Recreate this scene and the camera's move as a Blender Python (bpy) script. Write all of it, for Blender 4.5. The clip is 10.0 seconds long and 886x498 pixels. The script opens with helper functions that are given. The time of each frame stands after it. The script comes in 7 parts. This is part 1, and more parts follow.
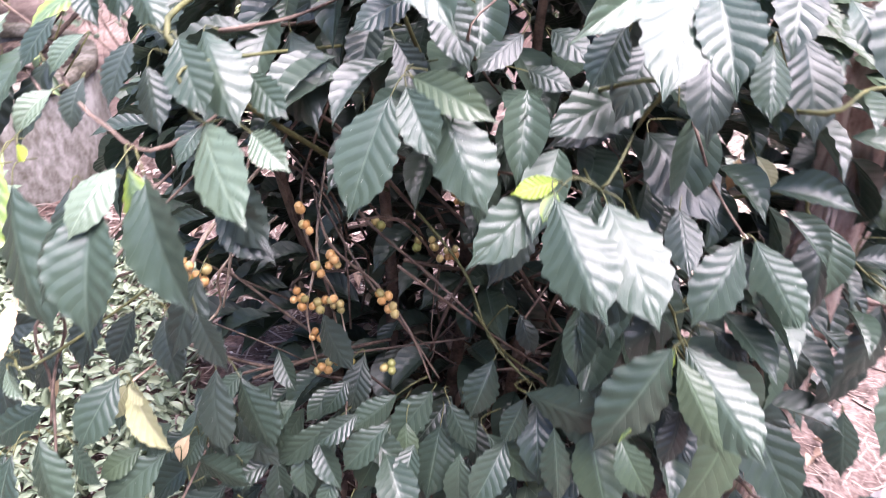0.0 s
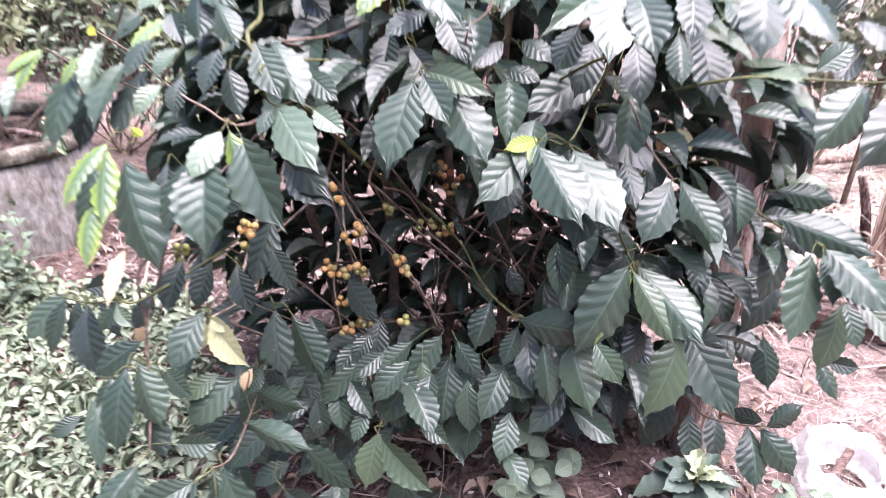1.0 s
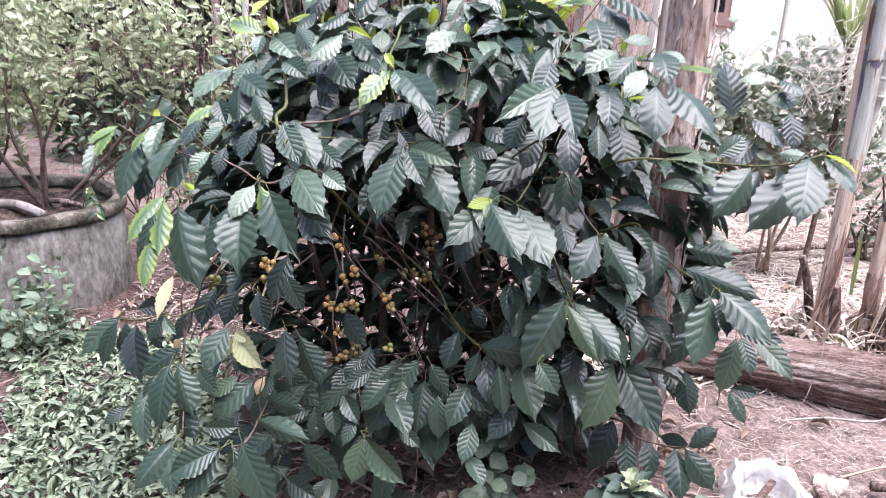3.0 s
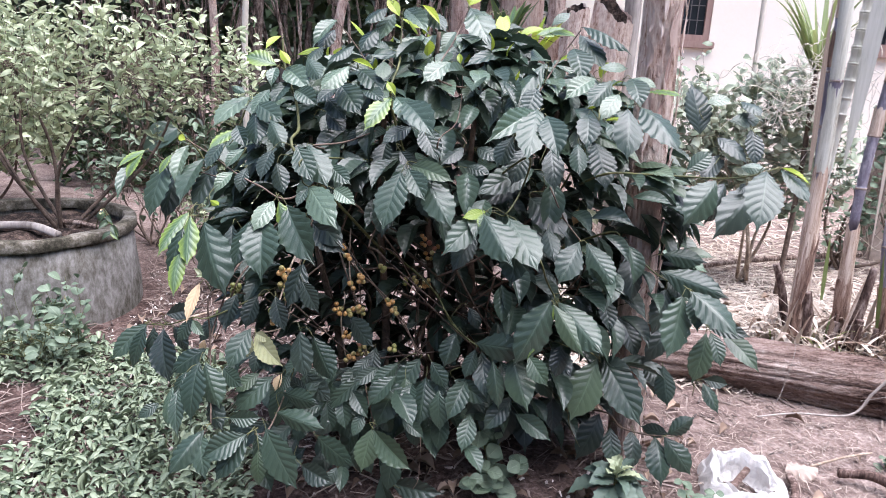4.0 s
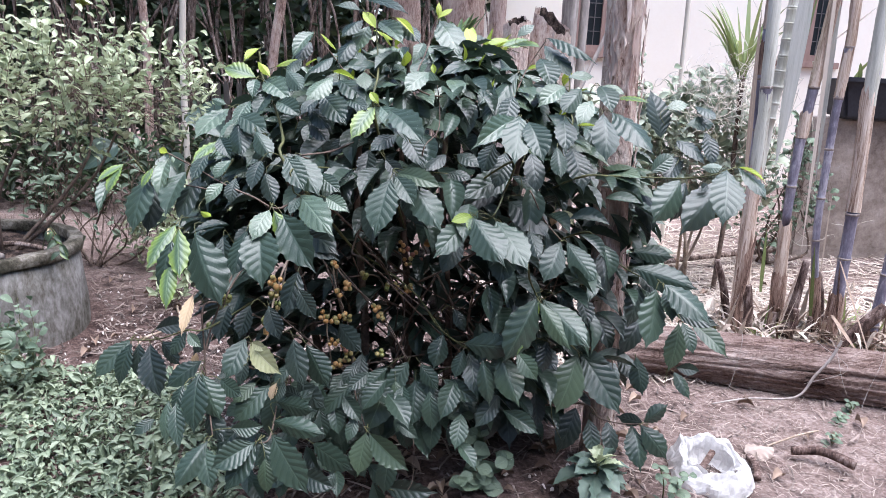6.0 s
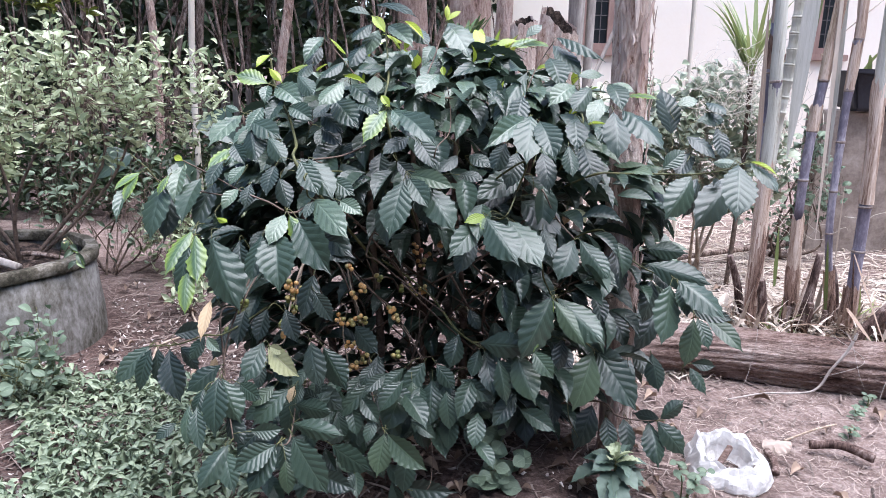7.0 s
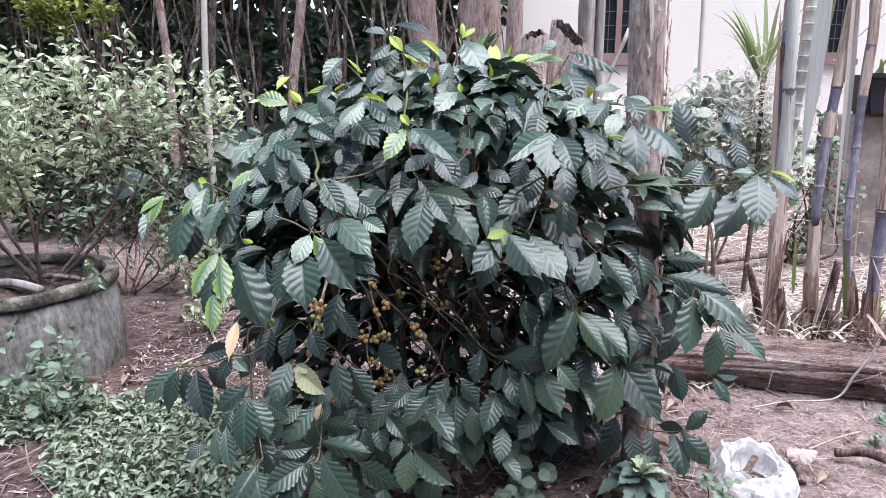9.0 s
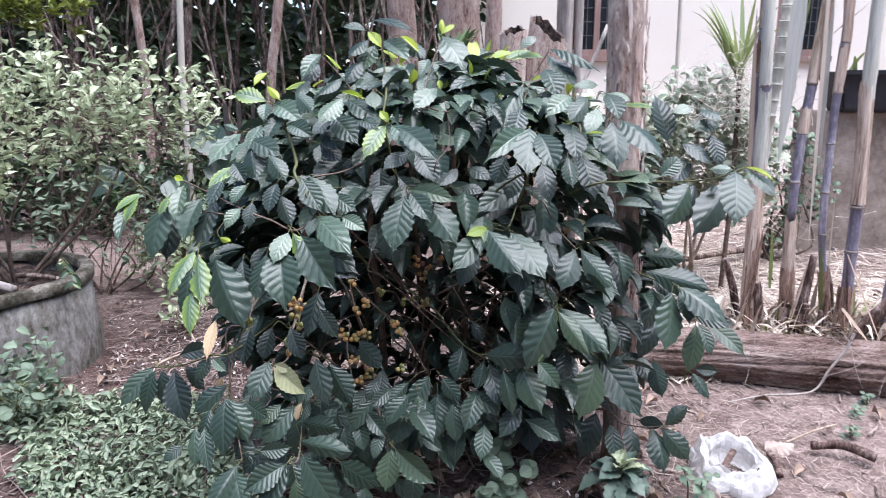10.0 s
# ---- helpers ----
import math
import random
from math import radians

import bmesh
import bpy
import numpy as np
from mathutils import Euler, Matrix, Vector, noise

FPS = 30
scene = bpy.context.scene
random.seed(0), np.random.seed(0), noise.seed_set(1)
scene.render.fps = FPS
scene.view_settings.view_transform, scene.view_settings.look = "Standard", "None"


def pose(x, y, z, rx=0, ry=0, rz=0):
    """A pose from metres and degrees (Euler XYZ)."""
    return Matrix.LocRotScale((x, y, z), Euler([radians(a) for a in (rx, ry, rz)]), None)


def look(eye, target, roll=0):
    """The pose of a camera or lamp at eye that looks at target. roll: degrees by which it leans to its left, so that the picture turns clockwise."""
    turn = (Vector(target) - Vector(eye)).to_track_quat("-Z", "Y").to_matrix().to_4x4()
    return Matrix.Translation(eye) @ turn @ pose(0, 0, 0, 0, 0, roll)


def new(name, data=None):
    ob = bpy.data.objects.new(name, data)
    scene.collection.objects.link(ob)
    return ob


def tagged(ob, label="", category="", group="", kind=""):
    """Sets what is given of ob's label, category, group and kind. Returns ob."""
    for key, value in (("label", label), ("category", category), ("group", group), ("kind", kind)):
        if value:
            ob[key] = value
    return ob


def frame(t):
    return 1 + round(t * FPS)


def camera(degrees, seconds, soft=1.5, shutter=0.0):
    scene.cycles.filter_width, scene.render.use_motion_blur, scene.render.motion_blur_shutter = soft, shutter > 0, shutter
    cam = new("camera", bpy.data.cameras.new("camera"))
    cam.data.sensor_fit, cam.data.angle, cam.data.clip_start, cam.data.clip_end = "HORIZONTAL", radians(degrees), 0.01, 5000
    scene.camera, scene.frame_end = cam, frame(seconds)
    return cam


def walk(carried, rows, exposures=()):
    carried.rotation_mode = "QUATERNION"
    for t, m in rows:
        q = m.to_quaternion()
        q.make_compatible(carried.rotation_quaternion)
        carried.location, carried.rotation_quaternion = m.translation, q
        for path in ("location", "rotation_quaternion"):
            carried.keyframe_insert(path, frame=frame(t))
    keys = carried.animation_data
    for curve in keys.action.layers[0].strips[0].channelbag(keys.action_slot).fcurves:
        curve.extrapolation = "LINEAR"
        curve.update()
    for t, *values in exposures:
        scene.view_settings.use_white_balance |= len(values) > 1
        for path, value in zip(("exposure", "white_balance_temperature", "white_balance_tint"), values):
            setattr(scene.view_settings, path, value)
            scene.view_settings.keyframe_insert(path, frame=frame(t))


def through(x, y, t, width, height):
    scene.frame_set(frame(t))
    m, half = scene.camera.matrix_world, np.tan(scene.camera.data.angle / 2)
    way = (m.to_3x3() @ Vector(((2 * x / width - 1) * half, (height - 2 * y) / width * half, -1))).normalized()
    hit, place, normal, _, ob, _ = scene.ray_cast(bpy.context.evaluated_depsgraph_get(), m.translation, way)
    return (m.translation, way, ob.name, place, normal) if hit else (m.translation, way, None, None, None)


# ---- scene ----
cam = camera(62.5, 10.0, soft=0.6, shutter=0.8)
PATH = [
    (0, (0.129, 1.038, 1.324), (-0.183, 2.710, 0.271), 3.6),
    (0.5, (0.090, 0.851, 1.255), (-0.115, 2.624, 0.352), 4.2),
    (1, (0.092, 0.648, 1.265), (-0.101, 2.459, 0.438), 2.7),
    (1.5, (0.116, 0.521, 1.291), (-0.108, 2.378, 0.582), 2.9),
    (2, (0.138, 0.462, 1.292), (-0.102, 2.319, 0.589), 2.2),
    (2.5, (0.182, 0.386, 1.290), (-0.037, 2.264, 0.639), 3.8),
    (4, (0.203, 0.086, 1.319), (-0.001, 2.003, 0.785), 3.2),
    (4.5, (0.102, 0.058, 1.310), (0.014, 1.983, 0.773), 3.1),
    (5, (0.056, 0.046, 1.302), (0.064, 1.973, 0.768), 4.1),
    (6.5, (0.040, 0.006, 1.304), (0.025, 1.949, 0.828), 1.9),
    (7, (0.033, 0.003, 1.304), (0.006, 1.942, 0.817), 1.3),
    (7.5, (0.020, -0.006, 1.310), (-0.023, 1.939, 0.845), 1.2),
    (8, (0.006, -0.009, 1.310), (-0.042, 1.934, 0.839), 1.1),
    (8.5, (0.006, -0.007, 1.319), (-0.036, 1.940, 0.866), 0.1),
    (9, (0.001, -0.009, 1.319), (-0.054, 1.938, 0.862), -0.1),
    (9.5, (-0.007, 0.001, 1.317), (-0.032, 1.947, 0.856), 0.9),
    (10, (0.000, 0.000, 1.320), (-0.000, 1.945, 0.853), -0.0),
]
EXPO = [(0.0, 2.48, 6450, 33), (0.5, 2.52, 6450, 33), (1.0, 2.38, 6400, 31), (2.5, 1.92, 6260, 25), (4.0, 1.53, 6150, 18), (5.0, 1.42, 6050, 17), (6.5, 1.38, 5950, 16), (10.0, 1.38, 5950, 16)]
walk(cam, [(t, look(eye, target, roll)) for t, eye, target, roll in PATH], EXPO)

# ---- world, sun ----
world = bpy.data.worlds.new("world")
scene.world = world
world.use_nodes = True
wn, wl = world.node_tree.nodes, world.node_tree.links
sky = wn.new("ShaderNodeTexSky")
sky.sky_type, sky.sun_disc = "NISHITA", False
SUN_UP, SUN_ROUND = 75.0, 112.0
sky.sun_elevation, sky.sun_rotation = radians(SUN_UP), radians(SUN_ROUND)
sky.dust_density, sky.air_density, sky.ozone_density = 1.5, 1.0, 1.0
wn["Background"].inputs["Strength"].default_value = 0.12
wl.new(sky.outputs["Color"], wn["Background"].inputs["Color"])
sun = new("sun", bpy.data.lights.new("sun", "SUN"))
sun.data.energy, sun.data.angle, sun.data.color = 3.7, radians(64), (1.0, 0.98, 0.97)
az, el = radians(SUN_ROUND), radians(SUN_UP)
sun.matrix_world = look((math.sin(az) * math.cos(el) * 30, math.cos(az) * math.cos(el) * 30, math.sin(el) * 30), (0, 0, 0))
scene.view_settings.exposure = 0.0


# ---- materials ----
def material(name, rough=0.7, spec=0.5, metal=0.0):
    m = bpy.data.materials.new(name)
    m.use_nodes = True
    b = m.node_tree.nodes["Principled BSDF"]
    b.inputs["Roughness"].default_value = rough
    b.inputs["Specular IOR Level"].default_value = spec
    b.inputs["Metallic"].default_value = metal
    return m, m.node_tree.nodes, m.node_tree.links, b


def noise_node(n, l, scale, detail=6.0, rough=0.6, vector=None):
    t = n.new("ShaderNodeTexNoise")
    t.inputs["Scale"].default_value, t.inputs["Detail"].default_value, t.inputs["Roughness"].default_value = scale, detail, rough
    if vector is not None:
        l.new(vector, t.inputs["Vector"])
    return t.outputs["Fac"]


def ramp(n, l, fac, stops):
    r = n.new("ShaderNodeValToRGB")
    while len(r.color_ramp.elements) < len(stops):
        r.color_ramp.elements.new(0.5)
    for e, (p, c) in zip(r.color_ramp.elements, stops):
        e.position, e.color = p, (*c, 1)
    l.new(fac, r.inputs["Fac"])
    return r.outputs["Color"]


def mix(n, l, fac, a, b, mode="MIX"):
    x = n.new("ShaderNodeMix")
    x.data_type, x.blend_type = "RGBA", mode
    for key, v in (("Factor", fac), ("A", a), ("B", b)):
        s = [i for i in x.inputs if i.name == key and i.type == ("VALUE" if key == "Factor" else "RGBA")][0]
        if isinstance(v, (int, float)):
            s.default_value = v
        elif isinstance(v, tuple):
            s.default_value = (*v, 1)
        else:
            l.new(v, s)
    return [o for o in x.outputs if o.type == "RGBA"][0]


def bump(n, l, b, height, strength=0.4, distance=0.01):
    u = n.new("ShaderNodeBump")
    u.inputs["Strength"].default_value, u.inputs["Distance"].default_value = strength, distance
    l.new(height, u.inputs["Height"])
    l.new(u.outputs["Normal"], b.inputs["Normal"])


def math_node(n, l, op, a, b=None, c=None):
    x = n.new("ShaderNodeMath")
    x.operation = op
    for i, v in enumerate((a, b, c)):
        if v is None:
            continue
        if isinstance(v, (int, float)):
            x.inputs[i].default_value = v
        else:
            l.new(v, x.inputs[i])
    return x.outputs[0]


def coords(n, kind="Object"):
    return n.new("ShaderNodeTexCoord").outputs[kind]


def stain_material(name, stops, scale, fine, rough=0.85, bumpy=0.5, distance=0.01, spec=0.3, stretch=None):
    """A surface of mottled colour at two scales, with relief."""
    m, n, l, b = material(name, rough, spec)
    v = coords(n)
    if stretch:
        mp = n.new("ShaderNodeMapping")
        mp.inputs["Scale"].default_value = stretch
        l.new(v, mp.inputs["Vector"])
        v = mp.outputs["Vector"]
    big, small = noise_node(n, l, scale, 8, 0.65, v), noise_node(n, l, fine, 8, 0.7, v)
    f = math_node(n, l, "ADD", math_node(n, l, "MULTIPLY", big, 0.6), math_node(n, l, "MULTIPLY", small, 0.4))
    f = math_node(n, l, "MULTIPLY_ADD", f, 1.5, -0.25)
    l.new(ramp(n, l, f, stops), b.inputs["Base Color"])
    bump(n, l, b, f, bumpy, distance)
    return m


def leaf_material(name, low, high, vein, rough=0.36, veins=8.0, spots=0.25, through=0.12, edge=None, gloss=0.55, relief=0.36):
    """A leaf blade: midrib, side veins, mottling, a few pale spots, a little light let through."""
    m, n, l, b = material(name, rough, gloss)
    uv = n.new("ShaderNodeSeparateXYZ")
    l.new(coords(n, "UV"), uv.inputs[0])
    side = math_node(n, l, "ABSOLUTE", math_node(n, l, "SUBTRACT", uv.outputs[0], 0.5))
    rnd = n.new("ShaderNodeObjectInfo").outputs["Random"]
    isl = n.new("ShaderNodeNewGeometry").outputs["Random Per Island"]
    r2 = math_node(n, l, "FRACT", math_node(n, l, "ADD", rnd, isl))
    pos = coords(n, "Object")
    blot = noise_node(n, l, 5.0, 6, 0.6, pos)
    tone = math_node(n, l, "ADD", math_node(n, l, "MULTIPLY", r2, 0.55), math_node(n, l, "MULTIPLY", blot, 0.45))
    col = ramp(n, l, tone, [(0.25, low), (0.75, high)])
    wave = math_node(n, l, "FRACT", math_node(n, l, "ADD", math_node(n, l, "MULTIPLY", uv.outputs[1], veins), math_node(n, l, "MULTIPLY", side, -veins * 0.42)))
    dist = math_node(n, l, "ABSOLUTE", math_node(n, l, "SUBTRACT", wave, 0.5))
    rib = math_node(n, l, "LESS_THAN", side, 0.018)
    lat = math_node(n, l, "MULTIPLY", math_node(n, l, "GREATER_THAN", dist, 0.472), 0.2)
    mask = math_node(n, l, "MAXIMUM", math_node(n, l, "MULTIPLY", rib, 0.6), lat)
    col = mix(n, l, mask, col, vein)
    if edge:
        far = n.new("ShaderNodeMapRange")
        far.inputs["From Min"].default_value, far.inputs["From Max"].default_value = 0.3, 0.62
        l.new(math_node(n, l, "MULTIPLY_ADD", blot, 0.35, side), far.inputs["Value"])
        col = mix(n, l, far.outputs[0], col, edge)
    vor = n.new("ShaderNodeTexVoronoi")
    vor.inputs["Scale"].default_value = 9.0
    l.new(pos, vor.inputs["Vector"])
    speck = math_node(n, l, "MULTIPLY", math_node(n, l, "LESS_THAN", vor.outputs["Distance"], 0.055), math_node(n, l, "GREATER_THAN", r2, 1 - spots))
    col = mix(n, l, math_node(n, l, "MULTIPLY", speck, 0.6), col, (0.5, 0.52, 0.45))
    l.new(col, b.inputs["Base Color"])
    rr = n.new("ShaderNodeMapRange")
    rr.inputs["To Min"].default_value, rr.inputs["To Max"].default_value = rough - 0.1, rough + 0.16
    l.new(noise_node(n, l, 7.0, 5, 0.6, pos), rr.inputs["Value"])
    l.new(rr.outputs[0], b.inputs["Roughness"])
    gap = math_node(n, l, "SUBTRACT", 0.5, dist)
    bulge = math_node(n, l, "POWER", math_node(n, l, "MULTIPLY", gap, 2.0), 0.55)
    keel = math_node(n, l, "MINIMUM", math_node(n, l, "MULTIPLY", side, 14.0), 1.0)
    h = math_node(n, l, "ADD", math_node(n, l, "MULTIPLY", math_node(n, l, "MULTIPLY", bulge, keel), 0.75), math_node(n, l, "MULTIPLY", noise_node(n, l, 40.0, 3, 0.6, pos), 0.3))
    bump(n, l, b, h, relief, 0.0022)
    if through:
        tr = n.new("ShaderNodeBsdfTranslucent")
        l.new(mix(n, l, 0.6, col, high), tr.inputs["Color"])
        ms = n.new("ShaderNodeMixShader")
        ms.inputs[0].default_value = through
        l.new(b.outputs[0], ms.inputs[1])
        l.new(tr.outputs[0], ms.inputs[2])
        l.new(ms.outputs[0], n["Material Output"].inputs["Surface"])
    return m


LEAF = {
    "d": leaf_material("coffee_leaf_deep", (0.021, 0.032, 0.026), (0.04, 0.058, 0.045), (0.055, 0.078, 0.06), 0.31, gloss=0.5, relief=0.5),
    "m": leaf_material("coffee_leaf", (0.024, 0.041, 0.029), (0.048, 0.076, 0.052), (0.08, 0.115, 0.082), 0.3, gloss=0.5, relief=0.5),
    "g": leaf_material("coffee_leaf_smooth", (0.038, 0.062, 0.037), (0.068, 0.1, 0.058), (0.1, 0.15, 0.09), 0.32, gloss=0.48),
    # l: young leaves, and crown leaves painted paler in place of sky sheen
    "l": leaf_material("coffee_leaf_young_lit", (0.058, 0.094, 0.062), (0.115, 0.16, 0.105), (0.2, 0.26, 0.18), 0.26, gloss=0.6, relief=0.45),
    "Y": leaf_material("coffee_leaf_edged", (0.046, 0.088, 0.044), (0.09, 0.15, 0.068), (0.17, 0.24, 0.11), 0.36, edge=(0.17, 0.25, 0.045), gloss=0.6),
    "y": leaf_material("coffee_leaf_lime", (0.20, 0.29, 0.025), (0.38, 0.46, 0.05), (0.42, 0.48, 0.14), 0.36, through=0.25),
    "o": leaf_material("coffee_leaf_yellow", (0.36, 0.37, 0.17), (0.55, 0.55, 0.36), (0.6, 0.58, 0.42), 0.5, through=0.2),
    "b": leaf_material("coffee_leaf_withered", (0.42, 0.27, 0.13), (0.68, 0.54, 0.35), (0.55, 0.4, 0.26), 0.6, through=0.2),
}
SHRUB_LEAF = leaf_material("pale_shrub_leaf", (0.17, 0.22, 0.105), (0.52, 0.57, 0.37), (0.46, 0.51, 0.36), 0.5, 5.0, 0.0, 0.22)
WEED_LEAF = leaf_material("weed_leaf", (0.08, 0.12, 0.075), (0.16, 0.215, 0.14), (0.25, 0.32, 0.21), 0.6, 5.0, 0.1)
COVER_LEAF = leaf_material("ground_cover_leaf", (0.09, 0.13, 0.075), (0.29, 0.345, 0.225), (0.38, 0.43, 0.33), 0.5, 4.0, 0.0)
ROSETTE_LEAF = leaf_material("rosette_leaf", (0.07, 0.11, 0.085), (0.14, 0.19, 0.145), (0.14, 0.22, 0.12), 0.55, 6.0, 0.1)
DARK_LEAF = leaf_material("hedge_leaf", (0.012, 0.025, 0.01), (0.05, 0.085, 0.03), (0.08, 0.12, 0.05), 0.55, 4.0, 0.0)
FERN_LEAF = leaf_material("feathery_leaf", (0.09, 0.125, 0.02), (0.24, 0.28, 0.045), (0.3, 0.35, 0.1), 0.55, 4.0, 0.0, 0.25)
STRAP_LEAF = leaf_material("strap_leaf", (0.12, 0.17, 0.05), (0.3, 0.35, 0.13), (0.3, 0.38, 0.2), 0.5, 1.0, 0.0, 0.25)
VINE_LEAF = leaf_material("vine_leaf", (0.11, 0.15, 0.085), (0.46, 0.5, 0.38), (0.34, 0.4, 0.26), 0.5, 5.0, 0.0)
DEAD_LEAF = leaf_material("dead_leaf", (0.1, 0.06, 0.04), (0.32, 0.235, 0.175), (0.3, 0.2, 0.14), 0.75, 5.0, 0.0, 0.05)
STRAW = leaf_material("straw", (0.26, 0.2, 0.155), (0.66, 0.58, 0.49), (0.5, 0.42, 0.33), 0.8, 1.0, 0.0, 0.05)
BIT = leaf_material("straw_bit", (0.14, 0.1, 0.085), (0.45, 0.37, 0.315), (0.3, 0.24, 0.2), 0.85, 1.0, 0.0, 0.0)
DARK_TWIG = leaf_material("dark_litter", (0.05, 0.036, 0.03), (0.3, 0.235, 0.2), (0.18, 0.135, 0.115), 0.85, 1.0, 0.0, 0.0)

PALE_CHIP = leaf_material("pale_chip", (0.22, 0.18, 0.16), (0.62, 0.56, 0.52), (0.4, 0.34, 0.3), 0.85, 1.0, 0.0, 0.0)
BARK = stain_material("post_bark", [(0.3, (0.2, 0.12, 0.09)), (0.38, (0.5, 0.35, 0.285)), (0.52, (0.66, 0.52, 0.45)), (0.66, (0.79, 0.69, 0.61))], 30, 120, 0.9, 0.8, 0.035, 0.2, (1, 1, 0.3))
TREE_BARK = stain_material("tree_bark", [(0.33, (0.24, 0.145, 0.115)), (0.44, (0.52, 0.355, 0.295)), (0.56, (0.66, 0.5, 0.43)), (0.68, (0.74, 0.63, 0.56))], 20, 90, 0.9, 1.0, 0.06, 0.2, (1, 1, 0.32))
HEDGE_BARK = stain_material("hedge_bark", [(0.34, (0.06, 0.041, 0.033)), (0.5, (0.23, 0.165, 0.135)), (0.66, (0.5, 0.405, 0.35))], 20, 80, 0.9, 0.8, 0.02, 0.2, (1, 1, 0.3))
LOG_WOOD = stain_material("log_wood", [(0.34, (0.05, 0.03, 0.025)), (0.44, (0.175, 0.115, 0.095)), (0.56, (0.3, 0.22, 0.19)), (0.7, (0.48, 0.4, 0.36))], 9, 120, 0.9, 0.9, 0.04, 0.2, (0.35, 1, 1))
TWIG_BROWN = stain_material("twig_bark", [(0.35, (0.05, 0.035, 0.028)), (0.65, (0.18, 0.13, 0.1))], 20, 90, 0.8, 0.6, 0.004)
TWIG_PALE = stain_material("twig_pale", [(0.35, (0.2, 0.14, 0.1)), (0.65, (0.44, 0.36, 0.28))], 20, 90, 0.8, 0.6, 0.004)
TWIG_GREEN = stain_material("twig_green", [(0.35, (0.05, 0.058, 0.025)), (0.65, (0.14, 0.14, 0.055))], 20, 90, 0.6, 0.5, 0.003)
CONCRETE = stain_material("planter_concrete", [(0.32, (0.045, 0.042, 0.028)), (0.43, (0.11, 0.101, 0.084)), (0.54, (0.17, 0.16, 0.145)), (0.68, (0.27, 0.258, 0.24))], 5, 40, 0.9, 0.5, 0.008, 0.3, (1, 1, 0.55))
RIM = stain_material("planter_rim", [(0.36, (0.03, 0.027, 0.018)), (0.5, (0.1, 0.088, 0.066)), (0.64, (0.23, 0.21, 0.18))], 9, 60, 0.95, 0.7, 0.01)
SOIL = stain_material("planter_soil", [(0.38, (0.012, 0.008, 0.006)), (0.5, (0.05, 0.033, 0.026)), (0.64, (0.17, 0.12, 0.095))], 20, 90, 0.95, 1.0, 0.02)
WALL = stain_material("house_plaster", [(0.3, (0.93, 0.85, 0.73)), (0.6, (0.96, 0.89, 0.78))], 1.5, 30, 0.85, 0.2, 0.004)
FRAME_WOOD = stain_material("window_wood", [(0.3, (0.24, 0.15, 0.125)), (0.7, (0.38, 0.26, 0.22))], 8, 60, 0.6, 0.3, 0.003, 0.4, (1, 1, 0.2))
BLOCK = stain_material("block_wall", [(0.3, (0.15, 0.115, 0.095)), (0.6, (0.33, 0.275, 0.235)), (0.8, (0.46, 0.395, 0.35))], 4, 30, 0.9, 0.6, 0.01)
TROUGH = stain_material("trough_plastic", [(0.3, (0.012, 0.012, 0.016)), (0.7, (0.035, 0.035, 0.045))], 8, 60, 0.5, 0.2, 0.003)
CANE = stain_material("cane_rind", [(0.3, (0.06, 0.05, 0.075)), (0.5, (0.2, 0.185, 0.235)), (0.68, (0.5, 0.48, 0.53))], 8, 60, 0.45, 0.3, 0.003, 0.5, (1, 1, 0.3))
CANE_RING = stain_material("cane_node", [(0.3, (0.14, 0.1, 0.09)), (0.7, (0.42, 0.37, 0.33))], 12, 60, 0.7, 0.4, 0.003)
SHEATH = stain_material("cane_sheath", [(0.34, (0.13, 0.075, 0.052)), (0.44, (0.4, 0.285, 0.215)), (0.54, (0.58, 0.465, 0.375)), (0.68, (0.76, 0.66, 0.57))], 14, 110, 0.7, 0.5, 0.004, 0.3, (3, 3, 0.12))
SHEATH_GREEN = stain_material("cane_sheath_green", [(0.3, (0.24, 0.19, 0.15)), (0.4, (0.44, 0.44, 0.37)), (0.52, (0.58, 0.58, 0.51)), (0.7, (0.68, 0.67, 0.61))], 10, 90, 0.6, 0.4, 0.004, 0.3, (3, 3, 0.12))
SHEATH_BROWN = stain_material("cane_sheath_brown", [(0.36, (0.06, 0.034, 0.026)), (0.46, (0.22, 0.135, 0.1)), (0.56, (0.36, 0.245, 0.19)), (0.68, (0.58, 0.46, 0.38))], 14, 110, 0.8, 0.6, 0.004, 0.3, (3, 3, 0.15))
CANE_BASE = stain_material("cane_base", [(0.34, (0.03, 0.018, 0.015)), (0.5, (0.12, 0.078, 0.066)), (0.66, (0.32, 0.25, 0.22))], 25, 120, 0.9, 0.8, 0.01, 0.2, (1, 1, 0.3))
PALE_WOOD = stain_material("pale_pole", [(0.3, (0.45, 0.4, 0.33)), (0.7, (0.7, 0.65, 0.56))], 8, 50, 0.7, 0.4, 0.004, 0.3, (1, 1, 0.2))
FENCE_WOOD = stain_material("fence_wood", [(0.3, (0.05, 0.043, 0.038)), (0.7, (0.17, 0.15, 0.135))], 8, 50, 0.9, 0.6, 0.006, 0.3, (1, 1, 0.2))
GREY_WOOD = stain_material("grey_wood", [(0.3, (0.17, 0.145, 0.13)), (0.7, (0.5, 0.45, 0.41))], 8, 50, 0.85, 0.6, 0.006, 0.3, (1, 1, 0.2))


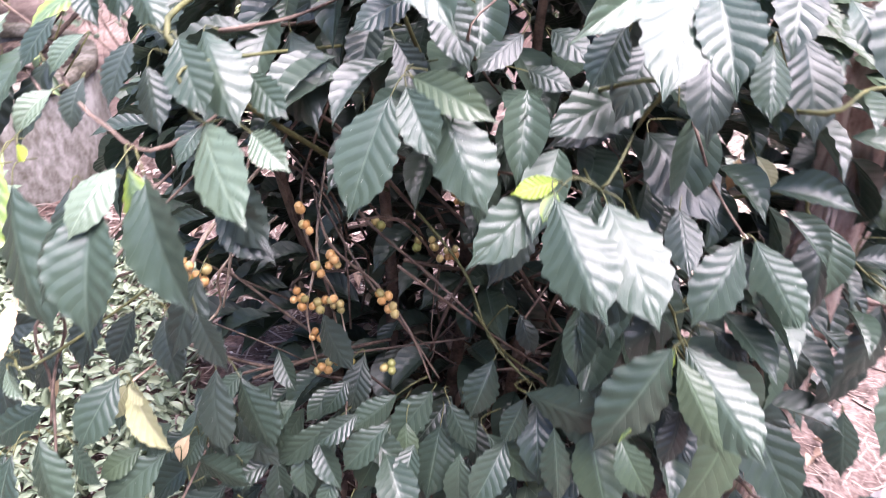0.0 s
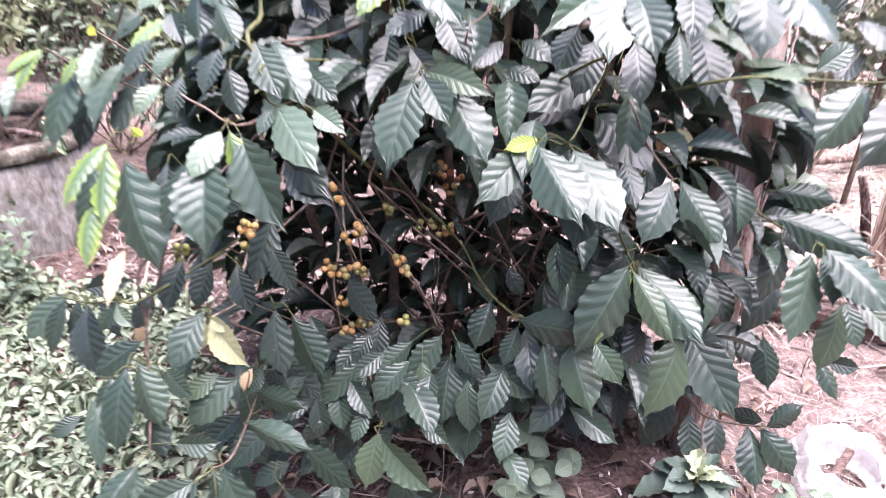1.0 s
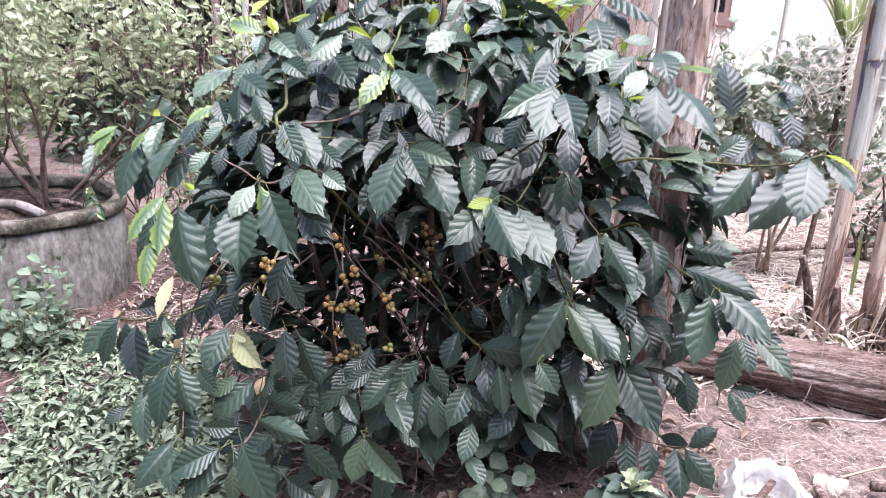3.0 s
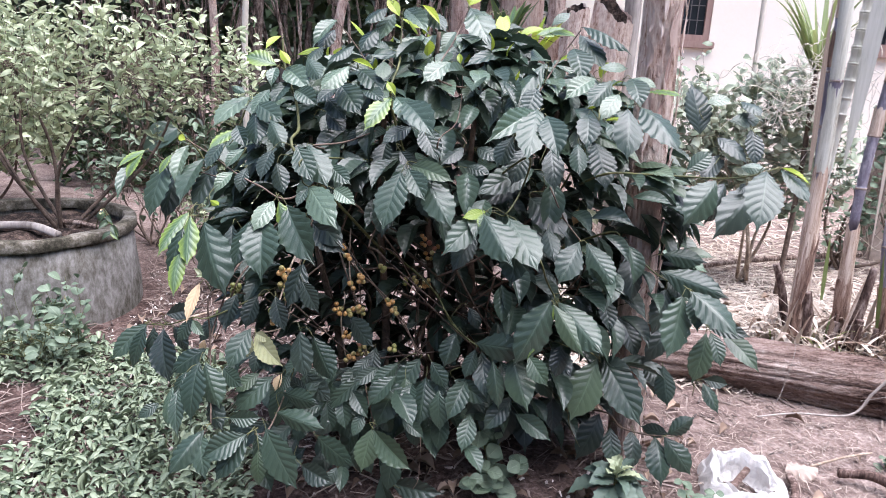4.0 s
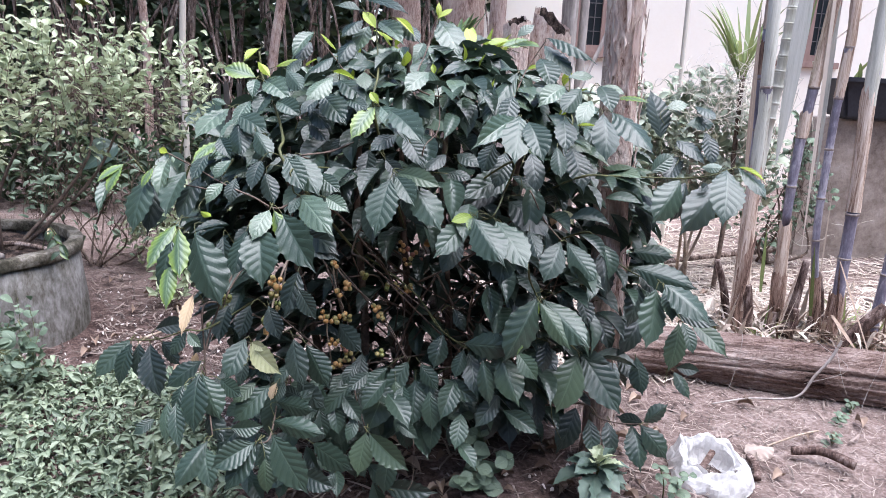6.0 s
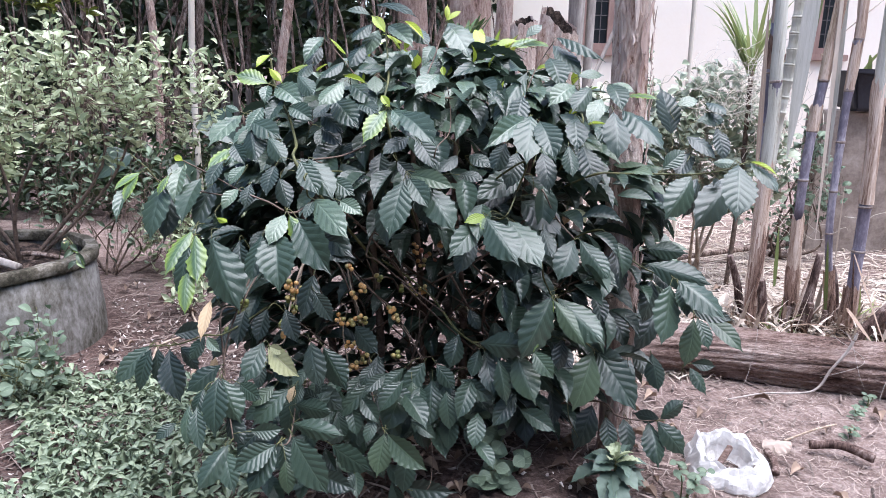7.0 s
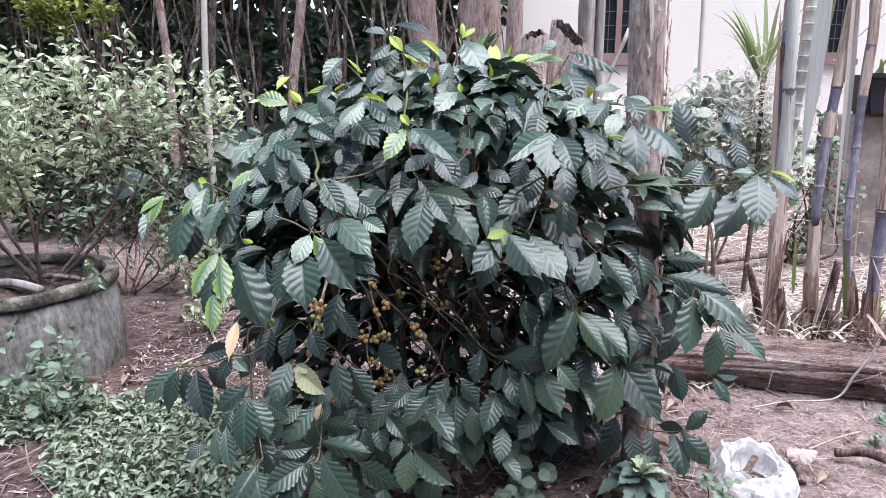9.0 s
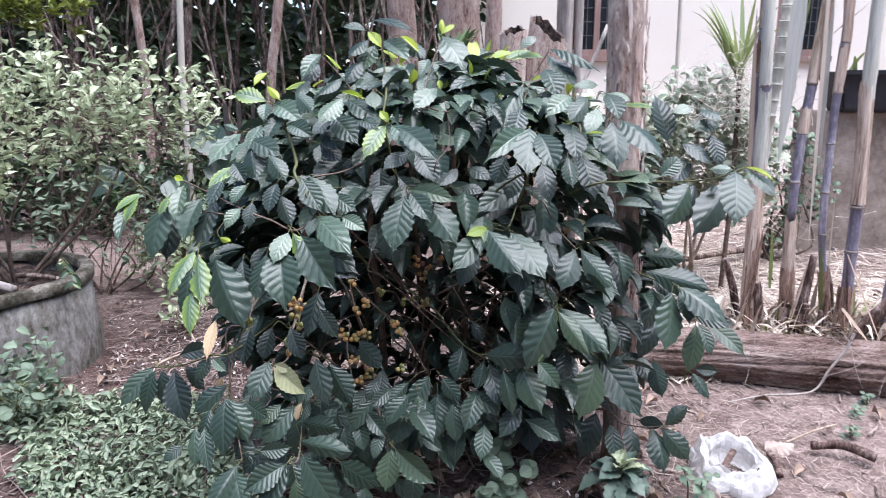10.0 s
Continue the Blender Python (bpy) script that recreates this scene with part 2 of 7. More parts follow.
def berry_material(name, a, b_):
    m, n, l, b = material(name, 0.35, 0.5)
    rnd = n.new("ShaderNodeObjectInfo").outputs["Random"]
    f = math_node(n, l, "ADD", math_node(n, l, "MULTIPLY", rnd, 0.6), math_node(n, l, "MULTIPLY", noise_node(n, l, 60, 4), 0.4))
    l.new(ramp(n, l, f, [(0.25, a), (0.75, b_)]), b.inputs["Base Color"])
    bump(n, l, b, noise_node(n, l, 300, 3), 0.1, 0.001)
    return m


BERRY = {
    "y": berry_material("berry_yellow", (0.24, 0.21, 0.07), (0.44, 0.35, 0.14)),
    "o": berry_material("berry_orange", (0.42, 0.22, 0.07), (0.6, 0.36, 0.14)),
    "r": berry_material("berry_red", (0.36, 0.11, 0.08), (0.5, 0.26, 0.18)),
    "g": berry_material("berry_green", (0.15, 0.18, 0.05), (0.3, 0.3, 0.1)),
}


def ground_material():
    m, n, l, b = material("ground_earth", 0.95, 0.2)
    v = coords(n)
    big, mid, fine = noise_node(n, l, 0.9, 5, 0.6, v), noise_node(n, l, 8, 8, 0.7, v), noise_node(n, l, 70, 6, 0.7, v)
    f = math_node(n, l, "ADD", math_node(n, l, "MULTIPLY", mid, 0.5), math_node(n, l, "MULTIPLY", fine, 0.5))
    earth = ramp(n, l, f, [(0.38, (0.02, 0.013, 0.011)), (0.5, (0.085, 0.054, 0.046)), (0.64, (0.23, 0.165, 0.145))])
    pale = ramp(n, l, f, [(0.36, (0.085, 0.057, 0.048)), (0.5, (0.22, 0.162, 0.142)), (0.64, (0.42, 0.345, 0.31))])
    xyz = n.new("ShaderNodeSeparateXYZ")
    l.new(v, xyz.inputs[0])
    east = n.new("ShaderNodeMapRange")
    east.inputs["From Min"].default_value, east.inputs["From Max"].default_value = -0.1, 1.5
    l.new(math_node(n, l, "MULTIPLY_ADD", big, 1.6, math_node(n, l, "SUBTRACT", math_node(n, l, "MAXIMUM", xyz.outputs[0], math_node(n, l, "SUBTRACT", xyz.outputs[1], 3.5)), 0.9)), east.inputs["Value"])
    l.new(mix(n, l, east.outputs[0], earth, pale), b.inputs["Base Color"])
    bump(n, l, b, f, 0.9, 0.03)
    return m


GROUND = ground_material()


def plastic_material():
    m, n, l, b = material("thin_white_plastic", 0.32, 0.5)
    v = coords(n)
    l.new(ramp(n, l, noise_node(n, l, 9, 5, 0.6, v), [(0.3, (0.66, 0.65, 0.63)), (0.65, (0.84, 0.83, 0.81))]), b.inputs["Base Color"])
    bump(n, l, b, noise_node(n, l, 26, 6, 0.7, v), 0.8, 0.015)
    tr = n.new("ShaderNodeBsdfTranslucent")
    tr.inputs["Color"].default_value = (0.85, 0.85, 0.85, 1)
    ms = n.new("ShaderNodeMixShader")
    ms.inputs[0].default_value = 0.3
    l.new(b.outputs[0], ms.inputs[1])
    l.new(tr.outputs[0], ms.inputs[2])
    film_ = n.new("ShaderNodeMixShader")
    clear = n.new("ShaderNodeBsdfTransparent")
    l.new(ramp(n, l, noise_node(n, l, 14, 5, 0.6, v), [(0.4, (0.06, 0.06, 0.06)), (0.7, (0.45, 0.45, 0.45))]), film_.inputs[0])
    l.new(ms.outputs[0], film_.inputs[1])
    l.new(clear.outputs[0], film_.inputs[2])
    l.new(film_.outputs[0], n["Material Output"].inputs["Surface"])
    return m


PLASTIC = plastic_material()
m_, n_, l_, b_ = material("window_glass", 0.08, 0.5)
b_.inputs["Base Color"].default_value = (0.03, 0.035, 0.04, 1)
GLASS = m_
m_, n_, l_, b_ = material("iron_bars", 0.6, 0.4)
b_.inputs["Base Color"].default_value = (0.12, 0.11, 0.11, 1)
IRON = m_


# ---- builders ----
def mesh_of(name, verts, faces, mat, uvs=None, smooth=True):
    me = bpy.data.meshes.new(name)
    me.from_pydata(verts, [], faces)
    if uvs is not None:
        layer = me.uv_layers.new(name="UVMap")
        idx = np.empty(len(me.loops), dtype=np.int32)
        me.loops.foreach_get("vertex_index", idx)
        layer.data.foreach_set("uv", np.asarray(uvs, dtype=np.float32)[idx].ravel())
    if smooth:
        me.polygons.foreach_set("use_smooth", np.ones(len(me.polygons), dtype=bool))
    me.materials.append(mat)
    me.update()
    return me


def child(name, me, parent, label="", kind=""):
    ob = new(name, me)
    ob.parent = parent
    return tagged(ob, label, "", "", kind)


def thing(name, label, category, at=(0, 0, 0), group="", kind=""):
    ob = new(name)
    ob.location = at
    ob.empty_display_size = 0.05
    return tagged(ob, label, category, group, kind)


def blade(ny, nx, arch, fold, wavy, phase, belly=0.46, tip=0.09, quilt=0.006, lobes=8.0, twist=0.0, scallop=0.022, curl=0.0):
    """A leaf blade as arrays: y from base 0 to tip 1, x across (half width 0.5), z its relief."""
    verts, uvs, faces = [], [], []
    power = math.log(0.5) / math.log(belly)
    for j in range(ny + 1):
        v = j / ny
        s = v / (1 - tip)
        body = math.sin(math.pi * s ** power) ** (0.62 if s > belly else 0.92) if 0 < s < 1 else 0.0
        point = 0.3 * (1 - v) / (1.7 * tip) if v > 1 - 1.7 * tip else 0.0
        half = 0.5 * max(body, min(point, 0.3) ** 1.15, 0.02 if v < 0.5 else 0.0)
        inner = min(1.0, half * 4)
        bend = arch * 4 * v * (1 - v) - curl * v * v
        for i in range(nx + 1):
            u = 2 * i / nx - 1
            a = abs(u)
            shift = 0.5 * math.sin(phase + 4 * v) + (0.8 * math.sin(phase) if u > 0 else 0.0)
            ripple = math.sin(2 * math.pi * lobes * (v - 0.105 * a * 2) + shift)
            wide = half * (1 + scallop * a * (1.1 * math.sin(2 * math.pi * lobes * (v - 0.21) + shift + 1.3) + 0.6 * math.sin(5 * v + phase + u)))
            z = bend + fold * a * half * 2
            z += wavy * a ** 3 * ripple * inner * (0.75 + 0.4 * math.sin(phase * 2 + 5 * v))
            z += quilt * 0.5 * (1 - math.cos(2 * math.pi * (lobes * v - 0.21 * lobes * a))) * inner * (0.25 + 0.75 * min(1.0, 3 * a)) * (1 - 0.35 * a)
            z += twist * u * half * (v - 0.3)
            verts.append((u * wide, v, z))
            uvs.append((0.5 + u * 0.5, v * lobes / 8.0))
    w = nx + 1
    for j in range(ny):
        for i in range(nx):
            k = j * w + i
            faces.append((k, k + 1, k + w + 1, k + w))
    return verts, uvs, faces


def tube(points, radii, sides=7, closed=True, wobble=0.0, rng=None):
    """A tapering tube through points, as arrays."""
    pts = [Vector(p) for p in points]
    verts, faces = [], []
    ref = Vector((0.31, 0.17, 0.93))
    for k, p in enumerate(pts):
        d = (pts[min(k + 1, len(pts) - 1)] - pts[max(k - 1, 0)]).normalized()
        a = d.cross(ref)
        if a.length < 0.1:
            a = d.cross(Vector((1, 0, 0)))
        a.normalize()
        b = d.cross(a)
        r = radii[k] if isinstance(radii, (list, tuple)) else radii
        for s in range(sides):
            t = 2 * math.pi * s / sides
            q = r * (1 + (wobble * (rng.random() - 0.5) if rng else 0))
            verts.append(tuple(p + a * (q * math.cos(t)) + b * (q * math.sin(t))))
    for k in range(len(pts) - 1):
        for s in range(sides):
            t = (s + 1) % sides
            faces.append((k * sides + s, k * sides + t, (k + 1) * sides + t, (k + 1) * sides + s))
    if closed:
        faces.append(tuple(range(sides))[::-1])
        faces.append(tuple(range((len(pts) - 1) * sides, len(pts) * sides)))
    return verts, faces


def smooth_line(points, steps=4):
    """More points along a soft curve through the given ones."""
    p = [Vector(q) for q in points]
    out = []
    for i in range(len(p) - 1):
        a, b, c, d = p[max(i - 1, 0)], p[i], p[i + 1], p[min(i + 2, len(p) - 1)]
        for s in range(steps):
            t = s / steps
            out.append(0.5 * (2 * b + (c - a) * t + (2 * a - 5 * b + 4 * c - d) * t * t + (3 * b - a - 3 * c + d) * t ** 3))
    out.append(p[-1])
    return out


class Heap:
    """Gathers many small pieces into one mesh."""

    def __init__(self):
        self.v, self.f, self.uv = [], [], []

    def add(self, verts, faces, uvs=None, m=None):
        k = len(self.v)
        if m is not None:
            verts = [tuple(m @ Vector(q)) for q in verts]
        self.v += list(verts)
        self.f += [tuple(i + k for i in f) for f in faces]
        self.uv += list(uvs) if uvs is not None else [(0.3, 0.3)] * len(verts)

    def mesh(self, name, mat, smooth=True):
        return mesh_of(name, self.v, self.f, mat, self.uv, smooth)


def basis(base, axis, normal, length, width):
    """The pose of a blade: base, way to the tip, facing, length and width."""
    y = Vector(axis).normalized()
    z = Vector(normal) - y * Vector(normal).dot(y)
    z.normalize()
    x = y.cross(z)
    m = Matrix.Identity(4)
    for i in range(3):
        m[i][0], m[i][1], m[i][2], m[i][3] = x[i] * width, y[i] * length, z[i] * length, base[i]
    return m


def rise(x, y):
    """Height of the ground."""
    z = 0.03 * max(0.0, min(y, 9.0) - 3.2)
    z += 0.035 * (noise.noise(Vector((x * 0.7, y * 0.7, 0))) ) + 0.012 * noise.noise(Vector((x * 3, y * 3, 5)))
    z += 0.05 * math.exp(-((x - 0.1) ** 2 / 0.35 + (y - 2.25) ** 2 / 0.25))
    return z


# ---- ground ----
def axis_steps(near, fine, far):
    a = list(np.arange(near[0], near[1] + 1e-6, fine))
    step, q = fine, near[1]
    while q < far:
        step *= 1.35
        q += step
        a.append(q)
    step, q = fine, near[0]
    while q > -far:
        step *= 1.35
        q -= step
        a.insert(0, q)
    return a


gx, gy = axis_steps((-3.5, 4.5), 0.07, 400), axis_steps((-1.0, 8.5), 0.07, 400)
gv = [(x, y, rise(x, y)) for y in gy for x in gx]
gf = [(j * len(gx) + i, j * len(gx) + i + 1, (j + 1) * len(gx) + i + 1, (j + 1) * len(gx) + i) for j in range(len(gy) - 1) for i in range(len(gx) - 1)]
ground = new("ground", mesh_of("ground", gv, gf, GROUND))
tagged(ground, "bare reddish-brown earth strewn with straw and litter", "ground", kind="structure")

# ---- house ----
HY = 8.0


def box(x0, x1, y0, y1, z0, z1, bevel=0.0):
    bm = bmesh.new()
    bmesh.ops.create_cube(bm, size=1.0, matrix=Matrix.Translation(((x0 + x1) / 2, (y0 + y1) / 2, (z0 + z1) / 2)) @ Matrix.Diagonal((x1 - x0, y1 - y0, z1 - z0, 1)))
    if bevel:
        bmesh.ops.bevel(bm, geom=bm.edges[:], offset=bevel, segments=2, affect="EDGES")
    return bm


def part(name, bm, mat, parent, label="", kind=""):
    me = bpy.data.meshes.new(name)
    bm.to_mesh(me)
    bm.free()
    me.materials.append(mat)
    ob = new(name, me)
    ob.parent = parent
    return tagged(ob, label, "", "", kind)


house = thing("house", "white plastered house wall with brown wooden windows", "house", (0, 0, 0))
WINDOWS = [(1.31, 1.93), (3.5, 4.05)]
SILL, HEAD = 1.50, 2.62
edges_x = [0.3, WINDOWS[0][0], WINDOWS[0][1], WINDOWS[1][0], WINDOWS[1][1], 10.0]
for i in range(5):
    if i % 2 == 0:
        part("wall", box(edges_x[i], edges_x[i + 1], HY, HY + 0.2, -0.2, 3.4), WALL, house, "white plaster")
    else:
        part("wall", box(edges_x[i], edges_x[i + 1], HY, HY + 0.2, -0.2, SILL), WALL, house, "white plaster")
        part("wall", box(edges_x[i], edges_x[i + 1], HY, HY + 0.2, HEAD, 3.4), WALL, house, "white plaster")
part("side_wall", box(0.3, 0.5, HY + 0.2, HY + 6, -0.2, 3.4), WALL, house)
roof = bmesh.new()
rv = [roof.verts.new(c) for c in ((-0.2, HY - 0.12, 3.35), (10.4, HY - 0.12, 3.35), (10.4, HY + 3.2, 4.9), (-0.2, HY + 3.2, 4.9), (10.4, HY + 7, 3.3), (-0.2, HY + 7, 3.3))]
roof.faces.new(rv[:4])
roof.faces.new((rv[3], rv[2], rv[4], rv[5]))
bmesh.ops.solidify(roof, geom=roof.faces[:], thickness=0.08)
part("roof", roof, TREE_BARK, house)
for x0, x1 in WINDOWS:
    win = child("window", None, house)
    fr = bmesh.new()
    y0, y1 = HY + 0.01, HY + 0.09
    mids = [x0, (x0 + x1) / 2, x1]
    for x in mids:
        bmesh.ops.create_cube(fr, size=1.0, matrix=Matrix.Translation((min(max(x, x0 + 0.03), x1 - 0.03), (y0 + y1) / 2, (SILL + HEAD) / 2)) @ Matrix.Diagonal((0.06, y1 - y0, HEAD - SILL, 1)))
    for z in (SILL + 0.035, HEAD - 0.035):
        for xa, xb in ((x0 + 0.06, mids[1] - 0.03), (mids[1] + 0.03, x1 - 0.06)):
            bmesh.ops.create_cube(fr, size=1.0, matrix=Matrix.Translation(((xa + xb) / 2, (y0 + y1) / 2, z)) @ Matrix.Diagonal((xb - xa, y1 - y0 - 0.004, 0.07, 1)))
    part("window_frame", fr, FRAME_WOOD, win, "reddish-brown wood")
    part("window_sill", box(x0 - 0.05, x1 + 0.05, HY - 0.05, HY - 0.003, SILL - 0.06, SILL + 0.005, 0.006), FRAME_WOOD, win)
    for xa, xb in ((x0 + 0.06, mids[1] - 0.03), (mids[1] + 0.03, x1 - 0.06)):
        part("pane", box(xa, xb, HY + 0.045, HY + 0.052, SILL + 0.07, HEAD - 0.07), GLASS, win)
        bars = bmesh.new()
        for k in range(1, 3):
            x = xa + (xb - xa) * k / 3
            bmesh.ops.create_cube(bars, size=1.0, matrix=Matrix.Translation((x, HY + 0.03, (SILL + HEAD) / 2)) @ Matrix.Diagonal((0.008, 0.008, HEAD - SILL - 0.14, 1)))
        for k in range(1, 7):
            z = SILL + 0.07 + (HEAD - SILL - 0.14) * k / 7
            bmesh.ops.create_cube(bars, size=1.0, matrix=Matrix.Translation(((xa + xb) / 2, HY + 0.022, z)) @ Matrix.Diagonal((xb - xa, 0.006, 0.008, 1)))
        part("grille", bars, IRON, win)

# ---- coffee shrub ----
shrub = thing("coffee_shrub", "bushy coffee shrub with glossy dark green leaves and ripening berries", "shrub", (0, 0, 0))
rng = random.Random(21)
BLADES = {}
for tone in LEAF:
    BLADES[tone] = []
    for k in range(10):
        vv, uu, ff = blade(48, 12, rng.uniform(0.02, 0.1), rng.uniform(-0.1, 0.1), rng.uniform(0.007, 0.016) * (0.55 if tone == "g" else 1), rng.uniform(0, 6), rng.uniform(0.49, 0.56), rng.uniform(0.08, 0.12), 0.003 if tone in "gyo" else rng.uniform(0.005, 0.0095), rng.choice((7.0, 8.0, 9.0)), rng.uniform(-0.22, 0.22), rng.uniform(0.03, 0.065), rng.uniform(0.0, 0.1))
        BLADES[tone].append(mesh_of("leaf", vv, ff, LEAF[tone], uu))
HEART = Vector((0.0, 2.35, 0.6))
EYEWARD = Vector((0.0, -1.0, 0.22))
BASES = []


def leaf(bx, by, bz, tx, ty, tz, width, tone):
    """One leaf from its base to its tip."""
    base, tip_ = Vector((bx, by, bz)), Vector((tx, ty, tz))
    axis = tip_ - base
    out = ((base + tip_) / 2 - HEART).normalized()
    n = EYEWARD * 0.8 + Vector((0, 0, 0.12 + 0.85 * min(0.6, max(0.0, bz - 0.8)))) + out * 0.3 + Vector((rng.uniform(-0.18, 0.18), rng.uniform(-0.1, 0.1), rng.uniform(-0.1, 0.2)))
    ob = child("leaf", rng.choice(BLADES[tone]), shrub)
    long_ = axis.length
    ob.matrix_basis = basis(base, axis, n, long_, min(width * 1.15, long_ * rng.uniform(0.47, 0.55)))
    BASES.append((base, axis.normalized(), tone))


# top left shoot
leaf(-0.490, 2.065, 1.245, -0.587, 2.078, 1.267, 0.053, "Y")
leaf(-0.495, 2.122, 1.323, -0.527, 2.078, 1.287, 0.025, "y")
leaf(-0.451, 2.120, 1.274, -0.380, 2.135, 1.299, 0.021, "y")
leaf(-0.496, 2.107, 1.286, -0.450, 2.064, 1.247, 0.020, "y")
leaf(-0.475, 2.096, 1.239, -0.384, 2.016, 1.190, 0.071, "l")
leaf(-0.489, 2.060, 1.240, -0.488, 2.009, 1.193, 0.038, "l")
leaf(-0.556, 2.005, 1.171, -0.600, 2.014, 1.186, 0.020, "l")
leaf(-0.563, 2.051, 1.158, -0.628, 1.942, 1.086, 0.060, "l")
leaf(-0.523, 1.994, 1.145, -0.421, 1.922, 1.108, 0.052, "m")
leaf(-0.350, 2.167, 1.374, -0.397, 2.080, 1.303, 0.039, "l")
leaf(-0.363, 2.187, 1.349, -0.394, 2.123, 1.288, 0.040, "d")
leaf(-0.448, 2.060, 1.207, -0.480, 1.989, 1.141, 0.058, "m")
leaf(-0.425, 2.028, 1.186, -0.346, 1.974, 1.150, 0.051, "m")
leaf(-0.496, 2.026, 1.184, -0.528, 1.961, 1.120, 0.055, "l")

# top shoot
leaf(-0.221, 2.183, 1.440, -0.295, 2.192, 1.452, 0.055, "m")
leaf(-0.226, 2.300, 1.473, -0.081, 2.183, 1.439, 0.033, "m")
leaf(-0.178, 2.183, 1.393, -0.219, 2.200, 1.441, 0.043, "y")
leaf(-0.202, 2.232, 1.401, -0.232, 2.163, 1.324, 0.060, "l")
leaf(-0.176, 2.279, 1.417, -0.094, 2.174, 1.355, 0.052, "l")
leaf(-0.131, 2.288, 1.431, -0.066, 2.215, 1.384, 0.019, "y")
leaf(-0.126, 2.296, 1.422, -0.047, 2.221, 1.360, 0.054, "m")
leaf(-0.236, 2.174, 1.359, -0.274, 2.108, 1.292, 0.055, "m")
leaf(-0.217, 2.212, 1.416, -0.272, 2.148, 1.365, 0.057, "m")
leaf(-0.193, 2.140, 1.304, -0.260, 2.150, 1.322, 0.043, "m")

# top middle
leaf(-0.007, 2.399, 1.440, 0.039, 2.415, 1.476, 0.020, "y")
leaf(-0.003, 2.366, 1.441, -0.004, 2.384, 1.490, 0.016, "y")
leaf(-0.007, 2.443, 1.438, 0.076, 2.305, 1.326, 0.080, "l")
leaf(0.086, 2.480, 1.421, 0.111, 2.424, 1.366, 0.048, "y")
leaf(0.118, 2.404, 1.362, 0.071, 2.331, 1.302, 0.056, "y")
leaf(0.146, 2.453, 1.357, 0.234, 2.473, 1.391, 0.044, "y")
leaf(0.229, 2.468, 1.369, 0.325, 2.397, 1.369, 0.042, "Y")
leaf(0.109, 2.512, 1.426, 0.083, 2.424, 1.341, 0.042, "y")
leaf(0.135, 2.293, 1.309, 0.008, 2.173, 1.271, 0.046, "m")
leaf(0.149, 2.429, 1.349, 0.211, 2.350, 1.268, 0.062, "m")
leaf(0.204, 2.491, 1.369, 0.294, 2.509, 1.397, 0.048, "Y")
leaf(0.248, 2.432, 1.397, 0.303, 2.451, 1.441, 0.034, "l")
leaf(0.236, 2.192, 1.291, 0.133, 2.032, 1.148, 0.060, "m")
leaf(-0.017, 2.098, 1.280, -0.082, 2.005, 1.229, 0.049, "l")
leaf(0.030, 2.285, 1.253, 0.111, 2.227, 1.231, 0.048, "l")
leaf(0.034, 2.194, 1.184, 0.124, 2.135, 1.164, 0.076, "g")
leaf(-0.007, 2.246, 1.274, -0.013, 2.259, 1.304, 0.022, "y")
leaf(0.001, 2.290, 1.274, 0.015, 2.303, 1.303, 0.021, "y")
leaf(0.044, 2.339, 1.326, -0.034, 2.276, 1.310, 0.041, "m")

# upper left
leaf(-0.282, 2.097, 1.309, -0.341, 2.025, 1.262, 0.041, "m")
leaf(-0.266, 1.979, 1.259, -0.324, 1.904, 1.198, 0.069, "l")
leaf(-0.284, 2.086, 1.270, -0.210, 2.025, 1.253, 0.016, "y")
leaf(-0.269, 2.097, 1.247, -0.175, 1.995, 1.190, 0.054, "m")
leaf(-0.197, 2.074, 1.273, -0.184, 2.007, 1.227, 0.044, "g")
leaf(-0.145, 1.984, 1.191, -0.171, 1.998, 1.226, 0.030, "y")
leaf(-0.155, 1.995, 1.186, -0.210, 1.907, 1.102, 0.045, "Y")
leaf(-0.136, 1.944, 1.189, -0.055, 1.853, 1.111, 0.055, "l")
leaf(-0.110, 1.920, 1.182, -0.010, 1.792, 1.110, 0.062, "m")
leaf(-0.301, 2.008, 1.212, -0.221, 1.926, 1.141, 0.067, "m")
leaf(-0.307, 2.006, 1.197, -0.347, 1.949, 1.158, 0.043, "m")
leaf(-0.242, 2.032, 1.200, -0.170, 1.962, 1.178, 0.039, "m")
leaf(-0.336, 2.010, 1.173, -0.267, 1.954, 1.126, 0.051, "m")
leaf(-0.380, 2.136, 1.301, -0.410, 2.075, 1.254, 0.044, "m")
leaf(-0.412, 2.087, 1.269, -0.351, 2.009, 1.219, 0.044, "m")

# upper right
leaf(0.337, 2.391, 1.397, 0.477, 2.255, 1.330, 0.052, "m")
leaf(0.333, 2.407, 1.375, 0.409, 2.274, 1.285, 0.057, "m")
leaf(0.317, 2.345, 1.334, 0.346, 2.242, 1.238, 0.076, "m")
leaf(0.375, 2.181, 1.257, 0.290, 2.108, 1.201, 0.055, "l")
leaf(0.386, 2.218, 1.282, 0.468, 2.231, 1.290, 0.038, "l")
leaf(0.461, 2.108, 1.264, 0.483, 2.016, 1.192, 0.053, "m")
leaf(0.466, 2.117, 1.264, 0.525, 2.074, 1.248, 0.034, "l")
leaf(0.512, 2.166, 1.228, 0.596, 2.078, 1.229, 0.027, "Y")
leaf(0.694, 2.273, 1.115, 0.663, 2.325, 1.264, 0.085, "d")
leaf(0.438, 1.925, 1.199, 0.441, 1.828, 1.091, 0.078, "m")
leaf(0.480, 2.005, 1.198, 0.567, 1.867, 1.113, 0.077, "m")
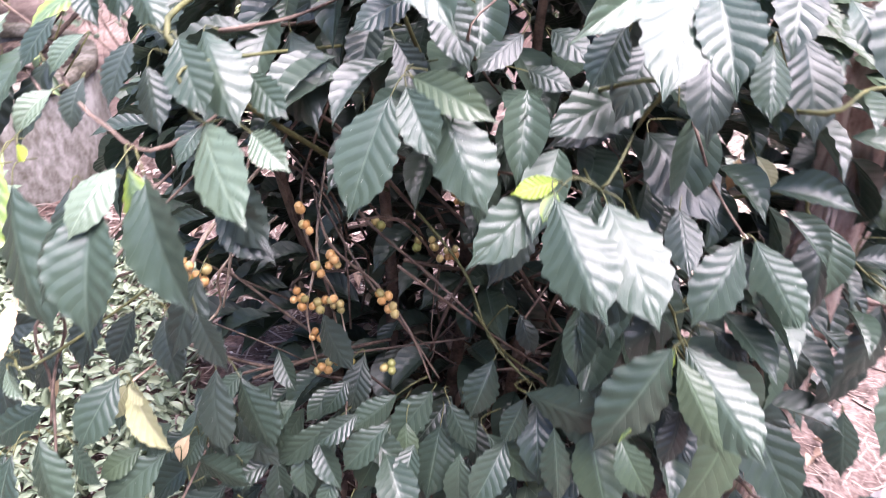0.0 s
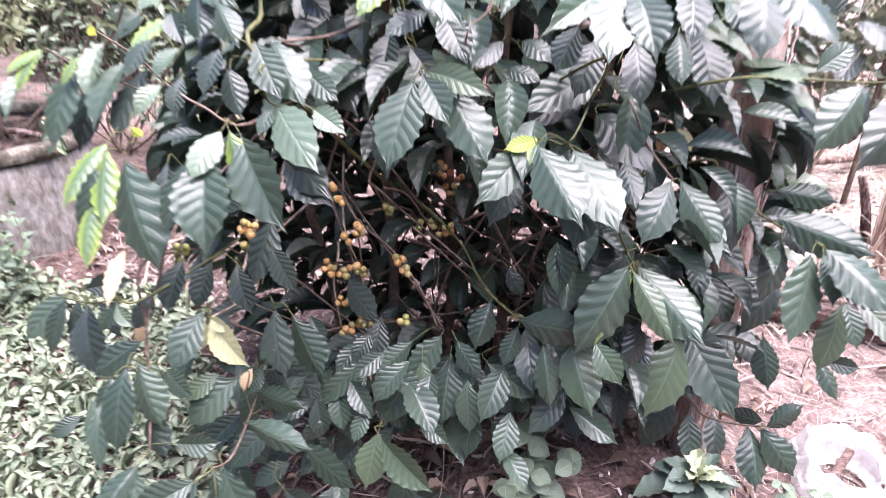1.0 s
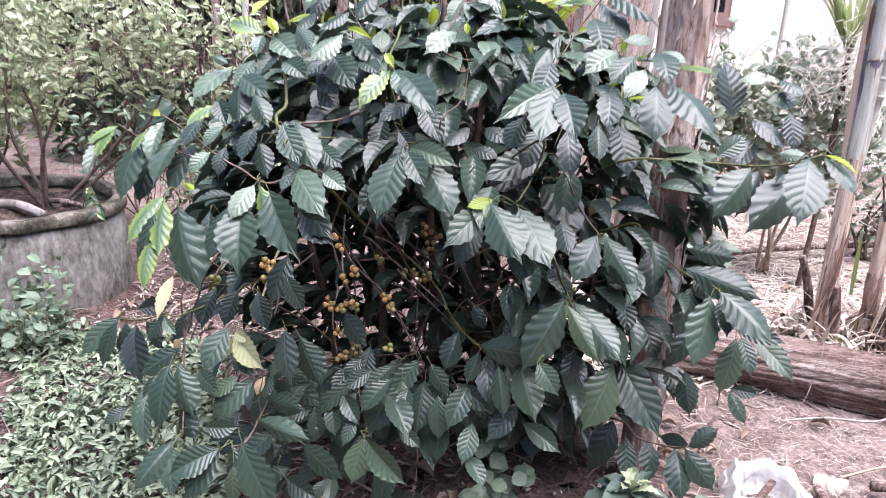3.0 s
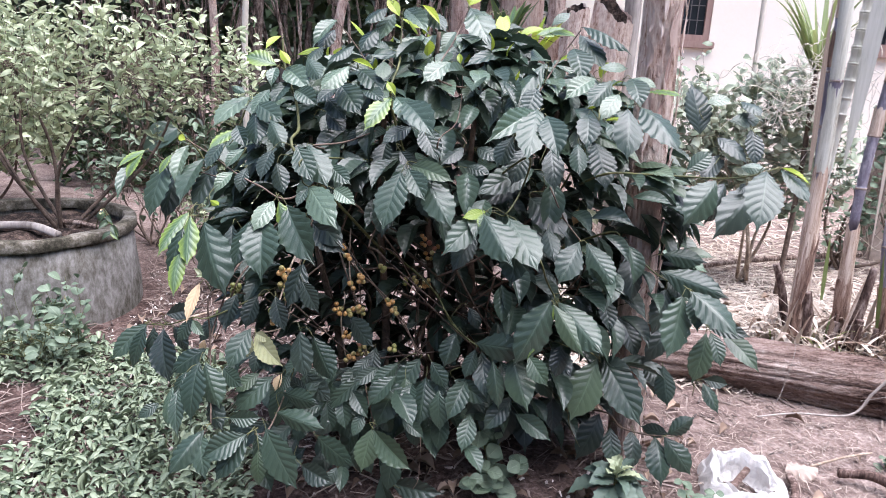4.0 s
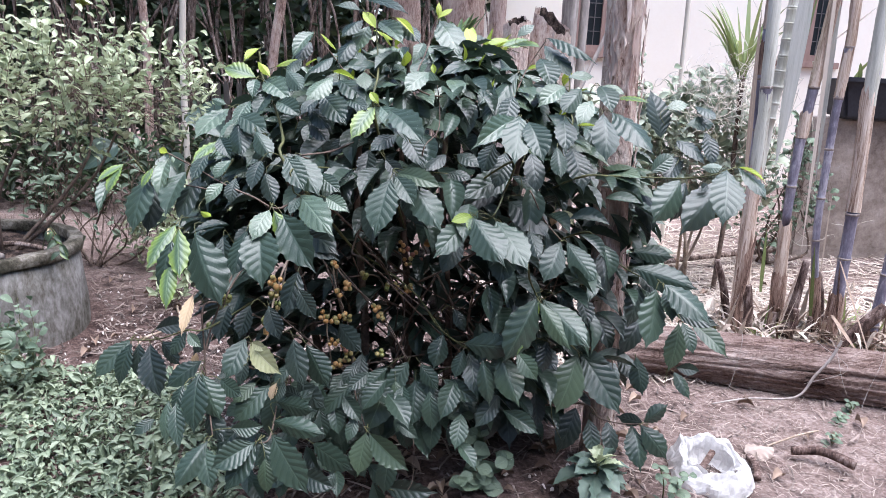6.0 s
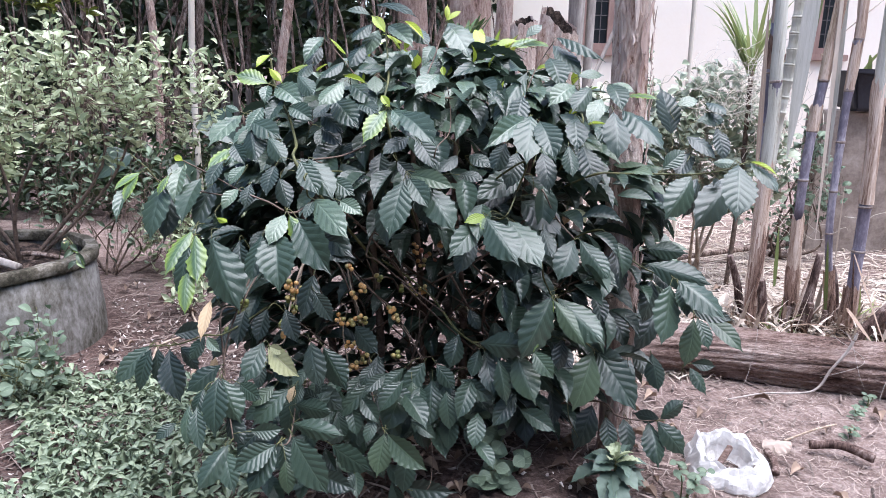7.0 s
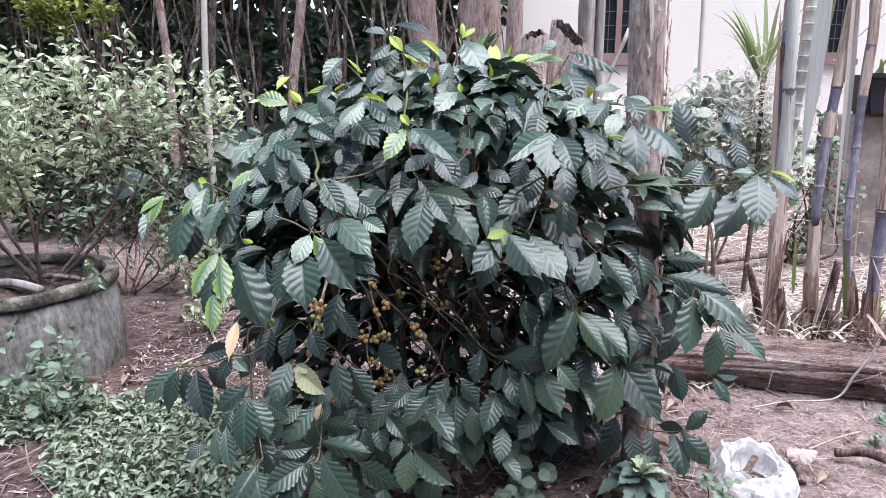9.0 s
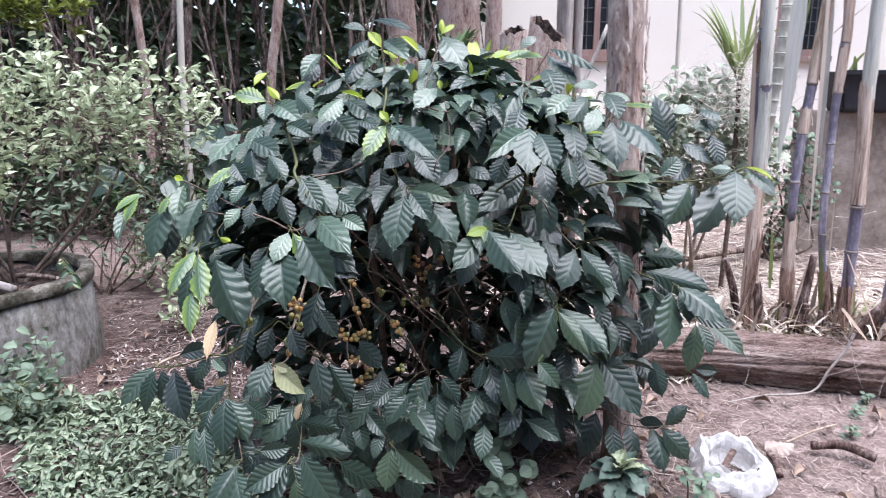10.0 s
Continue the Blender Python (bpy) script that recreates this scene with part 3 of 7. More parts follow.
leaf(0.245, 1.886, 1.172, 0.279, 1.786, 1.080, 0.073, "m")
leaf(0.222, 1.893, 1.185, 0.206, 1.757, 1.084, 0.069, "m")
leaf(0.227, 1.986, 1.173, 0.104, 1.843, 1.106, 0.051, "l")
leaf(0.351, 2.002, 1.173, 0.351, 1.919, 1.092, 0.065, "m")
leaf(0.327, 1.922, 1.109, 0.337, 1.867, 1.034, 0.048, "m")
leaf(0.265, 1.958, 1.085, 0.282, 1.888, 0.985, 0.095, "d")
leaf(0.381, 2.026, 1.099, 0.415, 1.935, 0.992, 0.099, "d")
leaf(0.394, 1.935, 1.160, 0.430, 1.866, 1.109, 0.045, "m")
leaf(0.654, 2.196, 1.018, 0.727, 2.221, 1.076, 0.063, "m")
leaf(0.751, 2.308, 1.106, 0.832, 2.244, 1.048, 0.069, "d")
leaf(0.840, 2.306, 1.136, 0.857, 2.243, 1.038, 0.049, "d")
leaf(0.780, 2.133, 1.048, 0.843, 2.107, 1.052, 0.033, "l")
leaf(0.782, 2.324, 1.154, 0.878, 2.339, 1.165, 0.047, "m")
leaf(0.698, 2.265, 1.204, 0.769, 2.278, 1.222, 0.039, "l")
leaf(0.734, 2.264, 1.012, 0.776, 2.280, 1.049, 0.049, "d")
leaf(0.761, 2.281, 1.058, 0.701, 2.204, 0.997, 0.053, "d")
leaf(0.819, 2.373, 1.210, 0.863, 2.291, 1.180, 0.050, "m")
leaf(0.217, 2.082, 1.227, 0.190, 2.003, 1.147, 0.050, "d")
leaf(0.418, 2.153, 1.252, 0.352, 2.069, 1.184, 0.052, "m")
leaf(0.425, 2.022, 1.226, 0.379, 1.955, 1.162, 0.044, "l")

# side twig
leaf(0.623, 2.245, 0.980, 0.656, 2.111, 0.847, 0.083, "d")
leaf(0.725, 2.140, 1.007, 0.636, 2.047, 0.894, 0.078, "m")
leaf(0.853, 2.174, 1.005, 0.714, 2.050, 0.859, 0.083, "d")
leaf(0.824, 2.055, 1.054, 0.787, 1.923, 0.922, 0.086, "m")
leaf(0.882, 2.127, 1.051, 0.944, 2.036, 0.985, 0.047, "m")
leaf(0.885, 2.128, 1.054, 0.946, 2.065, 1.022, 0.017, "y")
leaf(0.769, 2.220, 0.988, 0.708, 2.112, 0.886, 0.062, "d")
leaf(0.806, 2.143, 1.000, 0.779, 2.108, 0.980, 0.023, "d")

# left shoot
leaf(-0.813, 1.944, 1.008, -0.866, 1.883, 0.967, 0.030, "Y")
leaf(-0.813, 1.936, 1.006, -0.828, 1.859, 0.942, 0.032, "Y")
leaf(-0.832, 1.933, 0.986, -0.844, 1.832, 0.893, 0.028, "l")
leaf(-0.740, 1.913, 0.984, -0.754, 1.821, 0.852, 0.070, "m")
leaf(-0.735, 1.959, 0.954, -0.740, 1.877, 0.833, 0.056, "d")
leaf(-0.720, 1.904, 1.008, -0.741, 1.866, 0.958, 0.021, "Y")
leaf(-0.697, 1.954, 1.028, -0.698, 1.863, 0.936, 0.043, "l")
leaf(-0.643, 1.926, 0.999, -0.668, 1.823, 0.893, 0.064, "m")
leaf(-0.604, 1.926, 0.988, -0.635, 1.827, 0.875, 0.055, "d")
leaf(-0.498, 1.769, 0.998, -0.529, 1.723, 0.954, 0.037, "l")
leaf(-0.719, 1.945, 1.053, -0.680, 1.901, 1.048, 0.016, "y")
leaf(-0.519, 1.986, 1.133, -0.490, 1.904, 1.047, 0.073, "m")
leaf(-0.558, 1.964, 1.079, -0.614, 1.879, 1.028, 0.035, "Y")
leaf(-0.561, 1.955, 1.089, -0.514, 1.897, 1.037, 0.037, "m")
leaf(-0.457, 1.919, 1.113, -0.399, 1.858, 1.049, 0.063, "m")
leaf(-0.420, 1.828, 1.051, -0.434, 1.770, 0.983, 0.061, "d")
leaf(-0.574, 1.898, 1.050, -0.602, 1.835, 0.992, 0.047, "m")
leaf(-0.501, 1.850, 1.044, -0.536, 1.813, 0.997, 0.041, "l")
leaf(-0.548, 1.745, 0.930, -0.509, 1.708, 0.928, 0.014, "y")
leaf(-0.475, 1.801, 1.008, -0.480, 1.758, 0.951, 0.051, "d")

# middle left
leaf(-0.355, 1.823, 1.065, -0.300, 1.765, 0.992, 0.066, "m")
leaf(-0.342, 1.862, 1.063, -0.266, 1.781, 0.978, 0.072, "m")
leaf(-0.276, 1.976, 1.041, -0.199, 1.859, 0.949, 0.074, "d")
leaf(-0.411, 1.837, 1.018, -0.378, 1.788, 0.948, 0.056, "d")
leaf(-0.635, 1.810, 0.879, -0.675, 1.713, 0.785, 0.053, "Y")
leaf(-0.614, 1.776, 0.881, -0.582, 1.678, 0.779, 0.048, "Y")
leaf(-0.621, 1.749, 0.855, -0.637, 1.693, 0.732, 0.044, "m")
leaf(-0.618, 1.731, 0.809, -0.610, 1.651, 0.711, 0.037, "Y")
leaf(-0.557, 1.730, 0.879, -0.470, 1.628, 0.731, 0.108, "m")
leaf(-0.364, 1.679, 0.956, -0.389, 1.611, 0.896, 0.042, "l")
leaf(-0.356, 1.690, 0.954, -0.316, 1.645, 0.889, 0.035, "Y")
leaf(-0.337, 1.690, 0.947, -0.241, 1.594, 0.833, 0.089, "m")
leaf(-0.380, 1.661, 0.925, -0.355, 1.567, 0.794, 0.076, "m")
leaf(-0.410, 1.651, 0.913, -0.430, 1.590, 0.814, 0.071, "m")
leaf(-0.314, 1.793, 0.973, -0.214, 1.681, 0.900, 0.064, "l")
leaf(-0.250, 1.784, 0.973, -0.187, 1.750, 0.944, 0.048, "l")
leaf(-0.316, 1.790, 0.970, -0.331, 1.742, 0.931, 0.033, "m")
leaf(-0.306, 1.808, 0.894, -0.208, 1.720, 0.845, 0.061, "d")
leaf(-0.498, 1.759, 0.871, -0.475, 1.716, 0.781, 0.053, "d")
leaf(-0.284, 1.859, 1.018, -0.219, 1.814, 0.983, 0.054, "m")

# middle
leaf(-0.098, 1.851, 1.016, -0.128, 1.757, 0.891, 0.081, "m")
leaf(-0.145, 1.895, 0.970, -0.138, 1.814, 0.852, 0.074, "d")
leaf(-0.085, 1.871, 1.021, -0.029, 1.812, 0.953, 0.048, "m")
leaf(-0.087, 1.906, 1.023, 0.036, 1.841, 1.003, 0.044, "g")
leaf(-0.041, 1.879, 0.998, 0.038, 1.804, 0.898, 0.071, "m")
leaf(-0.067, 1.949, 0.978, 0.001, 1.843, 0.894, 0.061, "d")
leaf(-0.173, 2.034, 1.066, -0.176, 1.964, 0.984, 0.067, "d")
leaf(0.047, 2.021, 1.011, 0.115, 1.989, 1.004, 0.054, "d")
leaf(0.229, 2.051, 1.014, 0.080, 1.915, 0.960, 0.068, "m")
leaf(0.206, 2.062, 0.982, 0.086, 1.977, 0.922, 0.062, "d")
leaf(0.117, 1.863, 0.930, 0.060, 1.835, 0.916, 0.025, "y")
leaf(0.115, 1.824, 0.934, 0.104, 1.794, 0.905, 0.026, "Y")
leaf(0.101, 1.883, 0.910, 0.020, 1.778, 0.831, 0.055, "m")
leaf(0.114, 1.807, 0.934, 0.194, 1.693, 0.843, 0.079, "m")
leaf(0.175, 1.839, 0.922, 0.254, 1.724, 0.832, 0.081, "m")
leaf(0.205, 1.856, 0.881, 0.191, 1.775, 0.764, 0.070, "m")
leaf(0.092, 1.918, 0.867, 0.042, 1.832, 0.773, 0.051, "d")
leaf(0.202, 1.997, 1.080, 0.172, 1.924, 0.991, 0.058, "d")
leaf(0.165, 1.935, 1.110, 0.132, 1.884, 1.036, 0.059, "m")
leaf(-0.089, 1.922, 1.118, -0.156, 1.867, 1.081, 0.055, "m")
leaf(-0.073, 1.982, 1.116, -0.015, 1.907, 1.041, 0.059, "d")
leaf(0.223, 2.042, 0.937, 0.330, 1.917, 0.867, 0.081, "d")
leaf(-0.230, 2.032, 1.104, -0.271, 1.981, 1.047, 0.051, "d")
leaf(-0.338, 2.016, 1.134, -0.270, 1.974, 1.086, 0.061, "d")
leaf(0.071, 2.059, 1.060, 0.133, 2.002, 1.037, 0.051, "d")
leaf(0.039, 2.000, 1.067, -0.014, 1.940, 1.027, 0.046, "d")
leaf(-0.122, 1.951, 1.054, -0.066, 1.910, 1.000, 0.054, "d")
leaf(0.274, 1.937, 0.880, 0.297, 1.862, 0.821, 0.056, "d")

# right middle
leaf(0.357, 1.916, 0.859, 0.310, 1.829, 0.769, 0.067, "m")
leaf(0.374, 1.926, 0.857, 0.454, 1.865, 0.757, 0.079, "m")
leaf(0.519, 2.143, 0.779, 0.532, 2.059, 0.658, 0.072, "d")
leaf(0.652, 2.308, 0.836, 0.503, 2.223, 0.800, 0.063, "d")
leaf(0.605, 2.114, 0.793, 0.724, 2.086, 0.787, 0.047, "m")
leaf(0.590, 2.046, 0.763, 0.757, 1.957, 0.732, 0.071, "m")
leaf(0.622, 2.083, 0.733, 0.663, 2.030, 0.684, 0.061, "d")
leaf(0.570, 2.297, 0.880, 0.468, 2.219, 0.839, 0.056, "d")

# right tip
leaf(0.649, 1.925, 0.750, 0.763, 1.838, 0.673, 0.072, "m")
leaf(0.659, 1.951, 0.729, 0.673, 1.887, 0.653, 0.049, "m")
leaf(0.636, 1.949, 0.729, 0.602, 1.846, 0.592, 0.090, "m")
leaf(0.615, 2.059, 0.709, 0.584, 1.989, 0.597, 0.074, "d")
leaf(0.709, 1.943, 0.637, 0.682, 1.886, 0.512, 0.069, "g")
leaf(0.727, 1.967, 0.629, 0.754, 1.914, 0.556, 0.043, "m")
leaf(0.768, 2.025, 0.612, 0.861, 1.942, 0.540, 0.051, "g")
leaf(0.710, 2.011, 0.641, 0.828, 1.956, 0.629, 0.039, "d")
leaf(0.665, 2.156, 0.590, 0.582, 2.058, 0.478, 0.062, "d")

# right centre
leaf(0.322, 2.023, 0.677, 0.213, 1.929, 0.584, 0.080, "d")
leaf(0.296, 1.852, 0.715, 0.216, 1.782, 0.558, 0.075, "m")
leaf(0.307, 1.878, 0.699, 0.249, 1.795, 0.576, 0.035, "Y")
leaf(0.304, 1.844, 0.709, 0.388, 1.772, 0.602, 0.046, "g")
leaf(0.315, 1.873, 0.708, 0.429, 1.755, 0.623, 0.073, "m")
leaf(0.441, 1.973, 0.523, 0.382, 1.872, 0.376, 0.091, "g")
leaf(0.471, 2.050, 0.489, 0.573, 1.927, 0.359, 0.108, "m")
leaf(0.643, 2.085, 0.473, 0.661, 2.028, 0.370, 0.057, "m")
leaf(0.601, 2.142, 0.444, 0.660, 2.080, 0.391, 0.053, "d")
leaf(0.753, 2.056, 0.441, 0.797, 2.008, 0.375, 0.051, "m")
leaf(0.730, 1.979, 0.487, 0.798, 1.968, 0.484, 0.033, "m")
leaf(0.209, 1.862, 0.554, 0.261, 1.758, 0.448, 0.073, "g")
leaf(0.251, 1.809, 0.580, 0.303, 1.754, 0.526, 0.071, "g")
leaf(0.113, 1.867, 0.575, 0.249, 1.823, 0.584, 0.063, "m")
leaf(0.513, 2.172, 0.580, 0.571, 2.086, 0.485, 0.071, "d")
leaf(0.434, 2.076, 0.466, 0.553, 2.010, 0.479, 0.051, "d")
leaf(0.321, 1.982, 0.707, 0.241, 1.996, 0.734, 0.066, "d")
leaf(0.356, 1.908, 0.714, 0.408, 1.885, 0.683, 0.066, "d")
leaf(0.449, 2.054, 0.671, 0.474, 1.987, 0.591, 0.069, "d")

# low centre
leaf(0.055, 1.925, 0.578, 0.032, 1.870, 0.492, 0.061, "m")
leaf(0.114, 1.881, 0.553, 0.091, 1.842, 0.481, 0.060, "m")
leaf(0.129, 1.914, 0.533, 0.155, 1.816, 0.437, 0.050, "m")
leaf(0.162, 1.843, 0.541, 0.189, 1.794, 0.424, 0.040, "m")
leaf(-0.003, 1.893, 0.498, 0.049, 1.850, 0.443, 0.063, "m")
leaf(0.061, 1.884, 0.459, 0.161, 1.840, 0.419, 0.046, "g")
leaf(-0.039, 1.921, 0.491, -0.097, 1.873, 0.401, 0.053, "m")
leaf(-0.015, 1.889, 0.455, -0.020, 1.820, 0.341, 0.072, "m")
leaf(-0.071, 1.880, 0.450, -0.056, 1.849, 0.380, 0.033, "g")
leaf(-0.096, 1.917, 0.474, -0.168, 1.867, 0.412, 0.042, "m")
leaf(-0.096, 1.930, 0.423, -0.139, 1.826, 0.320, 0.080, "g")
leaf(-0.181, 1.873, 0.405, -0.263, 1.821, 0.333, 0.050, "m")
leaf(-0.177, 1.858, 0.457, -0.279, 1.805, 0.361, 0.037, "m")
leaf(-0.138, 1.777, 0.344, -0.154, 1.725, 0.242, 0.065, "g")
leaf(-0.126, 1.741, 0.363, -0.019, 1.689, 0.286, 0.057, "g")
leaf(0.025, 1.974, 0.398, 0.056, 1.915, 0.326, 0.067, "d")
leaf(0.258, 2.118, 0.307, 0.273, 2.002, 0.188, 0.099, "d")
leaf(0.219, 2.041, 0.323, 0.193, 1.963, 0.229, 0.083, "d")
leaf(0.332, 1.992, 0.384, 0.342, 1.936, 0.296, 0.092, "d")
leaf(0.114, 2.025, 0.357, 0.112, 1.974, 0.254, 0.085, "d")
leaf(0.030, 1.948, 0.330, 0.029, 1.900, 0.251, 0.064, "d")
leaf(-0.176, 1.990, 0.483, -0.183, 1.924, 0.397, 0.070, "d")
leaf(-0.238, 1.956, 0.581, -0.168, 1.894, 0.522, 0.062, "d")
leaf(-0.301, 1.777, 0.886, -0.209, 1.725, 0.829, 0.061, "d")
leaf(-0.306, 1.718, 0.799, -0.329, 1.662, 0.701, 0.051, "d")
leaf(-0.300, 1.692, 0.764, -0.251, 1.662, 0.696, 0.048, "d")
leaf(-0.295, 1.768, 0.592, -0.231, 1.725, 0.490, 0.064, "m")
leaf(-0.325, 1.757, 0.608, -0.289, 1.688, 0.505, 0.060, "d")
leaf(0.083, 1.983, 0.632, 0.117, 1.957, 0.574, 0.045, "d")
leaf(-0.272, 1.736, 0.328, -0.160, 1.669, 0.293, 0.060, "m")
leaf(-0.236, 1.806, 0.358, -0.292, 1.764, 0.312, 0.057, "d")

# low left
leaf(-0.359, 1.669, 0.422, -0.221, 1.606, 0.427, 0.044, "m")
leaf(-0.310, 1.464, 0.498, -0.226, 1.404, 0.392, 0.078, "m")
leaf(-0.344, 1.501, 0.459, -0.304, 1.459, 0.380, 0.063, "m")
leaf(-0.342, 1.437, 0.494, -0.428, 1.390, 0.451, 0.053, "m")
leaf(-0.342, 1.437, 0.489, -0.396, 1.383, 0.405, 0.048, "m")
leaf(-0.330, 1.471, 0.438, -0.318, 1.440, 0.366, 0.054, "g")
leaf(-0.465, 1.496, 0.458, -0.518, 1.413, 0.381, 0.044, "m")
leaf(-0.473, 1.495, 0.447, -0.435, 1.423, 0.377, 0.049, "m")
leaf(-0.500, 1.557, 0.594, -0.491, 1.475, 0.482, 0.057, "m")
leaf(-0.511, 1.611, 0.567, -0.455, 1.555, 0.475, 0.060, "m")
leaf(-0.524, 1.649, 0.585, -0.603, 1.610, 0.529, 0.047, "m")
leaf(-0.548, 1.589, 0.549, -0.562, 1.549, 0.495, 0.036, "m")
leaf(-0.591, 1.603, 0.499, -0.580, 1.548, 0.416, 0.030, "l")
leaf(-0.557, 1.561, 0.516, -0.526, 1.482, 0.440, 0.036, "m")
leaf(-0.364, 1.666, 0.522, -0.447, 1.612, 0.440, 0.054, "m")
leaf(-0.396, 1.659, 0.530, -0.448, 1.622, 0.489, 0.042, "g")
leaf(-0.401, 1.675, 0.593, -0.357, 1.634, 0.544, 0.054, "m")
leaf(-0.428, 1.688, 0.632, -0.459, 1.611, 0.551, 0.050, "m")
leaf(-0.420, 1.698, 0.616, -0.330, 1.634, 0.565, 0.051, "o")
leaf(-0.412, 1.680, 0.624, -0.369, 1.660, 0.618, 0.027, "o")
leaf(-0.365, 1.731, 0.445, -0.261, 1.706, 0.435, 0.050, "m")
leaf(-0.356, 1.727, 0.405, -0.271, 1.757, 0.474, 0.037, "m")
leaf(-0.326, 1.801, 0.474, -0.246, 1.768, 0.411, 0.052, "d")
leaf(-0.302, 1.743, 0.454, -0.363, 1.754, 0.478, 0.047, "d")
leaf(-0.474, 1.626, 0.549, -0.410, 1.585, 0.526, 0.051, "m")
leaf(-0.620, 1.591, 0.457, -0.666, 1.562, 0.426, 0.039, "m")
leaf(-0.496, 1.596, 0.488, -0.442, 1.542, 0.430, 0.050, "d")
leaf(-0.427, 1.542, 0.467, -0.350, 1.553, 0.471, 0.035, "m")
leaf(-0.341, 1.723, 0.509, -0.366, 1.693, 0.460, 0.044, "m")
leaf(-0.288, 1.648, 0.297, -0.195, 1.597, 0.285, 0.053, "d")
leaf(-0.206, 1.686, 0.277, -0.233, 1.660, 0.227, 0.053, "d")
leaf(-0.097, 1.848, 0.144, 0.063, 1.802, 0.157, 0.058, "d")

# yellowed leaves
leaf(0.355, 2.050, 0.914, 0.344, 2.020, 0.875, 0.030, "b")
leaf(0.379, 2.060, 0.917, 0.412, 2.040, 0.878, 0.025, "o")
leaf(-0.562, 1.720, 0.576, -0.560, 1.700, 0.542, 0.022, "b")
leaf(-0.361, 1.720, 0.503, -0.374, 1.700, 0.462, 0.030, "b")
leaf(-0.429, 1.700, 0.603, -0.457, 1.680, 0.543, 0.030, "o")
leaf(0.477, 2.150, 0.617, 0.496, 2.130, 0.572, 0.035, "Y")
leaf(-0.324, 1.900, 0.368, -0.343, 1.880, 0.316, 0.040, "Y")

# left low twig
leaf(-0.780, 1.843, 0.551, -0.859, 1.777, 0.465, 0.049, "m")
leaf(-0.756, 1.793, 0.563, -0.777, 1.740, 0.458, 0.050, "m")
leaf(-0.744, 1.808, 0.556, -0.713, 1.752, 0.468, 0.045, "d")
leaf(-0.702, 1.781, 0.568, -0.653, 1.692, 0.460, 0.066, "d")
leaf(-0.663, 1.758, 0.585, -0.604, 1.714, 0.539, 0.047, "d")
leaf(-0.568, 1.675, 0.648, -0.604, 1.648, 0.592, 0.034, "m")
leaf(-0.548, 1.631, 0.662, -0.509, 1.607, 0.635, 0.036, "l")
leaf(-0.553, 1.686, 0.737, -0.563, 1.623, 0.655, 0.027, "b")
leaf(-0.664, 1.724, 0.631, -0.581, 1.740, 0.650, 0.041, "d")
leaf(-0.433, 1.752, 0.696, -0.453, 1.704, 0.619, 0.045, "d")
leaf(-0.492, 1.766, 0.689, -0.498, 1.695, 0.609, 0.056, "d")
leaf(-0.518, 1.697, 0.653, -0.552, 1.659, 0.592, 0.044, "d")
leaf(-0.386, 1.748, 0.699, -0.349, 1.700, 0.627, 0.047, "d")

# low right twig
leaf(0.493, 2.163, 0.258, 0.428, 2.074, 0.137, 0.100, "d")
leaf(0.512, 2.053, 0.275, 0.525, 1.986, 0.183, 0.054, "m")
leaf(0.637, 2.033, 0.274, 0.657, 1.939, 0.167, 0.084, "m")
leaf(0.660, 2.020, 0.282, 0.739, 1.969, 0.197, 0.061, "m")
leaf(0.661, 1.993, 0.303, 0.738, 2.017, 0.353, 0.053, "m")
leaf(0.682, 2.070, 0.264, 0.601, 2.080, 0.275, 0.041, "d")
leaf(0.585, 2.117, 0.237, 0.590, 2.034, 0.154, 0.057, "d")
leaf(0.334, 1.872, 0.593, 0.324, 1.832, 0.511, 0.071, "d")
leaf(0.312, 1.905, 0.570, 0.367, 1.839, 0.516, 0.068, "d")

STEM = {"b": TWIG_BROWN, "g": TWIG_GREEN, "p": TWIG_PALE, "y": TWIG_GREEN}
JOINTS = []


def branch(points, r0, r1, kind):
    """One branch of the shrub."""
    line = smooth_line(points, 5)
    k = len(line) - 1
    radii = [0.62 * (r0 + (r1 - r0) * i / k) * (1.25 if i % 5 == 0 and 0 < i < k else 1.0) for i in range(k + 1)]
    vv, ff = tube(line, radii, 7)
    child("branch", mesh_of("branch", vv, ff, STEM[kind]), shrub)
    JOINTS.extend(line)


branch([(-0.250, 2.150, 0.950), (-0.353, 2.080, 0.814), (-0.304, 2.080, 0.761), (-0.176, 1.980, 0.660), (-0.098, 1.980, 0.559), (-0.040, 1.980, 0.469)], 0.0045, 0.003, "b")
branch([(-0.150, 2.200, 0.950), (-0.219, 2.080, 0.775), (-0.177, 1.980, 0.768), (-0.064, 1.980, 0.677), (0.011, 1.960, 0.629)], 0.005, 0.003, "b")
branch([(0.011, 1.980, 0.623), (0.049, 1.980, 0.571), (0.086, 1.980, 0.538), (0.137, 1.980, 0.510)], 0.0035, 0.0025, "g")
branch([(-0.250, 2.100, 0.950), (-0.311, 2.080, 0.773), (-0.273, 1.980, 0.724), (-0.238, 1.980, 0.620), (-0.222, 1.980, 0.534), (-0.202, 1.980, 0.451), (-0.184, 1.905, 0.393), (-0.143, 1.841, 0.312)], 0.0045, 0.003, "b")
branch([(-0.386, 2.080, 0.843), (-0.392, 1.980, 0.738), (-0.411, 1.980, 0.635), (-0.434, 1.980, 0.538)], 0.005, 0.003, "p")
branch([(-0.450, 2.100, 0.850), (-0.456, 1.698, 0.794), (-0.501, 1.691, 0.685), (-0.517, 1.671, 0.626), (-0.521, 1.644, 0.555)], 0.004, 0.003, "b")
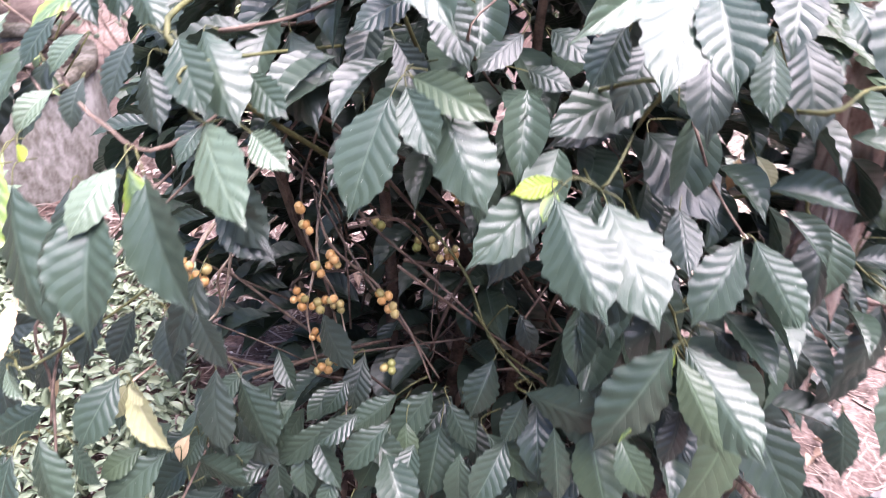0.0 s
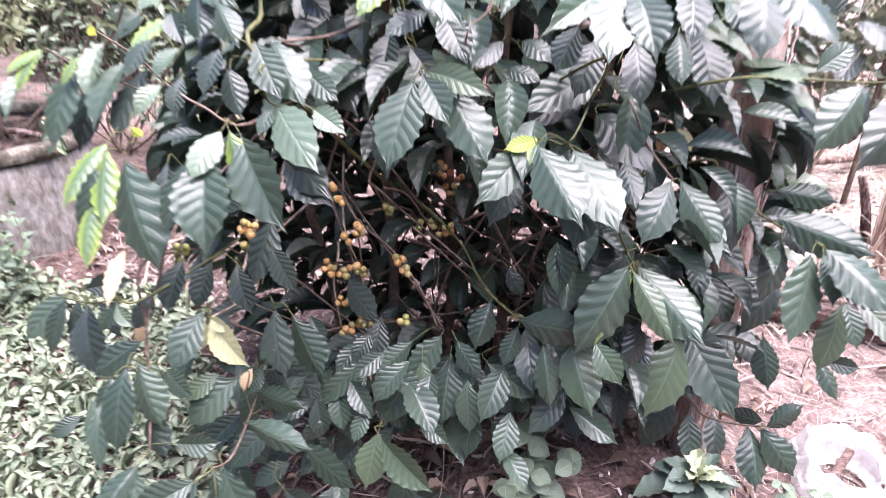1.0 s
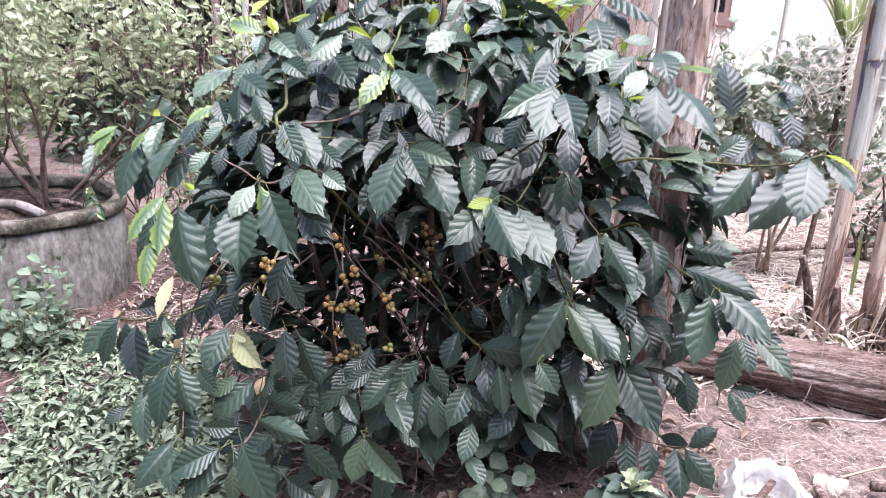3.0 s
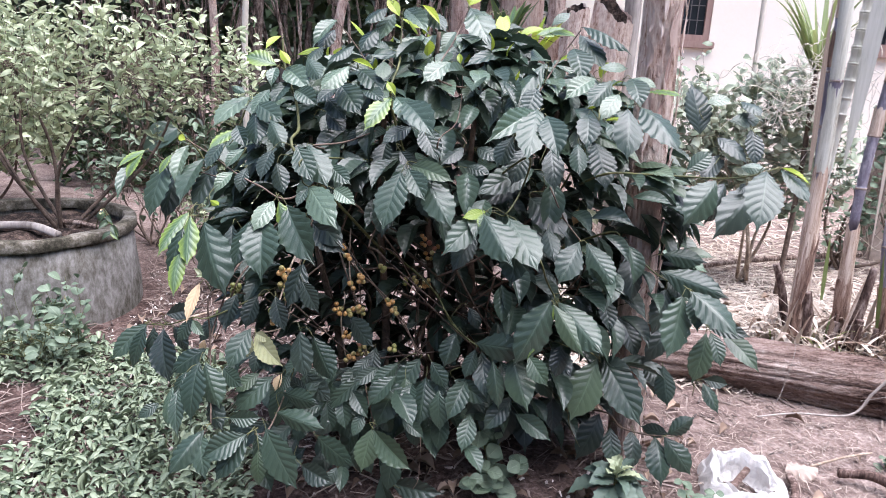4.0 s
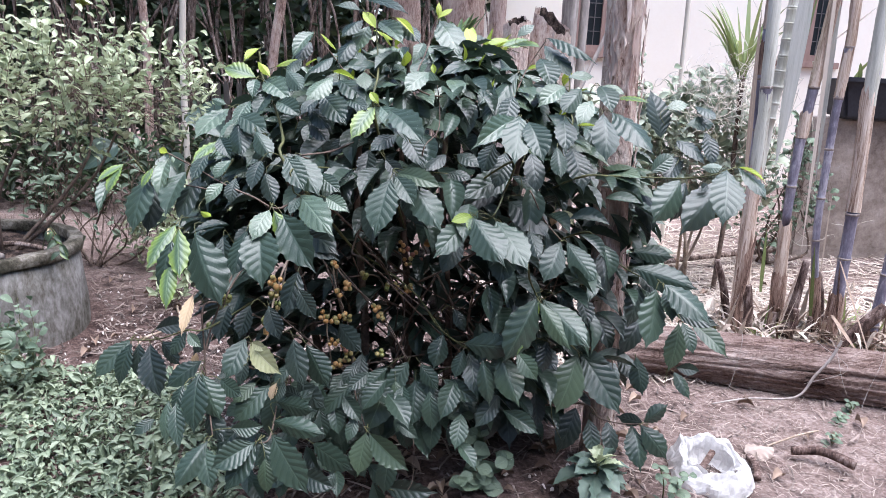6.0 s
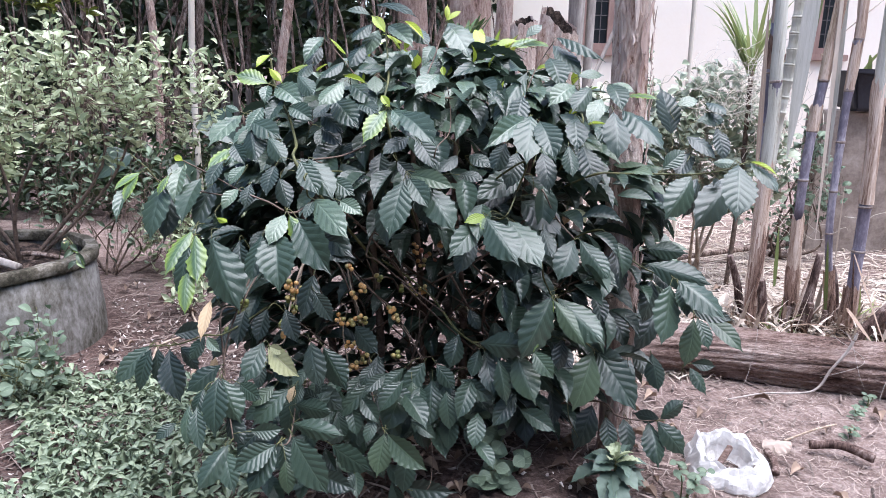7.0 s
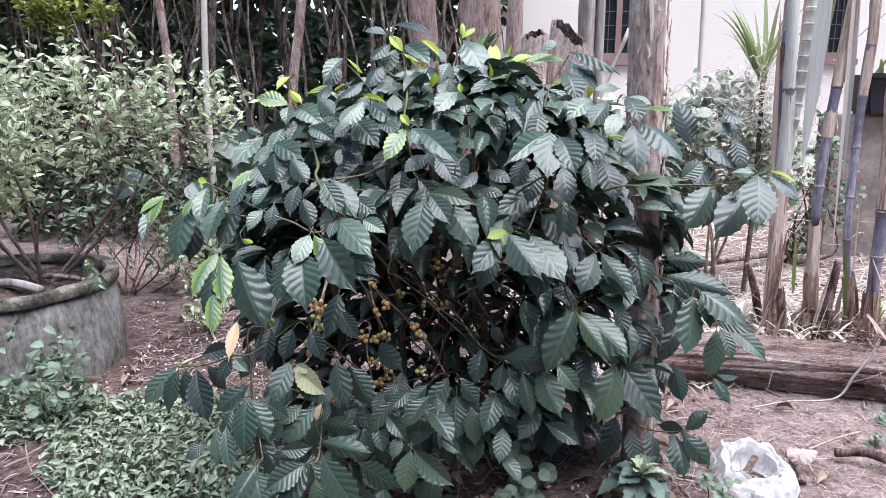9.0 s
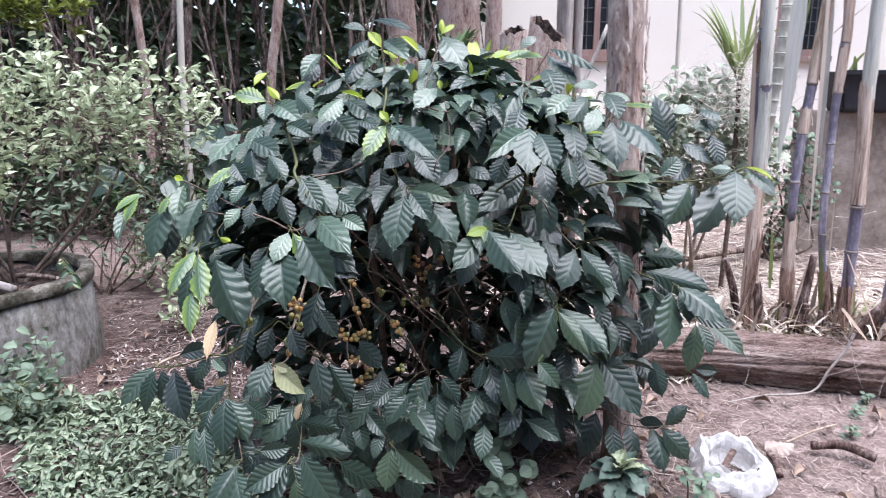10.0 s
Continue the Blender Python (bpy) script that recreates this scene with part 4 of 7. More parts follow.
branch([(0.350, 2.200, 0.950), (0.403, 1.916, 1.037), (0.521, 2.131, 1.010), (0.652, 2.184, 1.004), (0.738, 2.142, 1.012), (0.803, 2.100, 1.031), (0.871, 2.110, 1.056)], 0.005, 0.003, "g")
branch([(0.300, 2.200, 0.750), (0.457, 2.117, 0.844), (0.493, 2.118, 0.810), (0.555, 2.118, 0.763), (0.599, 2.072, 0.739), (0.674, 1.990, 0.727)], 0.005, 0.003, "g")
branch([(0.200, 2.100, 0.850), (0.258, 1.856, 0.821), (0.282, 1.920, 0.749), (0.307, 1.959, 0.697), (0.317, 1.920, 0.685), (0.366, 1.840, 0.625), (0.448, 1.975, 0.520)], 0.0045, 0.003, "g")
branch([(0.300, 2.250, 0.200), (0.475, 2.021, 0.341), (0.537, 2.021, 0.296), (0.609, 2.031, 0.276), (0.665, 2.025, 0.281)], 0.005, 0.003, "b")
branch([(-0.200, 2.200, 0.700), (-0.354, 1.830, 1.035), (-0.392, 1.953, 1.093), (-0.430, 2.046, 1.154), (-0.484, 2.118, 1.236), (-0.501, 2.147, 1.314)], 0.007, 0.005, "g")
branch([(-0.080, 2.250, 0.800), (-0.155, 1.993, 1.156), (-0.161, 2.117, 1.273), (-0.182, 2.253, 1.393)], 0.006, 0.004, "g")
branch([(0.000, 2.200, 0.900), (-0.022, 1.923, 1.075), (0.015, 2.004, 1.128), (0.014, 2.126, 1.197), (-0.004, 2.292, 1.274)], 0.003, 0.002, "b")
branch([(0.300, 2.250, 0.900), (0.378, 2.054, 1.131), (0.386, 2.151, 1.204), (0.408, 2.323, 1.281)], 0.005, 0.003, "g")
branch([(-0.350, 2.150, 0.950), (-0.358, 1.780, 0.942), (-0.421, 1.748, 0.973), (-0.506, 1.807, 0.989), (-0.610, 1.911, 1.010), (-0.705, 1.949, 1.045)], 0.004, 0.003, "b")
branch([(-0.532, 1.793, 0.976), (-0.656, 1.904, 0.969), (-0.728, 1.927, 0.977), (-0.803, 1.935, 1.011)], 0.003, 0.002, "b")
branch([(-0.500, 2.100, 0.600), (-0.508, 1.664, 0.665), (-0.561, 1.656, 0.658), (-0.656, 1.717, 0.607), (-0.757, 1.783, 0.574)], 0.0035, 0.0025, "g")
branch([(-0.200, 2.200, 1.100), (-0.200, 2.049, 1.197), (-0.254, 2.103, 1.272), (-0.307, 2.142, 1.330), (-0.355, 2.169, 1.374)], 0.0035, 0.002, "b")
branch([(0.100, 2.100, 0.950), (0.208, 1.846, 1.075), (0.202, 1.943, 0.986), (0.166, 1.861, 0.927), (0.133, 2.080, 0.877)], 0.005, 0.003, "g")
branch([(0.150, 2.350, 1.200), (-0.044, 2.074, 1.230), (-0.035, 2.328, 1.341), (-0.003, 2.409, 1.438)], 0.004, 0.003, "b")
branch([(0.200, 2.350, 1.200), (0.215, 2.128, 1.201), (0.275, 2.349, 1.296), (0.334, 2.392, 1.387)], 0.004, 0.003, "b")
branch([(-0.200, 2.100, 1.000), (-0.327, 1.816, 1.038), (-0.333, 1.792, 1.006), (-0.331, 1.794, 0.981), (-0.314, 1.792, 0.972)], 0.004, 0.003, "y")
branch([(0.300, 2.200, 0.900), (0.273, 1.981, 0.981), (0.314, 1.962, 0.907), (0.362, 1.924, 0.857)], 0.004, 0.003, "b")
branch([(0.000, 2.200, 0.400), (-0.410, 1.980, 0.390), (-0.379, 1.797, 0.408), (-0.346, 1.582, 0.426), (-0.355, 1.515, 0.448)], 0.004, 0.003, "b")
branch([(-0.350, 2.050, 0.700), (-0.430, 1.980, 0.618), (-0.448, 1.980, 0.522), (-0.416, 1.694, 0.618)], 0.004, 0.003, "p")
branch([(-0.055, 1.980, 0.680), (-0.058, 1.980, 0.577), (-0.051, 1.980, 0.526), (-0.068, 1.980, 0.473)], 0.0015, 0.001, "b")
branch([(-0.021, 1.843, 0.333), (-0.009, 1.796, 0.287), (-0.010, 1.778, 0.208), (-0.022, 1.771, 0.181)], 0.0015, 0.001, "b")
branch([(0.368, 1.913, 0.429), (0.389, 1.987, 0.304), (0.430, 2.034, 0.212)], 0.002, 0.0015, "g")
branch([(-0.300, 2.200, 1.000), (-0.332, 1.885, 1.058), (-0.266, 1.947, 1.066), (-0.194, 1.992, 1.096)], 0.005, 0.003, "b")
branch([(-0.550, 2.000, 0.600), (-0.529, 1.696, 0.712), (-0.523, 1.667, 0.604), (-0.499, 1.610, 0.511), (-0.464, 1.526, 0.453)], 0.004, 0.003, "b")
branch([(-0.300, 2.100, 0.600), (-0.266, 1.980, 0.623), (-0.277, 1.980, 0.553), (-0.262, 1.980, 0.449)], 0.004, 0.003, "p")
branch([(-0.374, 2.100, 0.792), (-0.364, 1.840, 0.778), (-0.382, 1.800, 0.705), (-0.394, 1.750, 0.629)], 0.0055, 0.0035, "p")
branch([(-0.296, 2.150, 0.782), (-0.254, 1.980, 0.691), (-0.223, 1.990, 0.586), (-0.198, 1.980, 0.451)], 0.0042, 0.002, "p")
branch([(-0.282, 2.050, 0.755), (-0.227, 1.970, 0.712), (-0.150, 1.980, 0.640), (-0.090, 1.970, 0.563), (-0.046, 1.950, 0.482)], 0.0042, 0.0028, "b")
branch([(-0.197, 2.200, 0.718), (-0.086, 2.120, 0.671), (-0.015, 2.060, 0.629), (0.040, 1.980, 0.577), (0.117, 1.930, 0.538)], 0.005, 0.0035, "g")
branch([(-0.224, 2.300, 0.748), (-0.128, 2.250, 0.688), (-0.017, 2.200, 0.630)], 0.008, 0.006, "b")
branch([(-0.493, 2.100, 0.763), (-0.487, 1.800, 0.740), (-0.514, 1.760, 0.660), (-0.552, 1.750, 0.554)], 0.004, 0.0025, "b")
# upright stems from the ground
for x, y, tx, ty, tz in ((-0.22, 2.25, -0.2, 2.2, 1.28), (-0.08, 2.35, -0.08, 2.3, 1.36), (0.06, 2.3, 0.05, 2.35, 1.3), (0.22, 2.35, 0.3, 2.3, 1.25), (-0.34, 2.3, -0.42, 2.15, 1.05)):
    pts = [(x, y, rise(x, y) - 0.04), (x + (tx - x) * 0.3 + 0.02, y + (ty - y) * 0.3, tz * 0.33), (x + (tx - x) * 0.7 - 0.02, y + (ty - y) * 0.7, tz * 0.7), (tx, ty, tz)]
    line = smooth_line(pts, 6)
    vv, ff = tube(line, [0.017 - 0.011 * i / (len(line) - 1) for i in range(len(line))], 9)
    child("stem", mesh_of("stem", vv, ff, TWIG_BROWN), shrub, "grey-brown bark")
    JOINTS.extend(line)
# petioles, joined
heap = Heap()
for base, way, tone in BASES:
    near = min(JOINTS, key=lambda q: (q - base).length)
    gap = near - base
    if gap.length > 0.07:
        gap = Vector((gap.x * 0.5, gap.y + 0.04, gap.z * 0.5 - 0.01)).normalized() * 0.05
    a = base + way * 0.004
    b = base - way * min(0.02, gap.length * 0.4) + gap * 0.25
    vv, ff = tube(smooth_line([a, b, base + gap], 3), [0.0009, 0.0009, 0.001, 0.001, 0.0011, 0.0012, 0.0012], 5)
    heap.add(vv, ff)
child("petiole", heap.mesh("petiole", TWIG_GREEN), shrub, kind="stuff")
# bare twigs inside the shrub
inside, r13 = Heap(), random.Random(17)
for _ in range(80):
    a = Vector((r13.uniform(-0.4, 0.35), r13.uniform(2.1, 2.45), r13.uniform(0.25, 0.7)))
    b = a + Vector((r13.uniform(-0.3, 0.3), r13.uniform(-0.25, 0.1), r13.uniform(0.02, 0.35)))
    m_ = a.lerp(b, 0.5) + Vector((r13.uniform(-0.04, 0.04), 0, r13.uniform(-0.03, 0.06)))
    vv, ff = tube(smooth_line([a, m_, b], 4), r13.uniform(0.0015, 0.004), 6)
    inside.add(vv, ff)
child("inner_twig", inside.mesh("inner_twig", TWIG_BROWN), shrub, kind="stuff")
# leaves deep inside the crown
heap, r2 = Heap(), random.Random(5)
inner = [blade(16, 4, r2.uniform(0.03, 0.1), r2.uniform(0, 0.25), 0.012, r2.uniform(0, 6), 0.47, 0.09, 0.006, 8.0) for _ in range(4)]
count = 0
while count < 2100:
    p = Vector((r2.uniform(-0.8, 0.8), r2.uniform(1.8, 2.85), r2.uniform(0.1, 1.4)))
    q = Vector(((p.x + 0.02) / 0.76, (p.y - 2.36) / 0.52, (p.z - 0.70) / 0.68))
    if q.length > 0.97 or (count > 1100 and p.y < 2.3) or (p.y < 2.2 and -0.45 < p.x < 0.14 and 0.38 < p.z < 0.9):
        continue
    if p.y < 2.12 and (p.z < 0.16 or (p.z < 0.3 and p.x > 0.1)):
        continue
    out = Vector((q.x, q.y * 0.9, 0.1)).normalized()
    axis = out * 0.7 + Vector((r2.uniform(-0.5, 0.5), r2.uniform(-0.5, 0.5), r2.uniform(-1.1, -0.1)))
    n = out * 0.5 + Vector((r2.uniform(-0.3, 0.3), r2.uniform(-0.3, 0.3), 0.8))
    ln = r2.uniform(0.09, 0.15)
    vv, uu, ff = r2.choice(inner)
    heap.add(vv, ff, uu, basis(p, axis, n, ln, ln * 0.45))
    count += 1
child("inner_leaves", heap.mesh("inner_leaves", LEAF["m"]), shrub, kind="stuff")
# leaves low on the near side, between the larger ones
low_heap, r20 = Heap(), random.Random(51)
low_forms = [blade(30, 8, r20.uniform(0.03, 0.1), r20.uniform(-0.1, 0.12), 0.01, r20.uniform(0, 6), r20.uniform(0.49, 0.55), 0.1, 0.007, 8.0, r20.uniform(-0.2, 0.2), 0.05) for _ in range(6)]
for _ in range(110):
    p = Vector((r20.uniform(-0.52, 0.34), 0.0, r20.uniform(0.14, 0.5)))
    if p.x > -0.1 and p.z < 0.25 + 0.5 * max(0.0, p.x):
        continue
    p.y = 1.74 + 0.5 * (p.x + 0.2) ** 2 + 0.25 * max(0.0, 0.3 - p.z) + r20.uniform(0.02, 0.22)
    axis = Vector((r20.uniform(-0.6, 0.6), r20.uniform(-0.5, -0.1), r20.uniform(-0.9, -0.15)))
    n = Vector((r20.uniform(-0.3, 0.3), -0.65, r20.uniform(0.3, 0.95)))
    ln = r20.uniform(0.075, 0.125)
    vv, uu, ff = r20.choice(low_forms)
    low_heap.add(vv, ff, uu, basis(p, axis, n, ln, ln * r20.uniform(0.44, 0.52)))
child("low_leaves", low_heap.mesh("low_leaves", LEAF["m"]), shrub, kind="stuff")
# lit leaves of the crown's top and sides, between the larger ones; paler materials stand in for sky sheen
heap, bright_heap, tip_heap, count = Heap(), Heap(), Heap(), 0
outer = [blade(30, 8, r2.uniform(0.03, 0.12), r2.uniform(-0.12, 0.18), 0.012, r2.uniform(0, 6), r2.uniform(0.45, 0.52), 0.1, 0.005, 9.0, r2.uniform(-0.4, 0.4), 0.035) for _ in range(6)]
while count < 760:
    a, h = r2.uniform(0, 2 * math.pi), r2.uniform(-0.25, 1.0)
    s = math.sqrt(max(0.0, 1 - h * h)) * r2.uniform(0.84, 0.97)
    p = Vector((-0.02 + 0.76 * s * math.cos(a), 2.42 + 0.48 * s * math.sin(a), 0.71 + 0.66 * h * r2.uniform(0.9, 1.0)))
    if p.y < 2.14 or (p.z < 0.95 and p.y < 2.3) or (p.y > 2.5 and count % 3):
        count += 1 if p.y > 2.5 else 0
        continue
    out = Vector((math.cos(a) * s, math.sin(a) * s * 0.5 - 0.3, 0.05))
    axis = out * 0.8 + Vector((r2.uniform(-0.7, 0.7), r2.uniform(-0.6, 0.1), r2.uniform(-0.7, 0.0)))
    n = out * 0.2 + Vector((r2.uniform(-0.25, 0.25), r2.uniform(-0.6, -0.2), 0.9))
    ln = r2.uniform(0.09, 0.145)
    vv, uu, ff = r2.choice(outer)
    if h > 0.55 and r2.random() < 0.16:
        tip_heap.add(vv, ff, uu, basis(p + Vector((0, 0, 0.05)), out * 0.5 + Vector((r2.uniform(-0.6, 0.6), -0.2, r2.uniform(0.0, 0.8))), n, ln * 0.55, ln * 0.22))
    (bright_heap if count % 2 else heap).add(vv, ff, uu, basis(p, axis, n, ln, ln * 0.48))
    count += 1
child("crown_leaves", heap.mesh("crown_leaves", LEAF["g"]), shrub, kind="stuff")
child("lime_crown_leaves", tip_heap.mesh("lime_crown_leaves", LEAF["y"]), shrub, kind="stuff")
child("young_crown_leaves", bright_heap.mesh("young_crown_leaves", LEAF["l"]), shrub, kind="stuff")

# berries
def berry_mesh(mat):
    bm = bmesh.new()
    bmesh.ops.create_uvsphere(bm, u_segments=12, v_segments=8, radius=1.0)
    for v in bm.verts:
        if v.co.z < -0.93:
            v.co.z += 0.14
        v.co.z *= 1.1
    me = bpy.data.meshes.new("berry")
    bm.to_mesh(me)
    bm.free()
    me.polygons.foreach_set("use_smooth", np.ones(len(me.polygons), dtype=bool))
    me.materials.append(mat)
    return me


BERRIES = {k: berry_mesh(m) for k, m in BERRY.items()}
r3 = random.Random(8)
MIXED = {"y": "yyoo", "o": "oooy", "r": "rroo", "g": "ggy"}


def cluster(x, y, z, n, spread, tone):
    """A bunch of berries sitting on a branch."""
    placed = []
    for _ in range(n + 1):
        for _try in range(20):
            p = Vector((x + r3.uniform(-spread, spread) * 0.7, y + r3.uniform(-spread, spread) * 0.4, z + r3.uniform(-spread, spread) * 0.7))
            if all((p - q).length > 0.0125 for q in placed):
                break
        placed.append(p)
        r = r3.uniform(0.0062, 0.0083)
        ob = child("berry", BERRIES[r3.choice(MIXED[tone])], shrub)
        ob.matrix_basis = Matrix.LocRotScale(p, Euler((r3.uniform(0, 6), r3.uniform(0, 6), 0)), (r, r, r))


cluster(-0.378, 1.800, 0.746, 5, 0.021, "y")
cluster(-0.387, 1.800, 0.715, 3, 0.018, "g")
cluster(-0.370, 1.820, 0.722, 3, 0.018, "y")
cluster(-0.386, 1.750, 0.652, 4, 0.018, "g")
cluster(-0.395, 1.750, 0.631, 2, 0.010, "y")
cluster(-0.373, 1.800, 0.681, 2, 0.015, "g")
cluster(-0.498, 1.780, 0.703, 3, 0.013, "g")
cluster(-0.508, 1.780, 0.681, 2, 0.010, "g")
cluster(-0.537, 1.760, 0.629, 2, 0.010, "g")
cluster(-0.284, 1.970, 0.597, 4, 0.020, "y")
cluster(-0.253, 1.970, 0.593, 3, 0.018, "o")
cluster(-0.220, 1.970, 0.599, 4, 0.016, "y")
cluster(-0.261, 1.980, 0.519, 2, 0.013, "o")
cluster(-0.235, 1.980, 0.518, 3, 0.015, "o")
cluster(-0.247, 1.970, 0.453, 3, 0.015, "o")
cluster(-0.215, 1.980, 0.471, 5, 0.021, "y")
cluster(-0.222, 1.980, 0.496, 2, 0.011, "r")
cluster(-0.250, 1.930, 0.759, 2, 0.011, "o")
cluster(-0.242, 1.950, 0.673, 2, 0.011, "o")
cluster(-0.212, 1.950, 0.695, 3, 0.013, "o")
cluster(-0.139, 1.970, 0.627, 3, 0.014, "y")
cluster(-0.123, 1.970, 0.603, 2, 0.010, "y")
cluster(-0.090, 2.120, 0.649, 2, 0.011, "y")
cluster(-0.060, 2.100, 0.649, 4, 0.018, "y")
cluster(-0.116, 2.120, 0.645, 2, 0.013, "g")
cluster(-0.122, 1.950, 0.501, 3, 0.014, "g")
cluster(-0.076, 2.200, 0.754, 4, 0.022, "r")
cluster(-0.037, 2.220, 0.720, 3, 0.020, "r")
cluster(-0.063, 2.200, 0.703, 3, 0.018, "o")
cluster(-0.010, 2.220, 0.762, 3, 0.019, "r")
cluster(-0.268, 1.950, 0.782, 1, 0.007, "o")
cluster(-0.187, 2.100, 0.683, 2, 0.011, "g")

# ---- wooden post beside the shrub ----
def rough_trunk(name, line, radii, mat, label, category, sides=20, knots=0.16, seed=1, group="", inside="", along=1.0, cracks=0.0):
    """A rough round trunk or post, with ridges along it."""
    rr = random.Random(seed)
    line = smooth_line(line, 14)
    k = len(line) - 1
    rad = [radii[0] + (radii[1] - radii[0]) * i / k for i in range(k + 1)]
    vv, ff = tube(line, rad, sides)
    out = []
    off = Vector((seed * 7.3, 1.7, 0))
    for i, q in enumerate(vv):
        c = line[i // sides]
        d = Vector(q) - c
        a = 2 * math.pi * (i % sides) / sides
        s = (c.x + c.y * 0.3 + c.z) * along
        h = 0.8 * noise.noise(Vector((math.cos(a) * 1.6, math.sin(a) * 1.6, s * 1.6)) + off) + 0.45 * noise.noise(Vector((math.cos(a) * 5, math.sin(a) * 5, s * 3)) + off) + 0.35 * noise.noise(Vector((math.cos(a) * 13, math.sin(a) * 13, s * 5)) + off)
        if cracks:
            g = abs(noise.noise(Vector((math.cos(a) * 7, math.sin(a) * 7, s * 2.2 + 0.3 * noise.noise(Vector((a, s * 6, 1))))) - off))
            h -= cracks * max(0.0, 1 - g * 9)
        out.append(tuple(c + d * (1 + knots * h)))
    if inside:
        ob = thing(name, label, category, (0, 0, 0), group)
        child(inside, mesh_of(inside, out, ff, mat), ob)
        return ob
    ob = new(name, mesh_of(name, out, ff, mat))
    return tagged(ob, label, category, group)


rough_trunk("wooden_post", [(0.59, 2.235, -0.1), (0.575, 2.24, 0.6), (0.55, 2.27, 1.2), (0.53, 2.3, 2.6)], (0.05, 0.048), BARK, "rough reddish-brown wooden post with flaking bark", "post", 60, 0.22, 3, cracks=0.35, along=0.7)

flakes, r9 = Heap(), random.Random(91)
for _ in range(150):
    z, a = r9.uniform(0.05, 2.3), r9.uniform(math.pi * 0.95, math.pi * 2.05)
    cx = 0.585 - 0.022 * z
    cy = 2.235 + 0.028 * z
    hgt, wid = r9.uniform(0.05, 0.26), r9.uniform(0.08, 0.24)
    vv, ff, uu = [], [], []
    for i in range(6):
        t = i / 5
        taper = (1 - abs(2 * t - 1) ** 3) * 0.8 + 0.2
        for j in range(4):
            ang = a + wid * taper * (j / 3 - 0.5) + 0.08 * math.sin(t * 5 + a * 3)
            q = 0.052 + 0.006 * r9.random() + (0.006 if i in (0, 5) else 0.0)
            vv.append((cx + q * math.cos(ang), cy + q * math.sin(ang), z + hgt * t))
            uu.append((0.3, t))
    for i in range(5):
        for j in range(3):
            p = i * 4 + j
            ff.append((p, p + 1, p + 5, p + 4))
    flakes.add(vv, ff, uu)
FLAKE = leaf_material("bark_flake", (0.34, 0.23, 0.195), (0.7, 0.6, 0.53), (0.3, 0.22, 0.19), 0.85, 1.0, 0.0, 0.0, gloss=0.2)
tagged(new("bark_flakes", flakes.mesh("bark_flakes", FLAKE)), "peeling strips of bark on the wooden post", "bark", kind="stuff")

# ---- planter with shrub ----
PX, PY, PR, PH = -2.12, 3.22, 0.47, 0.43
planter = thing("planter", "weathered grey concrete ring planter with a thick rim", "planter", (PX, PY, 0))


def lathe(profile, mat, parent, name, steps=72, uneven=0.004, label=""):
    vv, ff = [], []
    for s in range(steps):
        a = 2 * math.pi * s / steps
        for k, (r, z) in enumerate(profile):
            q = r * (1 + uneven * noise.noise(Vector((math.cos(a) * 3, math.sin(a) * 3, z * 6 + k))))
            vv.append((q * math.cos(a), q * math.sin(a), z + uneven * 0.8 * noise.noise(Vector((math.cos(a) * 4, math.sin(a) * 4, 3 + k)))))
    w = len(profile)
    for s in range(steps):
        t = (s + 1) % steps
        for k in range(w - 1):
            ff.append((s * w + k, t * w + k, t * w + k + 1, s * w + k + 1))
    return child(name, mesh_of(name, vv, ff, mat), parent, label)


lathe([(PR + 0.012, -0.06), (PR + 0.012, 0.0), (PR + 0.01, 0.12), (PR - 0.002, 0.24), (PR - 0.014, PH - 0.05), (PR - 0.045, PH - 0.05), (PR - 0.045, 0.0)], CONCRETE, planter, "ring", label="grey concrete with damp streaks")
lathe([(PR - 0.055, PH - 0.05), (PR + 0.0, PH - 0.05), (PR + 0.003, PH - 0.046), (PR + 0.002, PH - 0.006), (PR - 0.003, PH - 0.001), (PR - 0.05, PH), (PR - 0.054, PH - 0.004), (PR - 0.055, PH - 0.05)], RIM, planter, "rim", uneven=0.012, label="mossy concrete rim")
sv, sf = [(0, 0, PH - 0.065)], []
for k in range(1, 9):
    for s in range(40):
        a = 2 * math.pi * s / 40
        r = (PR - 0.05) * k / 8
        sv.append((r * math.cos(a), r * math.sin(a), PH - 0.075 + 0.035 * noise.noise(Vector((r * 9 * math.cos(a), r * 9 * math.sin(a), 2)))))
for s in range(40):
    sf.append((0, 1 + s, 1 + (s + 1) % 40))
    for k in range(7):
        a0, b0 = 1 + k * 40 + s, 1 + k * 40 + (s + 1) % 40
        sf.append((a0, a0 + 40, b0 + 40, b0))
child("soil", mesh_of("soil", sv, sf, SOIL), planter, "dark soil with dry twigs")

rough_trunk("stick", [(PX - 0.2, PY - 0.05, PH - 0.05), (PX + 0.02, PY - 0.02, PH - 0.035), (PX + 0.2, PY - 0.08, PH - 0.05)], (0.024, 0.018), GREY_WOOD, "dry grey branch lying on the planter soil", "stick", 12, 0.3, 41)
rough_trunk("stick", [(PX + 0.0, PY + 0.16, PH - 0.06), (PX + 0.17, PY + 0.12, PH - 0.04), (PX + 0.33, PY + 0.08, PH - 0.05)], (0.014, 0.01), HEDGE_BARK, "dark twig lying on the planter soil", "stick", 10, 0.3, 42)


